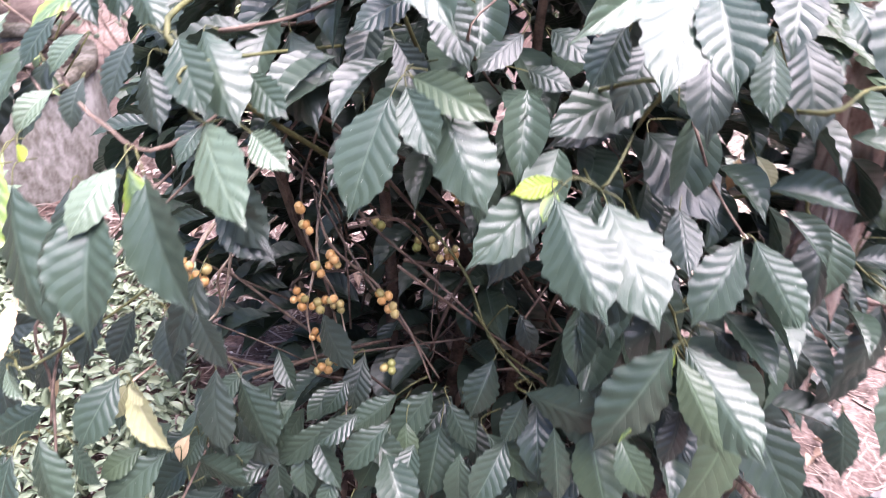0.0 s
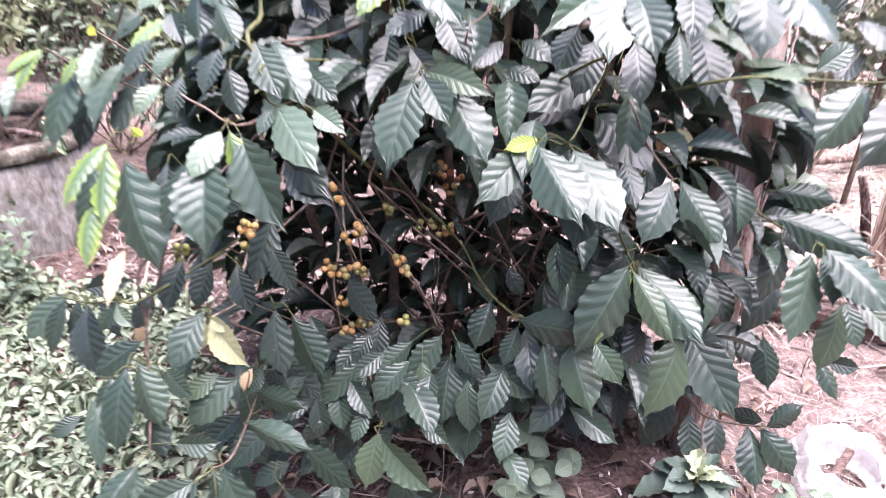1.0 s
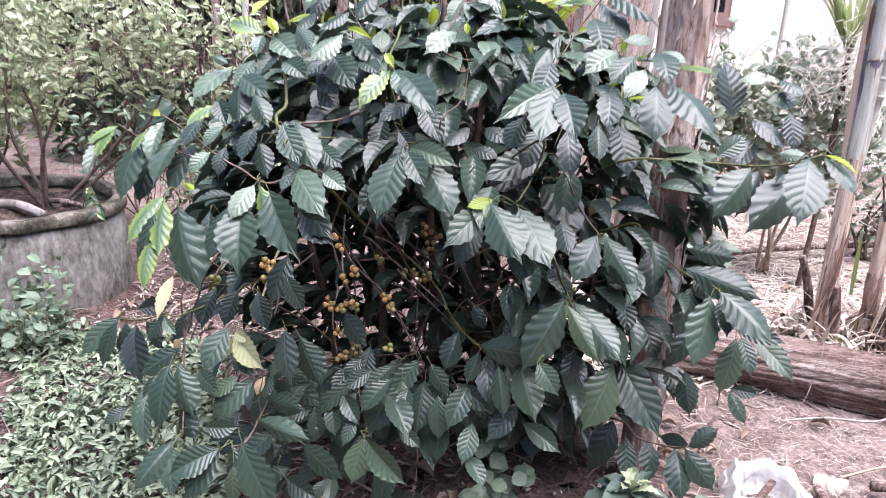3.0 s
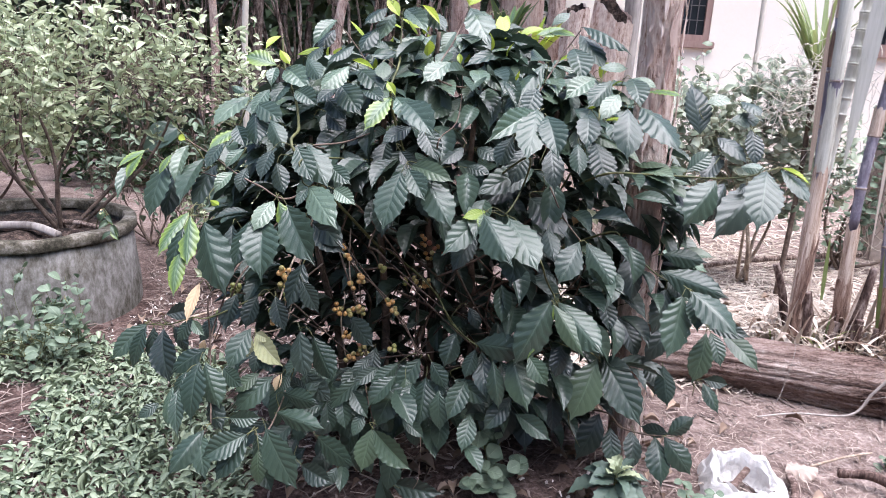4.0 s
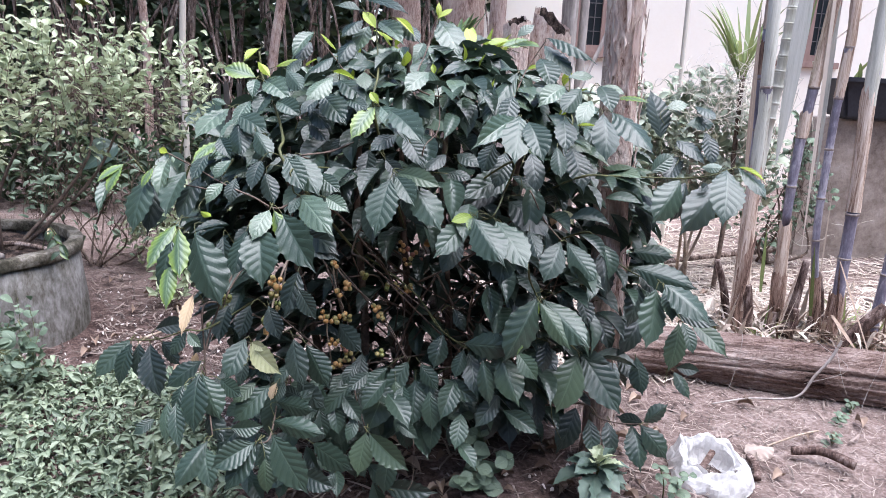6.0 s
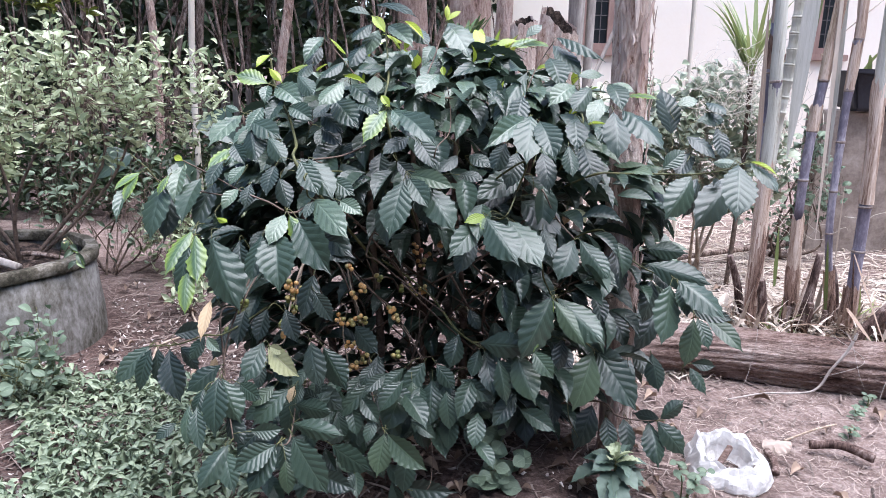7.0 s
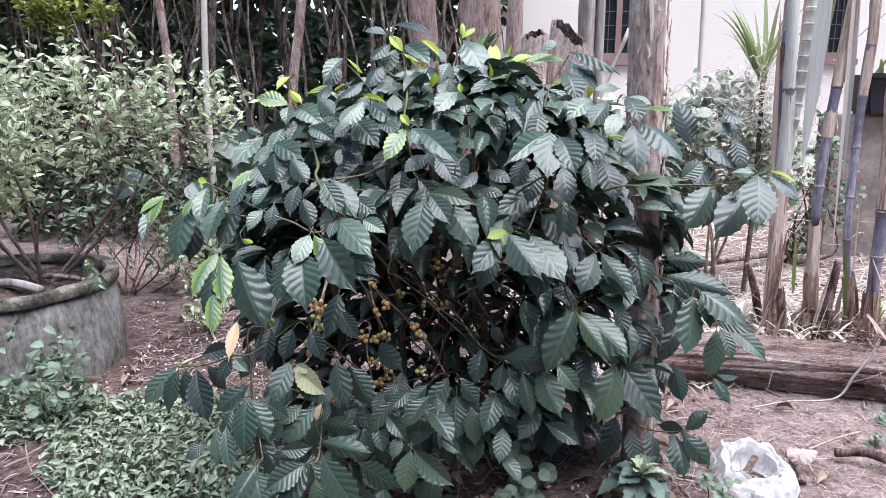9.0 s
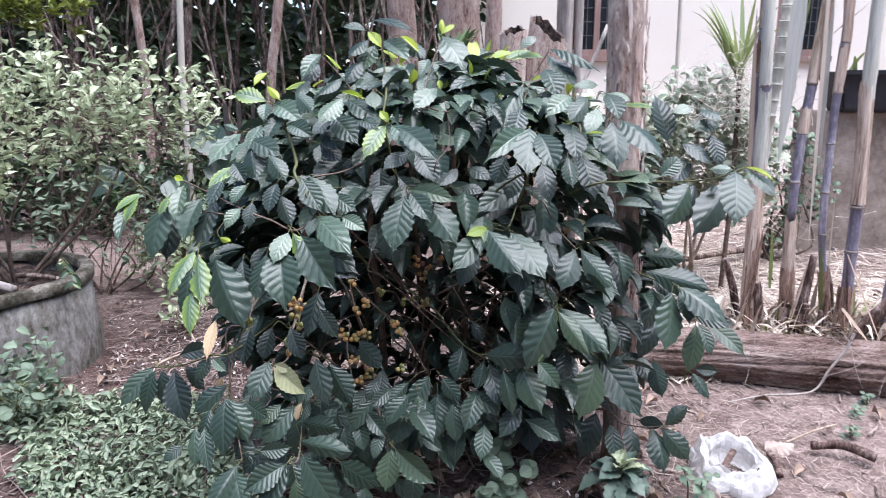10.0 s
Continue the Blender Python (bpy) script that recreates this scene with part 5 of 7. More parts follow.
def scatter_leaves(heap, rng_, shapes, center, size, normal_up=0.6):
    vv, uu, ff = rng_.choice(shapes)
    axis = Vector((rng_.uniform(-1, 1), rng_.uniform(-1, 1), rng_.uniform(-0.5, 0.7)))
    n = Vector((rng_.uniform(-0.6, 0.6), rng_.uniform(-0.8, 0.4), normal_up + rng_.uniform(0, 0.5)))
    heap.add(vv, ff, uu, basis(center, axis, n, size, size * rng_.uniform(0.42, 0.58)))


OVAL = [blade(8, 4, a_, f_, 0.012, p_, 0.47, 0.07, 0.0, 3.0, t_, 0.03) for a_, f_, p_, t_ in ((0.08, 0.15, 0, 0.3), (0.14, -0.1, 1, -0.4), (0.03, 0.25, 2, 0.2), (-0.05, 0.1, 3, 0.5))]
DISC = [blade(8, 4, a_, f_, 0.012, p_, 0.5, 0.03, 0.0, 3.0, t_, 0.03) for a_, f_, p_, t_ in ((0.08, 0.1, 0, 0.3), (0.14, -0.1, 1, -0.4), (0.03, 0.2, 2, 0.2))]
SMALL = [blade(5, 2, 0.06, 0.2, 0.0, 0, 0.5, 0.05, 0.0, 4.0), blade(5, 2, 0.12, 0.1, 0.0, 0, 0.45, 0.05, 0.0, 4.0), blade(5, 2, 0.02, 0.3, 0.0, 0, 0.55, 0.05, 0.0, 4.0)]


def leafy_bush(name, label, foot, crown, spread, shoots, per, size, leaf_mat, wood, seed, base_r=0.012, up=0.5, stems=5, shapes=None, ratio=(0.27, 0.4)):
    """A shrub of stems that fork into leafy shoots. crown: centre of its foliage; spread: half sizes."""
    ob = thing(name, label, "shrub", (0, 0, 0))
    r = random.Random(seed)
    foot, crown = Vector(foot), Vector(crown)
    leaves, wood_heap = Heap(), Heap()
    forks = []
    for k in range(stems):
        top = crown + Vector((r.uniform(-0.6, 0.6) * spread[0], r.uniform(-0.6, 0.6) * spread[1], r.uniform(-0.5, 0.1) * spread[2]))
        mid = foot.lerp(top, 0.5) + Vector((r.uniform(-0.18, 0.18), r.uniform(-0.1, 0.1), r.uniform(-0.1, 0.06)))
        line = smooth_line([foot + Vector((r.uniform(-0.05, 0.05), r.uniform(-0.05, 0.05), 0)), mid, top], 6)
        vv, ff = tube(line, [base_r * (1 - 0.65 * i / (len(line) - 1)) for i in range(len(line))], 7)
        child("stem", mesh_of("stem", vv, ff, wood), ob)
        forks += line[5:]
    for _ in range(shoots):
        while True:
            d = Vector((r.uniform(-1, 1), r.uniform(-1, 1), r.uniform(-1, 1)))
            if 0.35 < d.length < 1:
                break
        tip_ = crown + Vector((d.x * spread[0], d.y * spread[1], d.z * spread[2])) + Vector((0, 0, r.uniform(0, 0.14)))
        up_by = Vector((0, 0, r.uniform(0.05, 0.14)))
        root = min(forks, key=lambda q: (q - tip_).length + r.uniform(0, 0.1))
        low = tip_ + Vector((r.uniform(-0.05, 0.05), r.uniform(-0.05, 0.05), -r.uniform(0.14, 0.24) * min(1.0, spread[2] * 3.6)))
        mid = low - up_by * 0.2
        line = smooth_line([root, mid, tip_], 4)
        vv, ff = tube(line, [0.0015 * (1 - 0.3 * i / (len(line) - 1)) for i in range(len(line))], 4)
        wood_heap.add(vv, ff)
        for i in range(per):
            t = 1 - 0.52 * i / per
            q = line[min(int(t * (len(line) - 1)), len(line) - 1)] + Vector((r.uniform(-0.02, 0.02), r.uniform(-0.02, 0.02), r.uniform(-0.025, 0.025)))
            a = r.uniform(0, 6.28)
            vv, uu, ff = r.choice(shapes or SMALL)
            sz = size * r.uniform(0.6, 1.35)
            leaves.add(vv, ff, uu, basis(q, (math.cos(a), math.sin(a), r.uniform(-0.1, 1.1)), (-math.cos(a) * 0.3 + r.uniform(-0.4, 0.4), -math.sin(a) * 0.3 + r.uniform(-0.9, 0.0), 0.4 + up * 0.6), sz, sz * r.uniform(*ratio)))
    child("twig", wood_heap.mesh("twig", wood), ob, kind="stuff")
    child("foliage", leaves.mesh("foliage", leaf_mat), ob, kind="stuff")
    return ob


leafy_bush("potted_shrub", "pale green small-leaved shrub growing in the concrete planter", (PX + 0.12, PY + 0.1, PH - 0.13), (-1.93, 3.46, 1.2), (0.92, 0.42, 0.26), 235, 12, 0.05, SHRUB_LEAF, TWIG_BROWN, 31, 0.011, stems=7, shapes=OVAL, ratio=(0.36, 0.5))
leafy_bush("undergrowth_shrub", "thin twiggy shrub on the earth behind the planter", (-2.0, 4.2, 0.02), (-2.0, 4.2, 0.5), (0.6, 0.3, 0.3), 100, 2, 0.055, WEED_LEAF, TWIG_BROWN, 39, 0.008, stems=9, shapes=OVAL, ratio=(0.4, 0.55))
leafy_bush("garden_shrub", "dense leafy garden shrub behind the planter", (-3.5, 4.6, 0.0), (-3.5, 4.6, 0.85), (0.8, 0.5, 0.62), 180, 14, 0.08, SHRUB_LEAF, TWIG_BROWN, 32, shapes=OVAL, ratio=(0.36, 0.5))
leafy_bush("low_shrub", "low weedy shrub beside the concrete planter", (-1.5, 4.3, 0.02), (-1.5, 4.35, 0.28), (0.45, 0.3, 0.24), 70, 10, 0.055, SHRUB_LEAF, TWIG_BROWN, 33, 0.006, shapes=OVAL, ratio=(0.36, 0.5))
leafy_bush("low_shrub", "small pale seedling shrub on the earth by the planter", (-1.32, 3.62, 0.02), (-1.32, 3.6, 0.2), (0.16, 0.12, 0.13), 14, 7, 0.055, SHRUB_LEAF, TWIG_BROWN, 39, 0.004, shapes=OVAL, ratio=(0.36, 0.5))
leafy_bush("planter_foot_weed", "low round-leaved weed at the foot of the planter", (-1.66, 2.62, 0.0), (-1.66, 2.6, 0.16), (0.25, 0.16, 0.15), 34, 7, 0.044, WEED_LEAF, TWIG_GREEN, 34, 0.004, shapes=DISC, ratio=(0.6, 0.8))

sprig = thing("rim_sprig", "small sprig with green and orange leaves hanging over the planter rim", "sprig", (-1.668, 3.130, 0.494))
r14 = random.Random(19)
vv, ff = tube(smooth_line([(-0.1, 0.06, -0.1), (-0.03, 0.01, 0.03), (0.03, -0.03, 0.0), (0.06, -0.05, -0.06)], 4), 0.0022, 6)
child("stem", mesh_of("stem", vv, ff, TWIG_GREEN), sprig)
SPRIG = [blade(12, 4, 0.1, 0.15, 0.01, k, 0.47, 0.08, 0.003, 5.0, 0.2, 0.03) for k in range(3)]
for k in range(11):
    vv, uu, ff = SPRIG[k % 3]
    lf = child("leaf", mesh_of("leaf", vv, ff, LEAF["b" if k == 0 else "Y" if k % 3 == 0 else "g"], uu), sprig)
    t = k / 10
    sz = r14.uniform(0.045, 0.075)
    lf.matrix_basis = basis((-0.03 + 0.09 * t, 0.01 - 0.06 * t, 0.03 - 0.09 * t * t), (r14.uniform(-0.6, 0.8), -0.3, r14.uniform(-1.0, -0.1)), (r14.uniform(-0.4, 0.4), -0.8, 0.5), sz, sz * 0.42)

# ---- hedge of slender trunks behind ----
hedge = thing("tree_hedge", "dark hedge of many slender upright tree trunks", "hedge", (0, 0, 0))
r4 = random.Random(44)
for k in range(26):
    x, y = r4.uniform(-5.2, 0.1), r4.uniform(6.3, 7.5)
    h = r4.uniform(3.0, 4.0)
    lean = r4.uniform(-0.35, 0.35)
    line = smooth_line([(x, y, rise(x, y) - 0.05), (x + lean * 0.3 + r4.uniform(-0.08, 0.08), y, h * 0.35), (x + lean * 0.6 + r4.uniform(-0.1, 0.1), y, h * 0.65), (x + lean, y, h)], 4)
    rad = r4.choice((0.012, 0.016, 0.02, 0.028, 0.04))
    vv, ff = tube(line, [rad * (1 - 0.4 * i / (len(line) - 1)) for i in range(len(line))], 7)
    child("trunk", mesh_of("trunk", vv, ff, HEDGE_BARK), hedge)
for k in range(34):
    x, y, z = r4.uniform(-4.6, 0.0), r4.uniform(6.2, 7.2), r4.uniform(0.5, 2.4)
    dx, dz = r4.uniform(-0.7, 0.7), r4.uniform(0.3, 1.1)
    line = smooth_line([(x, y, z), (x + dx * 0.4, y, z + dz * 0.55), (x + dx, y, z + dz)], 5)
    vv, ff = tube(line, [0.014 * (1 - 0.6 * i / (len(line) - 1)) for i in range(len(line))], 6)
    child("limb", mesh_of("limb", vv, ff, HEDGE_BARK), hedge)
for k in range(70):
    x, y = r4.uniform(-3.6, 0.2), r4.uniform(6.1, 7.3)
    h = r4.uniform(2.6, 3.6)
    line = [(x, y, rise(x, y) - 0.05)]
    for i in range(1, 5):
        x += r4.gauss(0, 0.17)
        line.append((x, y + r4.gauss(0, 0.05), h * i / 4))
    rad = r4.choice((0.009, 0.012, 0.016, 0.022))
    line = smooth_line(line, 5)
    vv, ff = tube(line, [rad * (1 - 0.4 * i / (len(line) - 1)) for i in range(len(line))], 6)
    child("trunk", mesh_of("trunk", vv, ff, HEDGE_BARK), hedge)
heap = Heap()
for _ in range(5200):
    x, y, z = r4.uniform(-6.5, 0.35), r4.uniform(7.2, 8.6), r4.uniform(0.1, 4.2)
    scatter_leaves(heap, r4, SMALL, (x, y, z), r4.uniform(0.1, 0.2), 0.2)
# unseen canopy, implied by the trunks, added to shade the hedge below
for _ in range(5000):
    x, y, z = r4.uniform(-6.5, 0.6), r4.uniform(5.8, 8.4), r4.uniform(2.6, 4.6)
    scatter_leaves(heap, r4, SMALL, (x, y, z), r4.uniform(0.1, 0.22), 0.5)
for _ in range(1500):
    x, y, z = r4.uniform(-5.5, 0.2), r4.uniform(6.2, 7.4), r4.uniform(0.1, 2.6)
    scatter_leaves(heap, r4, SMALL, (x, y, z), r4.uniform(0.06, 0.12), 0.2)
child("foliage", heap.mesh("foliage", DARK_LEAF), hedge, kind="stuff")
# mostly unseen ring of big leaves, added to cut light from the horizon
leaf_ring = Heap()
for _ in range(15000):
    a = r4.uniform(0, 2 * math.pi)
    d = r4.uniform(13, 17)
    if -0.1 < math.atan2(d * math.sin(a), d * math.cos(a)) - 1.2 < 0.3:
        continue
    scatter_leaves(leaf_ring, r4, SMALL, (d * math.cos(a), 3 + d * math.sin(a), abs(r4.gauss(0, 4.0))), r4.uniform(0.6, 1.1), 0.3)
tagged(new("far_trees", leaf_ring.mesh("far_trees", DARK_LEAF)), "added ring of dark green foliage round the garden that blocks low sky light", "trees", kind="stuff")

rough_trunk("tree", [(-0.27, 5.1, -0.1), (-0.26, 5.1, 1.2), (-0.3, 5.1, 2.4), (-0.28, 5.1, 4.2)], (0.1, 0.085), TREE_BARK, "reddish-brown tree trunk with furrowed bark", "tree", 22, 0.14, 5, "trees behind the shrub", "trunk")
rough_trunk("tree", [(0.14, 4.9, -0.1), (0.12, 4.9, 1.2), (0.08, 4.9, 2.4), (0.12, 4.9, 4.2)], (0.14, 0.12), TREE_BARK, "thick reddish-brown tree trunk with furrowed bark", "tree", 24, 0.14, 6, "trees behind the shrub", "trunk")
rough_trunk("tree", [(-1.44, 5.9, -0.1), (-1.36, 5.9, 1.2), (-1.24, 5.9, 2.2), (-1.3, 5.9, 4.0)], (0.04, 0.035), TREE_BARK, "slim brown tree trunk with a bare side limb", "tree", 16, 0.12, 7, "trees behind the shrub", "trunk")
rough_trunk("tree", [(-2.35, 5.8, -0.1), (-2.3, 5.8, 1.2), (-2.36, 5.8, 2.4), (-2.36, 5.8, 4.0)], (0.034, 0.03), TREE_BARK, "slim reddish tree trunk in the hedge", "tree", 16, 0.12, 8, "trees behind the shrub", "trunk")


def hollow_stump(label, foot, lean, radius, heights, mat, core, seed):
    """A rotten stump: a thick ragged shell of bark round a dark hollow. heights: front, side, back."""
    ob = thing("tree_stump", label, "tree stump", foot)
    r = random.Random(seed)
    cols, rows = 72, 16
    for name, thick, m in (("bark", 1.0, mat), ("hollow", 0.74, core)):
        vv, ff = [], []
        for j in range(rows + 1):
            t = j / rows
            for i in range(cols):
                a = 2 * math.pi * i / cols
                rag = 0.03 * noise.noise(Vector((math.cos(a) * 2, math.sin(a) * 2, seed))) + 0.012 * noise.noise(Vector((a * 5, seed, 2)))
                top = heights[0] * max(0.0, -math.sin(a)) + heights[2] * max(0.0, math.sin(a)) + (heights[1] * max(0.0, math.cos(a)) + heights[3] * max(0.0, -math.cos(a)))
                top /= abs(math.sin(a)) + abs(math.cos(a))
                z = -0.1 + (top + rag + 0.1) * t
                rr = radius * thick * (1 + 0.28 * (1 - t) ** 2 + 0.16 * noise.noise(Vector((math.cos(a) * 3.2, math.sin(a) * 3.2, z * 1.2 + seed))) - 0.1 * abs(math.sin(a * 8 + 2 * noise.noise(Vector((z * 2, a, 4))))))
                sway = (z / 1.6) ** 2
                vv.append((lean[0] * sway + rr * math.cos(a), lean[1] * sway + rr * math.sin(a), z))
        for j in range(rows):
            for i in range(cols):
                k = (i + 1) % cols
                ff.append((j * cols + i, j * cols + k, (j + 1) * cols + k, (j + 1) * cols + i))
        child(name, mesh_of(name, vv, ff, m), ob)
    return ob


hollow_stump("split hollow tree stump with dark reddish bark", (0.56, 4.62, 0.0), (0.08, -0.04), 0.125, (1.52, 1.5, 1.64, 1.66), BARK, SOIL, 9)
hollow_stump("short sawn tree stump with ridged reddish bark", (0.41, 4.45, 0.0), (0.0, 0.0), 0.08, (1.54, 1.57, 1.59, 1.54), BARK, SOIL, 13)
rough_trunk("stick", [(0.347, 4.473, 0.000), (1.028, 4.750, 1.614)], (0.011, 0.013), GREY_WOOD, "grey stake leaning before the house window", "stick", 8, 0.1, 55)
rough_trunk("fence_post", [(0.31, 4.7, -0.1), (0.31, 4.7, 1.2), (0.32, 4.7, 2.4)], (0.055, 0.05), TREE_BARK, "old wooden post with pale peeled side", "post", 20, 0.2, 22, "garden posts", cracks=0.4)
rough_trunk("fence_post", [(0.76, 4.8, -0.1), (0.765, 4.8, 1.2), (0.77, 4.8, 2.4)], (0.05, 0.046), GREY_WOOD, "weathered grey wooden post wrapped in netting", "post", 18, 0.15, 10, "garden posts")
rough_trunk("fence_post", [(0.87, 4.85, -0.1), (0.865, 4.85, 1.2), (0.865, 4.85, 2.4)], (0.03, 0.027), GREY_WOOD, "slim pale weathered wooden post", "post", 14, 0.2, 23, "garden posts")
rough_trunk("pale_pole", [(-1.72, 5.0, -0.05), (-1.74, 5.0, 1.2), (-1.68, 5.0, 2.3)], (0.022, 0.02), PALE_WOOD, "thin pale peeled wooden pole", "pole", 10, 0.06, 11)
rough_trunk("thin_pole", [(1.75, 5.6, -0.05), (1.745, 5.6, 1.2), (1.72, 5.6, 2.6)], (0.018, 0.015), PALE_WOOD, "thin grey wooden pole before the house", "pole", 10, 0.06, 12)

fence = thing("picket_fence", "low grey slatted fence below the hedge", "fence", (0, 0, 0))
slat = mesh_of("slat", *[[(-0.012, -0.008, 0), (0.012, -0.008, 0), (0.012, 0.008, 0), (-0.012, 0.008, 0), (-0.012, -0.008, 1.0), (0.012, -0.008, 1.0), (0.012, 0.008, 1.0), (-0.012, 0.008, 1.0), (0, -0.008, 1.03), (0, 0.008, 1.03)], [(0, 1, 5, 8, 4), (2, 3, 7, 9, 6), (1, 2, 6, 9, 8, 5)[:6], (3, 0, 4, 8, 9, 7)]], FENCE_WOOD, smooth=False)
for k in range(30):
    ob = child("slat", slat, fence)
    x = -2.25 + k * 0.045
    ob.matrix_basis = pose(x, 6.05 + r4.uniform(-0.01, 0.01), rise(x, 6.05) - 0.02, r4.uniform(-2, 2), r4.uniform(-3, 3), 0)
part("rail", box(-2.3, -0.9, 6.065, 6.09, 0.75, 0.79), FENCE_WOOD, fence)

# ---- low dark plants before the fence ----
leafy_bush("shade_shrub", "dark low shrub in the shade before the hedge", (-1.7, 5.3, 0.05), (-1.6, 5.3, 0.45), (0.8, 0.35, 0.38), 130, 12, 0.085, DARK_LEAF, TWIG_BROWN, 35)
leafy_bush("shade_shrub", "dark low shrub in the shade before the hedge", (-0.7, 5.6, 0.05), (-0.6, 5.6, 0.5), (0.6, 0.3, 0.45), 90, 12, 0.09, DARK_LEAF, TWIG_BROWN, 36)
leafy_bush("yellowish_bush", "feathery yellow-green foliage high in the hedge", (-3.0, 5.7, 0.05), (-3.0, 5.7, 1.76), (0.4, 0.25, 0.12), 36, 16, 0.07, FERN_LEAF, TWIG_BROWN, 37)
leafy_bush("shade_shrub", "dark low shrub in the shade before the hedge", (-3.0, 5.7, 0.05), (-3.0, 5.7, 0.45), (0.8, 0.3, 0.4), 110, 12, 0.09, DARK_LEAF, TWIG_BROWN, 38)
taro = thing("big_leaf_plant", "plant with large dark blue-green heart-shaped leaves", "plant", (-1.62, 4.35, rise(-1.62, 4.35)))
TARO = [blade(12, 6, 0.05, 0.15, 0.01, k, 0.36, 0.05, 0.003, 5.0) for k in range(3)]
for k, (x, y, z, ax, az, ln) in enumerate(((-0.25, -0.1, 0.72, -0.6, -0.5, 0.24), (-0.02, 0.0, 0.66, 0.5, -0.6, 0.22), (0.14, 0.1, 0.93, 0.5, -0.35, 0.3), (0.25, 0.05, 0.78, 0.4, -0.7, 0.26), (0.02, -0.1, 0.45, -0.2, -0.8, 0.22), (0.3, 0.2, 0.5, 0.6, -0.5, 0.24))):
    vv, ff = tube(smooth_line([(0, 0, 0), (x * 0.4, y * 0.4, z * 0.7), (x, y, z)], 4), [0.008, 0.0078, 0.0075, 0.007, 0.0065, 0.006, 0.0055, 0.005, 0.0045], 7)
    child("stalk", mesh_of("stalk", vv, ff, TWIG_GREEN), taro)
    vv, uu, ff = TARO[k % 3]
    lf = child("leaf", mesh_of("leaf", vv, ff, LEAF["m"], uu), taro)
    lf.matrix_basis = basis((x, y, z), (ax, -0.35, az), (0.1, -0.8, 0.7), ln, ln * 0.75)

# ---- strap-leaved plants ----
def strap(base, way, length, width, droop, seed):
    r = random.Random(seed)
    w = Vector(way).normalized()
    side = w.cross(Vector((0, 0, 1)))
    if side.length < 0.1:
        side = Vector((1, 0, 0))
    side.normalize()
    side = (side + Vector((r.uniform(-0.5, 0.5), r.uniform(-0.5, 0.5), 0))).normalized()
    vv, uu, ff = [], [], []
    for k in range(11):
        t = k / 10
        c = Vector(base) + w * (length * t) - Vector((0, 0, 1)) * (droop * length * t * t)
        h = width * 0.5 * (1 - t ** 3) * (0.55 + 0.45 * min(1, t * 4))
        for s, u in ((-1, 0.1), (0, 0.5), (1, 0.9)):
            vv.append(tuple(c + side * (h * s) - Vector((0, 0, 1)) * (0.0 if s else h * 0.35)))
            uu.append((u, t))
    for k in range(10):
        for s in range(2):
            a = k * 3 + s
            ff.append((a, a + 1, a + 4, a + 3))
    return vv, uu, ff


def strap_plant(name, label, at, count, length, width, droop, mat, seed, upright=0.7):
    ob = thing(name, label, "plant", at)
    r = random.Random(seed)
    for k in range(count):
        a = r.uniform(0, 6.28)
        way = (math.cos(a) * (1 - upright), math.sin(a) * (1 - upright), upright + r.uniform(-0.15, 0.2))
        vv, uu, ff = strap((r.uniform(-0.02, 0.02), r.uniform(-0.02, 0.02), 0), way, length * r.uniform(0.6, 1.1), width * r.uniform(0.7, 1.2), droop * r.uniform(0.2, 1.3), seed * 50 + k)
        child("leaf", mesh_of("leaf", vv, ff, mat, uu), ob)
    return ob


def on_stem(name, label, at, count, length, width, droop, mat, seed, upright=0.7):
    """A strap-leaved plant on a woody stem that reaches the ground."""
    ob = strap_plant(name, label, at, count, length, width, droop, mat, seed, upright)
    z = rise(at[0], at[1]) - at[2] - 0.03
    vv, ff = tube(smooth_line([(0, 0, z), (0.02, 0.01, z * 0.5), (0, 0, 0.02)], 4), 0.014, 8)
    child("stem", mesh_of("stem", vv, ff, TWIG_BROWN), ob)
    return ob


on_stem("broadleaf_plant", "bright yellow-green broad-leaved plant beside the tree stump", (0.06, 3.9, 1.36), 16, 0.3, 0.055, 0.3, LEAF["Y"], 61, 0.66)
on_stem("broadleaf_plant", "bright yellow-green broad-leaved plant beside the tree stump", (0.2, 3.7, 1.3), 13, 0.26, 0.05, 0.4, LEAF["y"], 62, 0.6)
on_stem("strap_leaf_plant", "tall plant with a fan of green strap leaves", (1.7, 4.3, 1.3), 34, 0.68, 0.026, 0.5, STRAP_LEAF, 63, 0.7)

# ---- tangled vine bush ----
leafy_bush("vine_thicket", "tangled pale-leaved vine thicket before the house", (1.55, 4.5, 0.05), (1.6, 4.5, 0.92), (0.48, 0.28, 0.36), 165, 10, 0.058, VINE_LEAF, TWIG_PALE, 71, shapes=DISC, ratio=(0.6, 0.85))
leafy_bush("vine_thicket", "tangled leafy vine thicket against the block wall", (2.3, 5.0, 0.05), (2.35, 5.0, 0.6), (0.32, 0.12, 0.4), 64, 7, 0.05, WEED_LEAF, TWIG_BROWN, 72, shapes=DISC, ratio=(0.6, 0.85))
leafy_bush("vine_thicket", "leafy vine climbing behind the wooden post", (1.1, 4.4, 0.05), (1.05, 4.4, 0.95), (0.28, 0.25, 0.34), 60, 9, 0.06, VINE_LEAF, TWIG_PALE, 73, shapes=DISC, ratio=(0.6, 0.85))

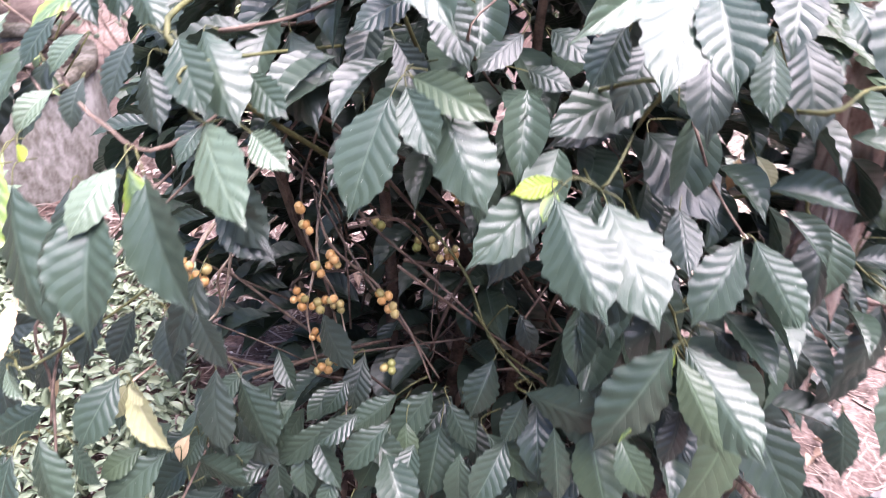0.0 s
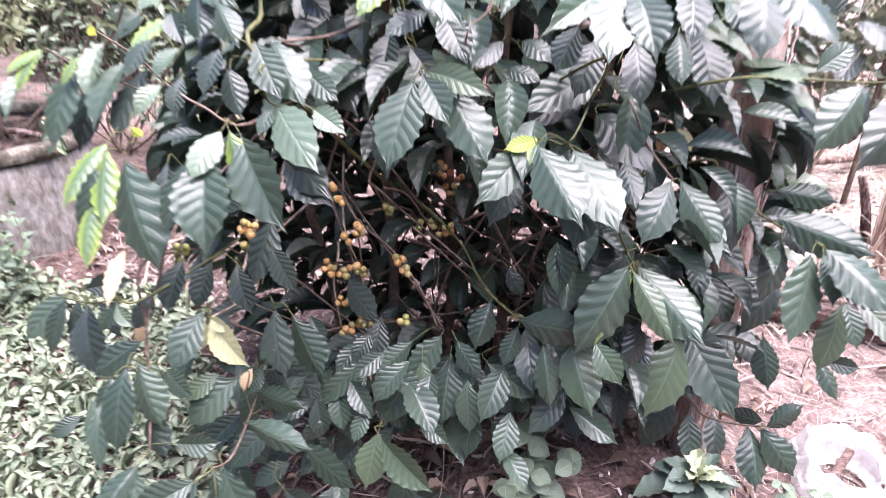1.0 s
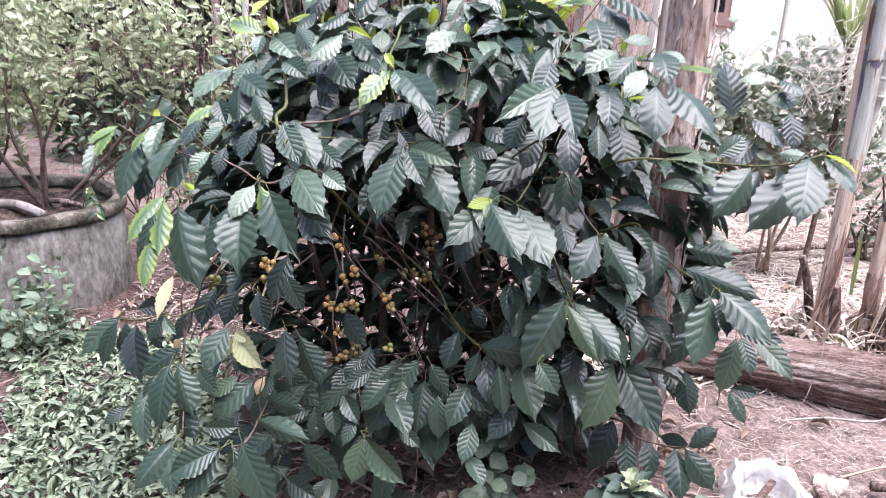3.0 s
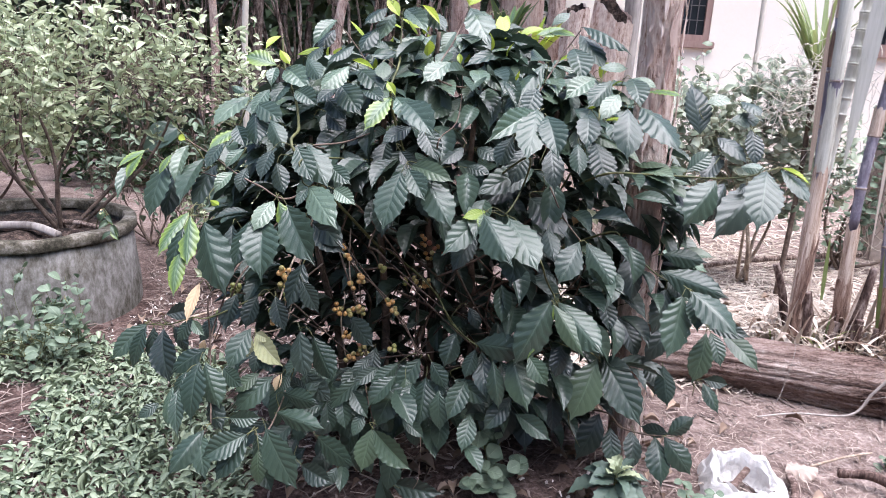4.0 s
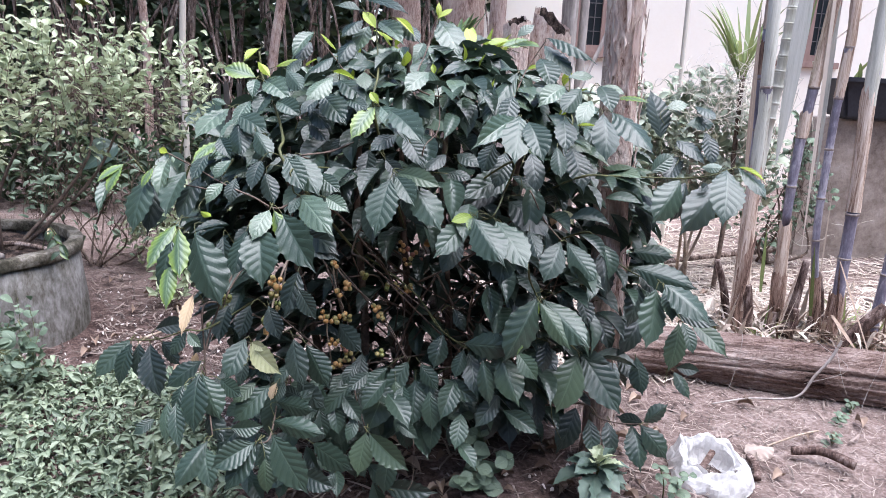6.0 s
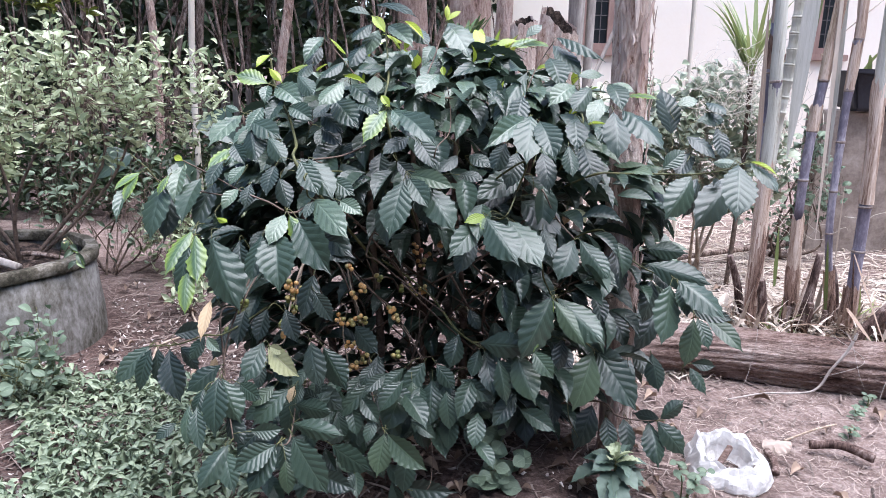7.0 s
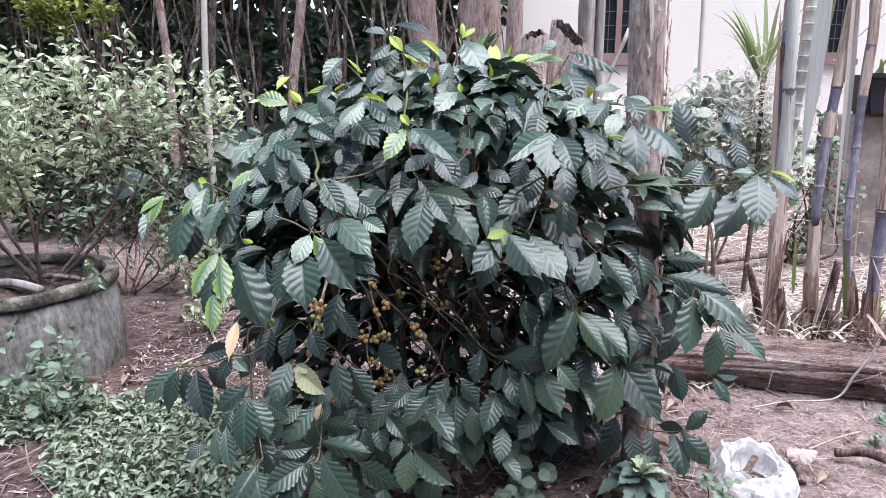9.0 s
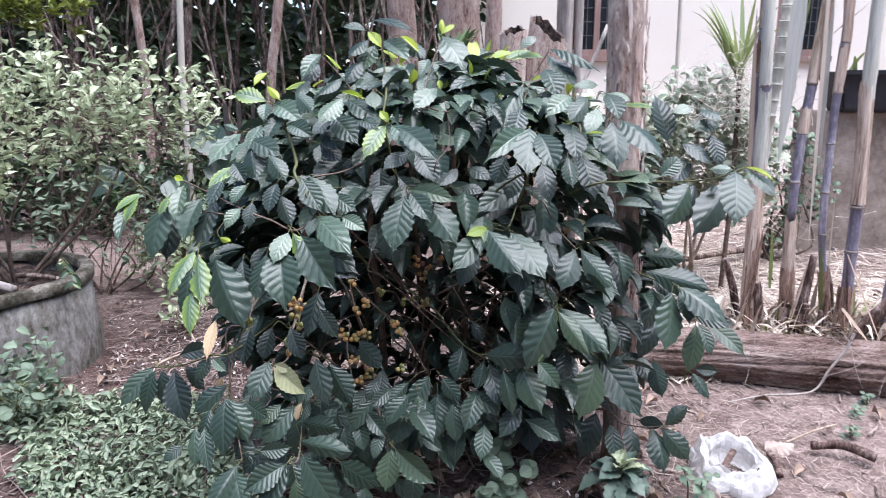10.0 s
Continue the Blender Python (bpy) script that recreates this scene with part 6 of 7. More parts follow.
r12 = random.Random(33)
for cx, cy, cz, sx, sy, sz, num in ((1.66, 4.2, 1.2, 0.32, 0.2, 0.22, 190), (2.25, 4.9, 0.4, 0.45, 0.2, 0.2, 24)):
    tangle = Heap()
    for _ in range(num):
        q = Vector((cx + r12.gauss(0, 0.45) * sx, cy + r12.gauss(0, 0.5) * sy, cz + r12.gauss(0, 0.45) * sz))
        line = [q]
        way = Vector((r12.uniform(-1, 1), r12.uniform(-0.5, 0.5), r12.uniform(-0.7, 0.9)))
        for _k in range(4):
            way = (way + Vector((r12.uniform(-0.8, 0.8), r12.uniform(-0.6, 0.6), r12.uniform(-0.9, 0.7)))).normalized()
            line.append(line[-1] + way * r12.uniform(0.03, 0.08))
        vv, ff = tube(smooth_line(line, 3), r12.uniform(0.0009, 0.002), 4)
        tangle.add(vv, ff)
    tagged(new("vine_tangle", tangle.mesh("vine_tangle", PALE_WOOD)), "tangle of thin dry pale vine stems over the thicket", "vine", kind="stuff")

# ---- block wall and trough ----
bw = new("block_wall", None)
tagged(bw, "low grey-brown rendered block wall", "wall", kind="structure")
part("wall", box(2.6, 4.6, 5.25, 5.5, -0.1, 1.06, 0.012), BLOCK, bw)
trough = thing("trough", "black plastic trough planter on the block wall", "planter", (3.38, 5.3, 1.06))
tb_ = bmesh.new()
pr = [(-0.6, -0.13, 0.0), (0.6, -0.13, 0.0), (0.6, 0.13, 0.0), (-0.6, 0.13, 0.0), (-0.66, -0.17, 0.27), (0.66, -0.17, 0.27), (0.66, 0.17, 0.27), (-0.66, 0.17, 0.27)]
tv = [tb_.verts.new(p) for p in pr]
for q in ((0, 3, 2, 1), (0, 1, 5, 4), (1, 2, 6, 5), (2, 3, 7, 6), (3, 0, 4, 7)):
    tb_.faces.new([tv[i] for i in q])
bmesh.ops.bevel(tb_, geom=tb_.edges[:], offset=0.02, segments=2, affect="EDGES")
bmesh.ops.solidify(tb_, geom=tb_.faces[:], thickness=0.012)
part("tub", tb_, TROUGH, trough)
part("lip", box(-0.69, 0.69, -0.195, -0.165, 0.25, 0.285, 0.006), TROUGH, trough)
for k in range(14):
    r = random.Random(900 + k)
    vv, uu, ff = strap((r.uniform(-0.5, 0.5), r.uniform(-0.08, 0.08), 0.22), (r.uniform(-0.5, 0.5), r.uniform(-0.4, 0.3), 1), r.uniform(0.25, 0.5), 0.03, 0.4, 900 + k)
    child("leaf", mesh_of("leaf", vv, ff, STRAP_LEAF, uu), trough)

# ---- sugar cane ----
def cane(line, r0, r1, skin, nodes, wraps, seed):
    """One cane: jointed stalk with raised rings at the given heights and dry sheaths wrapped round stretches of it."""
    foot = Vector(line[0])
    ob = thing("sugar_cane", "purple-grey jointed sugar cane stalk with dry sheaths", "sugar cane", foot, "sugar cane clump")
    r = random.Random(seed)
    pts = smooth_line([Vector(p) - foot for p in line], 8)
    zs = [p.z for p in pts]

    def at(z):
        z -= foot.z
        t = float(np.interp(z, zs, range(len(zs))))
        i = min(int(t), len(pts) - 2)
        return pts[i].lerp(pts[i + 1], t - i), r0 + (r1 - r0) * t / (len(pts) - 1)
    stalk, rad = [], []
    steps = sorted([(p.z + foot.z, 0.96) for p in pts] + [(z + d, q) for z in nodes for d, q in ((-0.012, 1.02), (-0.004, 1.1), (0.004, 1.08), (0.014, 0.94))])
    for z, q in steps:
        c, rr = at(z)
        stalk.append(c)
        rad.append(rr * q)
    stalk[0] = stalk[0] - Vector((0, 0, 0.05))
    vv, ff = tube(stalk, rad, 14)
    child("stalk", mesh_of("stalk", vv, ff, skin), ob)
    for z in nodes:
        c, rr = at(z - 0.005)
        d, _ = at(z + 0.006)
        vv, ff = tube([c, d], rr * 1.1, 14)
        child("ring", mesh_of("ring", vv, ff, CANE_RING if skin is CANE else skin), ob)
    for z0, z1, mat, grow in wraps:
        out, fc, uvs = [], [], []
        turn, open_ = r.uniform(3.6, 5.8), r.uniform(4.6, 6.0)
        rows, cols = 12, 12
        ends = [r.uniform(-0.08, 0.06) for _ in range(cols + 1)]
        for i in range(rows + 1):
            t = i / rows
            for j in range(cols + 1):
                z = z0 + (z1 - z0) * (t + ends[j] * t * t)
                c, rr = at(z)
                ang = turn + open_ * (j / cols - 0.5) * (1 - 0.25 * t)
                q = rr * (1.04 + (grow - 1.04) * (1 - 0.45 * t) + 0.2 * noise.noise(Vector((ang * 2.2, z * 7, seed))) + 0.1 * noise.noise(Vector((ang * 6, z * 4, seed + 3))) + (0.16 * t if j in (0, cols) else 0))
                out.append((c.x + q * math.cos(ang), c.y + q * math.sin(ang), c.z))
                uvs.append((j / cols, t))
        for i in range(rows):
            for j in range(cols):
                p = i * (cols + 1) + j
                fc.append((p, p + 1, p + cols + 2, p + cols + 1))
        child("sheath", mesh_of("sheath", out, fc, mat, uvs), ob, "dry papery sheath")
    return ob


for spec in (
    ([(1.505, 3.420, 0.085), (1.486, 3.420, 0.613), (1.480, 3.420, 1.145), (1.454, 3.420, 1.640), (1.447, 3.420, 1.805)], 0.0296, 0.0216, CANE, (1.268, 0.879), ((0.085, 0.634, SHEATH_BROWN, 1.38), (0.213, 0.879, SHEATH, 1.34), (0.879, 1.263, SHEATH_GREEN, 1.11), (1.263, 1.805, SHEATH_GREEN, 1.08), ), 301),
    ([(1.553, 3.500, 0.101), (1.504, 3.500, 0.873), (1.477, 3.500, 1.304), (1.475, 3.500, 1.524), (1.471, 3.500, 1.817)], 0.0228, 0.0216, CANE, (1.304, 1.071, 0.845, 1.536), ((1.524, 1.817, SHEATH, 1.15), (1.322, 1.473, SHEATH_BROWN, 1.11), ), 302),
    ([(1.545, 3.550, 0.728), (1.566, 3.550, 1.111), (1.587, 3.550, 1.374), (1.598, 3.550, 1.652), (1.603, 3.550, 1.799)], 0.0250, 0.0273, SHEATH_GREEN, (1.124, 1.195, 1.269, 1.342, 1.412, 1.485, 1.556, 1.627), (), 303),
    ([(1.704, 3.450, 0.074), (1.676, 3.450, 0.634), (1.679, 3.450, 0.986), (1.701, 3.450, 1.271), (1.731, 3.450, 1.643), (1.741, 3.450, 1.810)], 0.0216, 0.0239, CANE, (0.620, 0.818, 1.048, 1.276), ((0.074, 0.404, SHEATH_BROWN, 1.75), (0.318, 0.648, SHEATH, 1.41), (1.048, 1.168, SHEATH, 1.15), (1.281, 1.810, SHEATH, 1.09), ), 304),
    ([(1.884, 3.400, 0.106), (1.807, 3.400, 0.576), (1.795, 3.400, 1.004), (1.797, 3.400, 1.234), (1.807, 3.400, 1.457), (1.801, 3.400, 1.638), (1.794, 3.400, 1.802)], 0.0171, 0.0216, CANE, (0.576, 0.776, 1.004, 1.234, 1.457), ((0.106, 0.391, SHEATH_BROWN, 1.67), (1.239, 1.445, SHEATH, 1.11), (1.462, 1.802, SHEATH, 1.11), ), 305),
    ([(1.916, 3.350, 0.101), (1.930, 3.350, 0.296), (1.929, 3.350, 0.505), (1.927, 3.350, 0.721), (1.922, 3.350, 0.918), (1.906, 3.350, 1.248), (1.903, 3.350, 1.633), (1.904, 3.350, 1.795)], 0.0285, 0.0262, CANE, (0.505, 0.716, 0.296), ((0.101, 0.337, SHEATH_BROWN, 1.38), (0.729, 1.272, SHEATH, 1.12), (1.210, 1.795, SHEATH_GREEN, 1.08), ), 306),
    ([(2.085, 3.300, 0.042), (2.098, 3.300, 0.255), (2.113, 3.300, 0.557), (2.127, 3.300, 1.151), (2.139, 3.300, 1.629)], 0.0250, 0.0228, CANE, (0.198, 0.447, 0.686, 0.918, 1.151, 1.390), ((0.042, 0.184, SHEATH_BROWN, 1.38), ), 307),
):
    cane(*spec)
for k, (base, way, ln, wd, mat) in enumerate((
    ((1.596, 3.420, 1.782), (-0.019, 0.023, -1.000), 0.880, 0.070, SHEATH_GREEN),
    ((1.668, 3.460, 1.787), (-0.101, 0.000, -0.995), 0.648, 0.049, STRAP_LEAF),
    ((1.714, 3.420, 1.735), (0.036, 0.000, -0.999), 1.234, 0.024, STRAW),
    ((1.741, 3.440, 1.761), (0.039, 0.000, -0.999), 0.935, 0.024, SHEATH_GREEN),
    ((1.421, 3.380, 0.889), (-0.038, 0.028, 0.999), 0.726, 0.024, STRAW),
    ((1.394, 3.600, 1.707), (0.360, -0.438, -0.824), 0.228, 0.008, STRAW),
    ((1.566, 3.360, 0.321), (-0.052, 0.000, 0.999), 0.305, 0.024, STRAP_LEAF),
    ((1.827, 3.360, 0.178), (-0.107, 0.000, 0.994), 0.395, 0.022, STRAP_LEAF),
    ((1.834, 3.360, 0.433), (-0.027, 0.000, 1.000), 0.379, 0.014, STRAW),
    ((1.739, 3.400, 1.489), (0.740, 0.000, 0.672), 0.222, 0.019, STRAW),
    ((1.922, 3.300, 0.171), (-0.114, 0.000, 0.994), 0.362, 0.019, SHEATH_BROWN),
    ((1.884, 3.300, 0.503), (0.127, -0.585, -0.801), 0.513, 0.011, DEAD_LEAF),
    ((1.891, 3.300, 0.241), (0.015, -0.942, -0.336), 0.265, 0.022, DEAD_LEAF),
    ((1.497, 3.400, 0.712), (0.295, 0.000, 0.956), 0.182, 0.016, STRAW),
    ((1.482, 3.360, 0.293), (0.077, 0.000, 0.997), 0.333, 0.019, SHEATH_BROWN),
    ((1.666, 3.340, 0.142), (0.224, 0.061, 0.973), 0.327, 0.027, SHEATH),
    ((1.391, 3.300, 0.142), (0.318, 0.092, 0.944), 0.217, 0.016, STRAW),
)):
    ob = thing("cane_leaf", "long dry cane leaf with a pale midrib", "leaf", base, "cane leaves")
    vv, uu, ff = strap((0, 0, 0), way, ln, wd, 0.0, 700 + k)
    child("blade", mesh_of("blade", vv, ff, mat, uu), ob)
for k, (line, ra, rb) in enumerate((
    ([(1.700, 3.360, 0.052), (1.739, 3.360, 0.290), (1.761, 3.360, 0.483)], 0.030, 0.015),
    ([(1.703, 3.320, 0.052), (1.724, 3.320, 0.174), (1.728, 3.320, 0.254)], 0.019, 0.019),
    ([(1.510, 3.550, 0.059), (1.469, 3.550, 0.260), (1.412, 3.550, 0.418)], 0.022, 0.014),
    ([(1.895, 3.250, 0.064), (2.009, 3.250, 0.205), (2.106, 3.250, 0.304)], 0.027, 0.030),
    ([(1.540, 3.380, 0.088), (1.531, 3.380, 0.236), (1.507, 3.380, 0.343)], 0.022, 0.022),
    ([(1.913, 3.420, 0.089), (1.893, 3.420, 0.274), (1.856, 3.420, 0.417)], 0.016, 0.011),
    ([(1.631, 3.400, 0.037), (1.660, 3.400, 0.143), (1.672, 3.400, 0.208)], 0.019, 0.014),
    ([(1.794, 3.340, 0.059), (1.811, 3.340, 0.157), (1.813, 3.340, 0.214)], 0.016, 0.011),
)):
    rough_trunk("cane_stub", line, (ra, rb), CANE_BASE, "broken dry brown stub of cut cane", "cane stub", 16, 0.35, 80 + k, "cane stubs", cracks=0.5)
r5 = random.Random(77)
for k in range(18):
    x, y = r5.uniform(1.42, 2.2), r5.uniform(3.2, 3.5)
    strap_plant("grass_tuft", "tuft of long grass blades among the canes", (x, y, rise(x, y)), 13, r5.uniform(0.25, 0.5), 0.012, 0.9, r5.choice((STRAP_LEAF, STRAW, STRAW, STRAW)), 120 + k, 0.68)
trash, r11 = {"s": Heap(), "d": Heap()}, random.Random(23)
for k in range(800):
    x, y = r11.uniform(1.38, 2.35), r11.gauss(3.42, 0.12)
    way = Vector((r11.gauss(0, 0.6), r11.gauss(-0.1, 0.5), abs(r11.gauss(0.5, 0.5))))
    vv, uu, ff = strap((x, y, rise(x, y) + r11.uniform(0, 0.1)), way, r11.uniform(0.08, 0.42), r11.uniform(0.004, 0.026), r11.uniform(0.1, 1.0), 5000 + k)
    trash["s" if k % 3 else "d"].add(vv, ff, uu)
tagged(new("cane_trash", trash["s"].mesh("cane_trash", STRAW)), "dry pale cane sheaths and straw round the cane bases", "cane trash", kind="stuff")
tagged(new("cane_trash", trash["d"].mesh("cane_trash", DEAD_LEAF)), "brown rotting cane sheaths round the cane bases", "cane trash", kind="stuff")

# ---- log and sticks ----
rough_trunk("log", [(0.82, 3.13, 0.09), (1.2, 3.05, 0.1), (1.82, 2.89, 0.105), (2.7, 2.66, 0.11)], (0.105, 0.118), LOG_WOOD, "weathered grey-brown log lying on the earth", "log", 110, 0.2, 14, along=0.4, cracks=0.5)
rough_trunk("dark_stick", [(1.1, 4.45, 0.07), (1.6, 4.7, 0.12), (2.5, 5.15, 0.12)], (0.014, 0.02), HEDGE_BARK, "long dark fallen stick on the straw", "stick", 10, 0.2, 15)
rough_trunk("bare_branch", [(1.154, 2.720, 0.031), (1.306, 2.760, 0.042), (1.506, 2.770, 0.053), (1.576, 2.780, 0.145), (1.634, 2.790, 0.222), (1.669, 2.800, 0.296)], (0.003, 0.0065), GREY_WOOD, "bare pale branch leaning against the log", "branch", 8, 0.25, 16)
rough_trunk("stick", [(1.32, 2.375, 0.025), (1.42, 2.36, 0.035), (1.5, 2.29, 0.025)], (0.015, 0.018), CANE_BASE, "short thick brown stick on the earth", "stick", 10, 0.3, 17)
rough_trunk("stick", [(1.15, 2.33, 0.02), (1.14, 2.25, 0.03), (1.12, 2.185, 0.02)], (0.013, 0.012), CANE_BASE, "short thick brown stick on the earth", "stick", 10, 0.3, 18)
rough_trunk("stick", [(1.25, 2.42, 0.015), (1.38, 2.48, 0.03), (1.5, 2.55, 0.02)], (0.0045, 0.0035), TWIG_PALE, "thin pale stick on the earth", "stick", 8, 0.2, 19)
rough_trunk("stick", [(-1.22, 2.85, 0.012), (-1.3, 3.1, 0.03), (-1.22, 3.35, 0.02), (-1.3, 3.55, 0.03), (-1.36, 3.7, 0.02)], (0.005, 0.006), TWIG_PALE, "crooked grey stick on the earth by the planter", "stick", 8, 0.2, 20)

r10 = random.Random(64)
for k in range(7):
    x = r10.uniform(1.25, 2.1)
    low = r10.uniform(0.02, 0.16)
    yc = 3.05 - 0.258 * (x - 1.2)
    line = [(x, yc + 0.1, 0.235), (x + r10.uniform(-0.05, 0.05), yc - 0.03, 0.235), (x + r10.uniform(-0.08, 0.08), yc - 0.125, low + 0.06), (x + r10.uniform(-0.12, 0.12), yc - 0.15, low)]
    vv, ff = tube(smooth_line(line, 5), 0.001, 5)
    tagged(new("dry_strand", mesh_of("dry_strand", vv, ff, GREY_WOOD)), "thin dry plant strand hanging over the log", "strand", "dry strands")
vv, uu, ff = blade(36, 10, 0.12, -0.25, 0.06, 2.0, 0.5, 0.05, 0.016, 6.0, 0.6, 0.05)
PALE_DEAD = leaf_material("pale_dead_leaf", (0.3, 0.23, 0.19), (0.5, 0.42, 0.36), (0.36, 0.29, 0.24), 0.8, 7.0, 0.0, 0.05)
dl = new("dead_leaf", mesh_of("dead_leaf", vv, ff, PALE_DEAD, uu))
dl.matrix_basis = basis((1.15, 2.37, rise(1.15, 2.37) + 0.02), (1, 0.25, 0.05), (0.1, -0.3, 1), 0.12, 0.09)
tagged(dl, "pale crumpled dead leaf beside the plastic bag", "dead leaf")

# ---- plastic bag ----
bag = thing("plastic_bag", "crumpled thin white plastic bag lying open on the earth", "bag", (0.958, 2.195, rise(0.958, 2.195)))


def bag_ring(name, profile, label=""):
    """A crumpled ring of film. profile: radius share and height share from outside to inside."""
    bv, bf = [], []
    turns = 70
    for j, (q, h) in enumerate(profile):
        for i in range(turns):
            a = 2 * math.pi * i / turns
            c, s_ = math.cos(a), math.sin(a)
            tall = 0.078 + 0.02 * s_ + 0.026 * noise.noise(Vector((c * 1.5, s_ * 1.5, 3))) + 0.008 * noise.noise(Vector((c * 3.5, s_ * 3.5, 7)))
            wob = 1 + 0.2 * noise.noise(Vector((c * 1.3, s_ * 1.3, 5))) + 0.1 * noise.noise(Vector((c * 3.5, s_ * 3.5, j * 0.22 + 4))) + 0.03 * noise.noise(Vector((c * 8, s_ * 8, j * 0.3)))
            r_ = q * wob
            z = h * tall * (1 + 0.3 * noise.noise(Vector((c * 2.5, s_ * 2.5, j * 0.5 + 9)))) + 0.008 * noise.noise(Vector((c * 6, s_ * 6, j * 0.5))) + 0.003 * noise.noise(Vector((c * 14, s_ * 14, j * 0.7)))
            bv.append((0.133 * r_ * c, 0.14 * r_ * s_, max(0.002, z)))
    for j in range(len(profile) - 1):
        for i in range(turns):
            k = (i + 1) % turns
            bf.append((j * turns + i, j * turns + k, (j + 1) * turns + k, (j + 1) * turns + i))
    return child(name, mesh_of(name, bv, bf, PLASTIC, smooth=False), bag, label)


bag_ring("sheet", [(1.0, 0.0), (1.06, 0.05), (1.07, 0.18), (1.05, 0.34), (1.0, 0.5), (0.95, 0.66), (0.89, 0.8), (0.83, 0.92), (0.76, 1.0), (0.7, 0.99)])
bag_ring("inner_fold", [(0.7, 0.99), (0.64, 0.92), (0.6, 0.8), (0.6, 0.62), (0.62, 0.45), (0.6, 0.28), (0.52, 0.16), (0.44, 0.08)], "inner folds of the white film")
rough_trunk("stick", [(0.895, 2.135, 0.05), (0.935, 2.185, 0.06), (0.985, 2.25, 0.075)], (0.012, 0.011), LOG_WOOD, "dark stick lying in the plastic bag", "stick", 10, 0.3, 21)

# ---- weeds in front ----
ROUND = [blade(12, 6, 0.05, 0.03, 0.008, k, 0.5, 0.02, 0.003, 5.0) for k in range(3)]


def weed(name, label, at, tops, size, mat, seed, ratio=0.8):
    ob = thing(name, label, "weed", at)
    r = random.Random(seed)
    for k, (dx, dy, h) in enumerate(tops):
        line = smooth_line([(0, 0, -0.02), (dx * 0.4 + 0.01, dy * 0.4, h * 0.5), (dx, dy, h)], 4)
        vv, ff = tube(line, [0.0028 - 0.0014 * i / (len(line) - 1) for i in range(len(line))], 6)
        child("stem", mesh_of("stem", vv, ff, TWIG_GREEN), ob)
        for t in (0.35, 0.6, 0.85, 1.0):
            q = line[int(t * (len(line) - 1))]
            for s in range(3 if t == 1.0 else 2):
                a = r.uniform(0, 6.28)
                axis = (math.cos(a), math.sin(a) - 0.25, r.uniform(-0.35, 0.25))
                vv, uu, ff = r.choice(ROUND)
                sz = size * r.uniform(0.5, 1.1) * (0.7 if t == 1.0 else 1)
                me = mesh_of("leaf", vv, ff, mat, uu)
                lf = child("leaf", me, ob)
                lf.matrix_basis = basis(q, axis, (r.uniform(-0.3, 0.3), -0.6, 0.8), sz, sz * ratio)
    return ob


weed("round_leaf_weed", "weed with round grey-green leaves under the shrub", (0.17, 1.98, rise(0.17, 1.98)), [(-0.05, -0.02, 0.26), (0.03, 0.0, 0.2), (0.09, -0.04, 0.13), (0.0, -0.08, 0.12), (-0.05, -0.1, 0.1)], 0.068, WEED_LEAF, 131)
weed("small_weed", "small pale green weed beside the plastic bag", (0.74, 1.98, rise(0.74, 1.98)), [(-0.02, 0, 0.14), (0.04, -0.02, 0.11), (0.08, 0.02, 0.1)], 0.05, WEED_LEAF, 132, 0.6)
ros = thing("rosette_weed", "leafy grey-green rosette weed with a pale centre", "weed", (0.53, 1.95, rise(0.53, 1.95)))
r6 = random.Random(15)
vv, ff = tube([(0, 0, -0.02), (0, 0, 0.08), (0, -0.005, 0.15)], [0.006, 0.005, 0.004], 8)
child("stem", mesh_of("stem", vv, ff, TWIG_GREEN), ros)
long_leaf = [blade(28, 6, 0.1, 0.12, 0.03, k, 0.55, 0.08, 0.006, 6.0, 0.3, 0.08) for k in range(3)]
for k in range(26):
    t = k / 25
    a = k * 2.4
    vv, uu, ff = r6.choice(long_leaf)
    up_ = -0.3 + 1.3 * t ** 2 + r6.uniform(-0.25, 0.2)
    a += r6.uniform(-0.5, 0.5)
    sz = (0.15 - 0.105 * t) * r6.uniform(0.75, 1.15)
    lf = child("leaf", mesh_of("leaf", vv, ff, ROSETTE_LEAF if t < 0.7 else SHRUB_LEAF, uu), ros)
    lf.matrix_basis = basis((0, 0, 0.1 + 0.055 * t), (math.cos(a), math.sin(a), up_), (math.cos(a) * -0.3 + r6.uniform(-0.3, 0.3), math.sin(a) * -0.3 + r6.uniform(-0.3, 0.3), 1), sz, sz * r6.uniform(0.42, 0.55))
for x, y, s in ((1.52, 2.5, 34), (1.62, 2.66, 35), (1.72, 2.75, 36)):
    weed("seedling", "tiny green seedling sprouting from the earth", (x, y, rise(x, y)), [(0, 0, 0.05), (0.03, 0.01, 0.04)], 0.035, WEED_LEAF, s, 0.6)

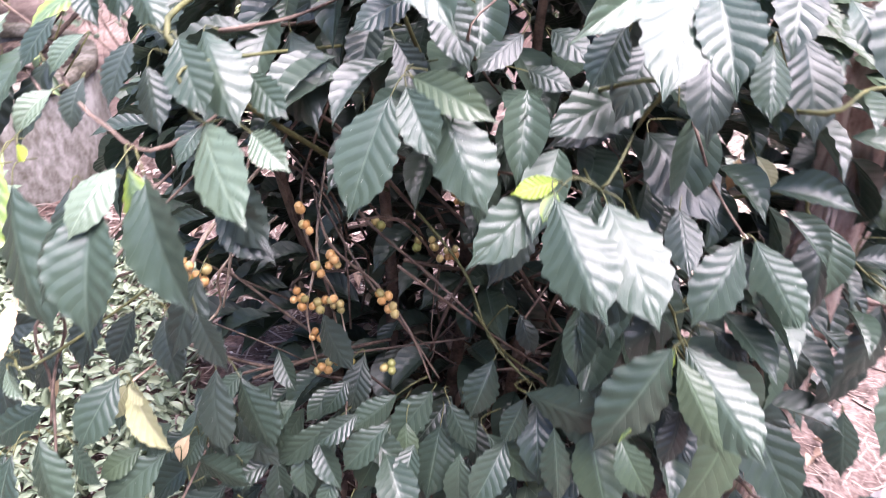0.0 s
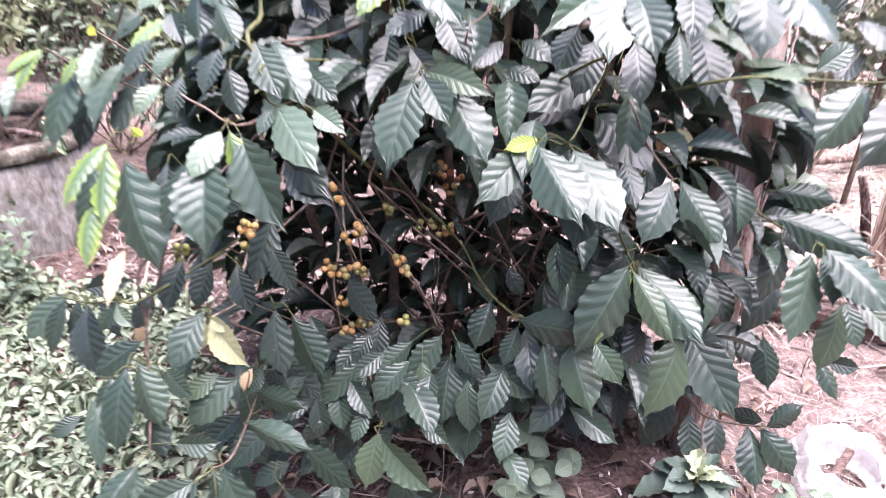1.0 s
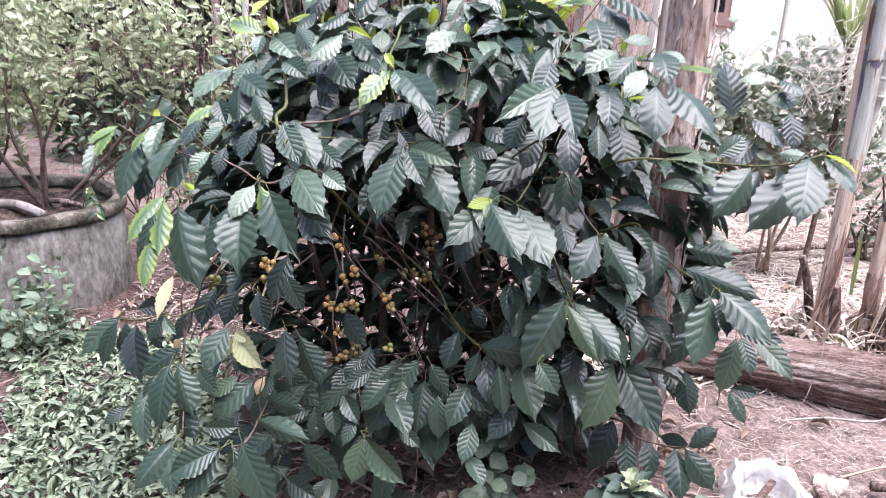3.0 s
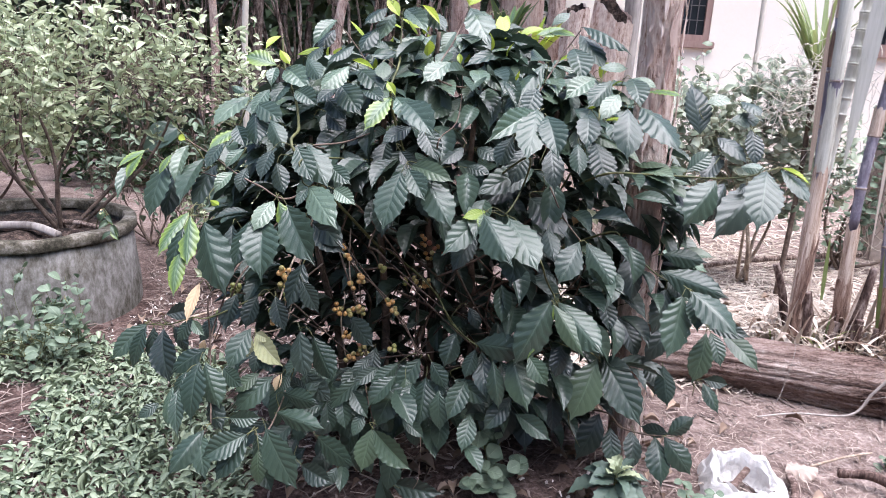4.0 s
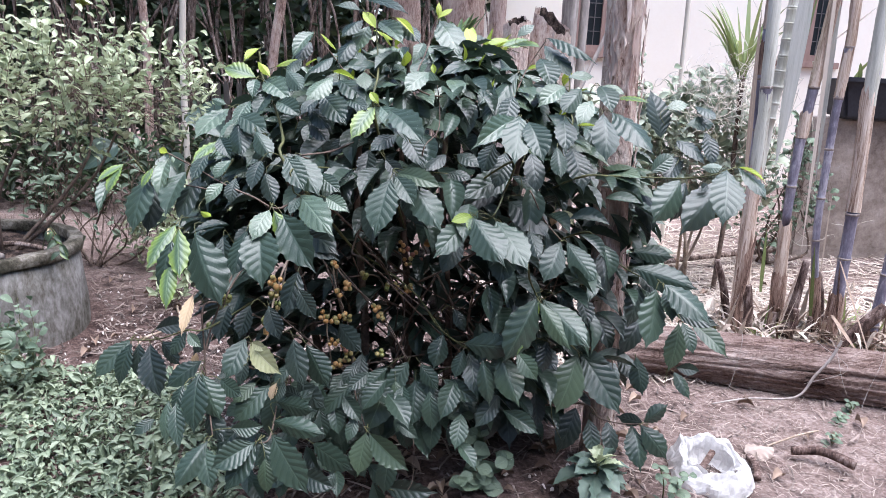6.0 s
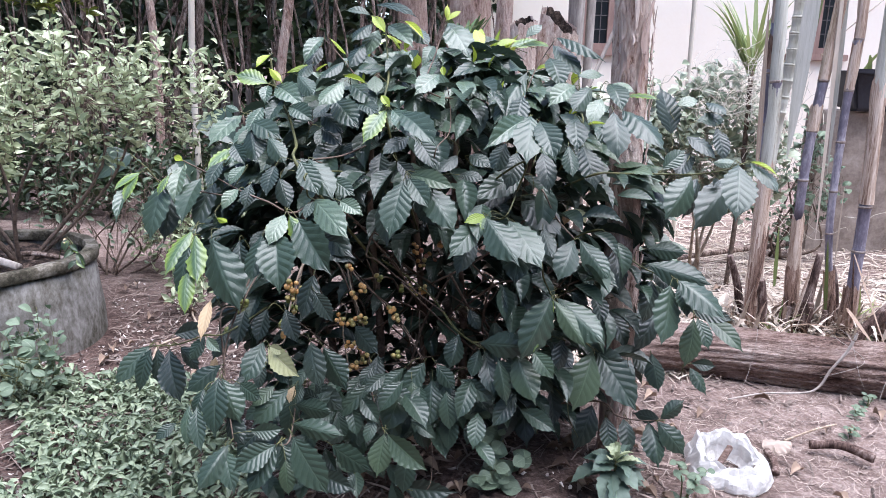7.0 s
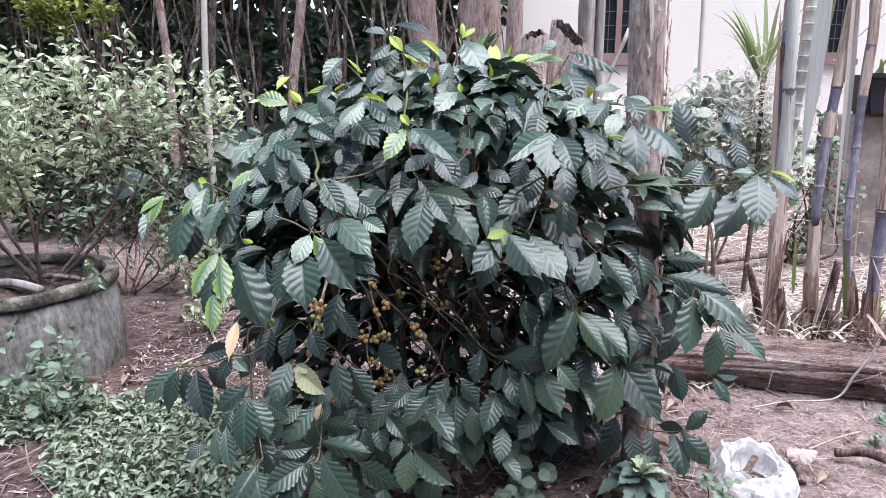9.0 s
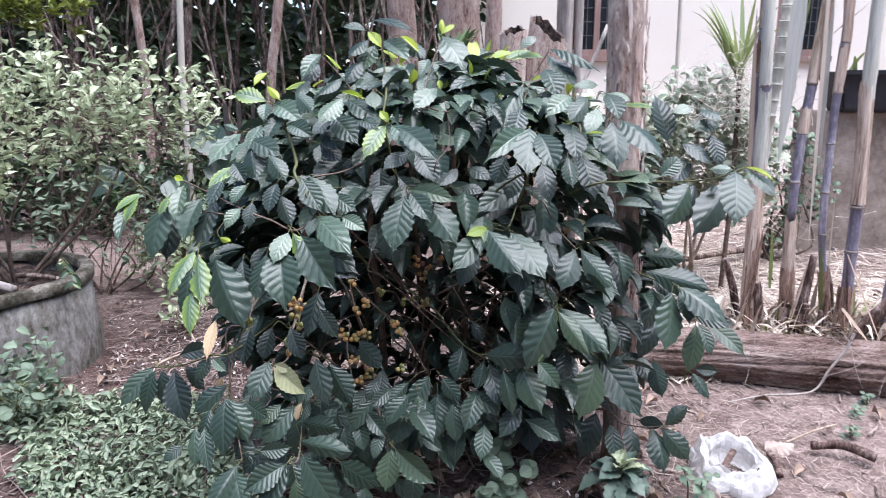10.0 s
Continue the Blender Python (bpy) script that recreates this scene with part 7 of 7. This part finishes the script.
# ---- ground cover and litter ----
cover, r7 = Heap(), random.Random(55)
n = 0
while n < 19000:
    x, y = r7.uniform(-3.2, -0.3), r7.uniform(0.9, 3.0)
    line_x = -0.42 - 0.5 * max(0, y - 1.7) + 0.12 * noise.noise(Vector((x * 4, y * 4, 1)))
    if x > line_x or y > 2.75 + 0.25 * noise.noise(Vector((x * 3, y * 3, 9))):
        continue
    if noise.noise(Vector((x * 2.2, y * 2.2, 3))) < -0.38 or math.hypot(x - PX, y - PY) < PR + 0.03:
        continue
    if r7.random() < max(0.0, -2.5 - x) * 1.6 or r7.random() < max(0.0, 1.4 - y) * 1.5:
        n += 1
        continue
    a, sz = r7.uniform(0, 6.28), r7.uniform(0.018, 0.05)
    vv, uu, ff = r7.choice(SMALL)
    cover.add(vv, ff, uu, basis((x, y, rise(x, y) + r7.uniform(0.005, 0.05)), (math.cos(a), math.sin(a), r7.uniform(-0.4, 0.55)), (r7.uniform(-0.8, 0.8), r7.uniform(-0.9, 0.5), 1.0), sz, sz * r7.uniform(0.3, 0.5)))
    if n % 6 == 0:
        cover.add(vv, ff, uu, basis((x + 0.02, y, rise(x, y)), (math.sin(a) * 0.6, math.cos(a) * 0.6, r7.uniform(0.3, 1)), (r7.uniform(-1, 1), -1, 0.3), sz * 2.0, 0.004))
    n += 1
tagged(new("ground_cover", cover.mesh("ground_cover", COVER_LEAF)), "pale green creeping ground cover over the earth", "ground cover", kind="stuff")


def litter(name, label, mat, seed, count, where, long_, thick):
    heap, r = Heap(), random.Random(seed)
    for _ in range(count):
        x, y = where(r)
        a = r.uniform(0, 6.28)
        ln, w = r.uniform(*long_), r.uniform(*thick)
        if math.hypot(x - PX, y - PY) < PR + 0.05 or (mat in (STRAW, BIT) and math.hypot((x + 0.05) / 0.75, (y - 2.4) / 0.75) < 1):
            continue
        z = rise(x, y) + r.uniform(0.002, 0.02)
        d = Vector((math.cos(a), math.sin(a), r.uniform(-0.12, 0.12)))
        s = Vector((-math.sin(a), math.cos(a), r.uniform(-0.3, 0.3)))
        c = Vector((x, y, z))
        bend = Vector((0, 0, r.uniform(-0.01, 0.012)))
        vv = [tuple(c - d * ln / 2 - s * w / 2), tuple(c - d * ln / 2 + s * w / 2), tuple(c + bend - s * w * 0.6), tuple(c + bend + s * w * 0.6), tuple(c + d * ln / 2 - s * w * 0.3), tuple(c + d * ln / 2 + s * w * 0.3), tuple(c + bend + Vector((0, 0, w * 0.5)))]
        heap.add(vv, [(0, 2, 6), (0, 6, 1), (1, 6, 3), (2, 4, 6), (6, 4, 5), (6, 5, 3)], [(0.3, 0.2)] * 7)
    return tagged(new(name, heap.mesh(name, mat, False)), label, "litter", kind="stuff")


litter("straw_litter", "pale dry straw and cane trash strewn on the earth", STRAW, 201, 13000, lambda r: (0.3 + abs(r.gauss(0.4, 1.7)), 3.0 + abs(r.gauss(0, 1.6))), (0.03, 0.24), (0.0025, 0.01))
litter("straw_bits", "short bits of straw and twig on the earth", BIT, 202, 5200, lambda r: (r.gauss(1.5, 0.65), r.gauss(2.3, 0.5)), (0.012, 0.07), (0.0008, 0.0028))
litter("twig_litter", "dark twigs and bark crumbs on the earth", DARK_TWIG, 203, 7000, lambda r: (r.gauss(-0.6, 1.0), r.gauss(2.9, 0.95)), (0.012, 0.11), (0.002, 0.008))
litter("dry_twig_litter", "dry brown twigs strewn beside the planter", DARK_TWIG, 204, 1100, lambda r: (r.gauss(-0.95, 0.75), r.gauss(3.4, 0.8)), (0.03, 0.2), (0.0015, 0.004))
litter("pale_chips", "pale chips of bark and stone on the earth", PALE_CHIP, 205, 1300, lambda r: (r.uniform(-1.8, 0.6), r.gauss(3.1, 0.7)), (0.006, 0.03), (0.003, 0.011))
fallen, r8 = Heap(), random.Random(88)
CURL = [blade(10, 4, 0.16, 0.35, 0.06, k, 0.5, 0.06, 0.004, 6.0) for k in range(3)]
for _ in range(340):
    x, y = r8.choice(((r8.uniform(-0.5, 0.9), r8.uniform(1.6, 2.9)), (r8.uniform(-1.9, 2.4), r8.uniform(1.6, 4.5))))
    if math.hypot(x - 0.965, y - 2.25) < 0.24:
        continue
    vv, uu, ff = r8.choice(CURL)
    a = r8.uniform(0, 6.28)
    sz = r8.uniform(0.03, 0.075)
    fallen.add(vv, ff, uu, basis((x, y, rise(x, y) + 0.01), (math.cos(a), math.sin(a), r8.uniform(-0.05, 0.1)), (r8.uniform(-0.3, 0.3), r8.uniform(-0.3, 0.3), 1), sz, sz * 0.5))
tagged(new("fallen_leaves", fallen.mesh("fallen_leaves", DEAD_LEAF)), "curled brown fallen leaves under the shrub", "fallen leaves", kind="stuff")
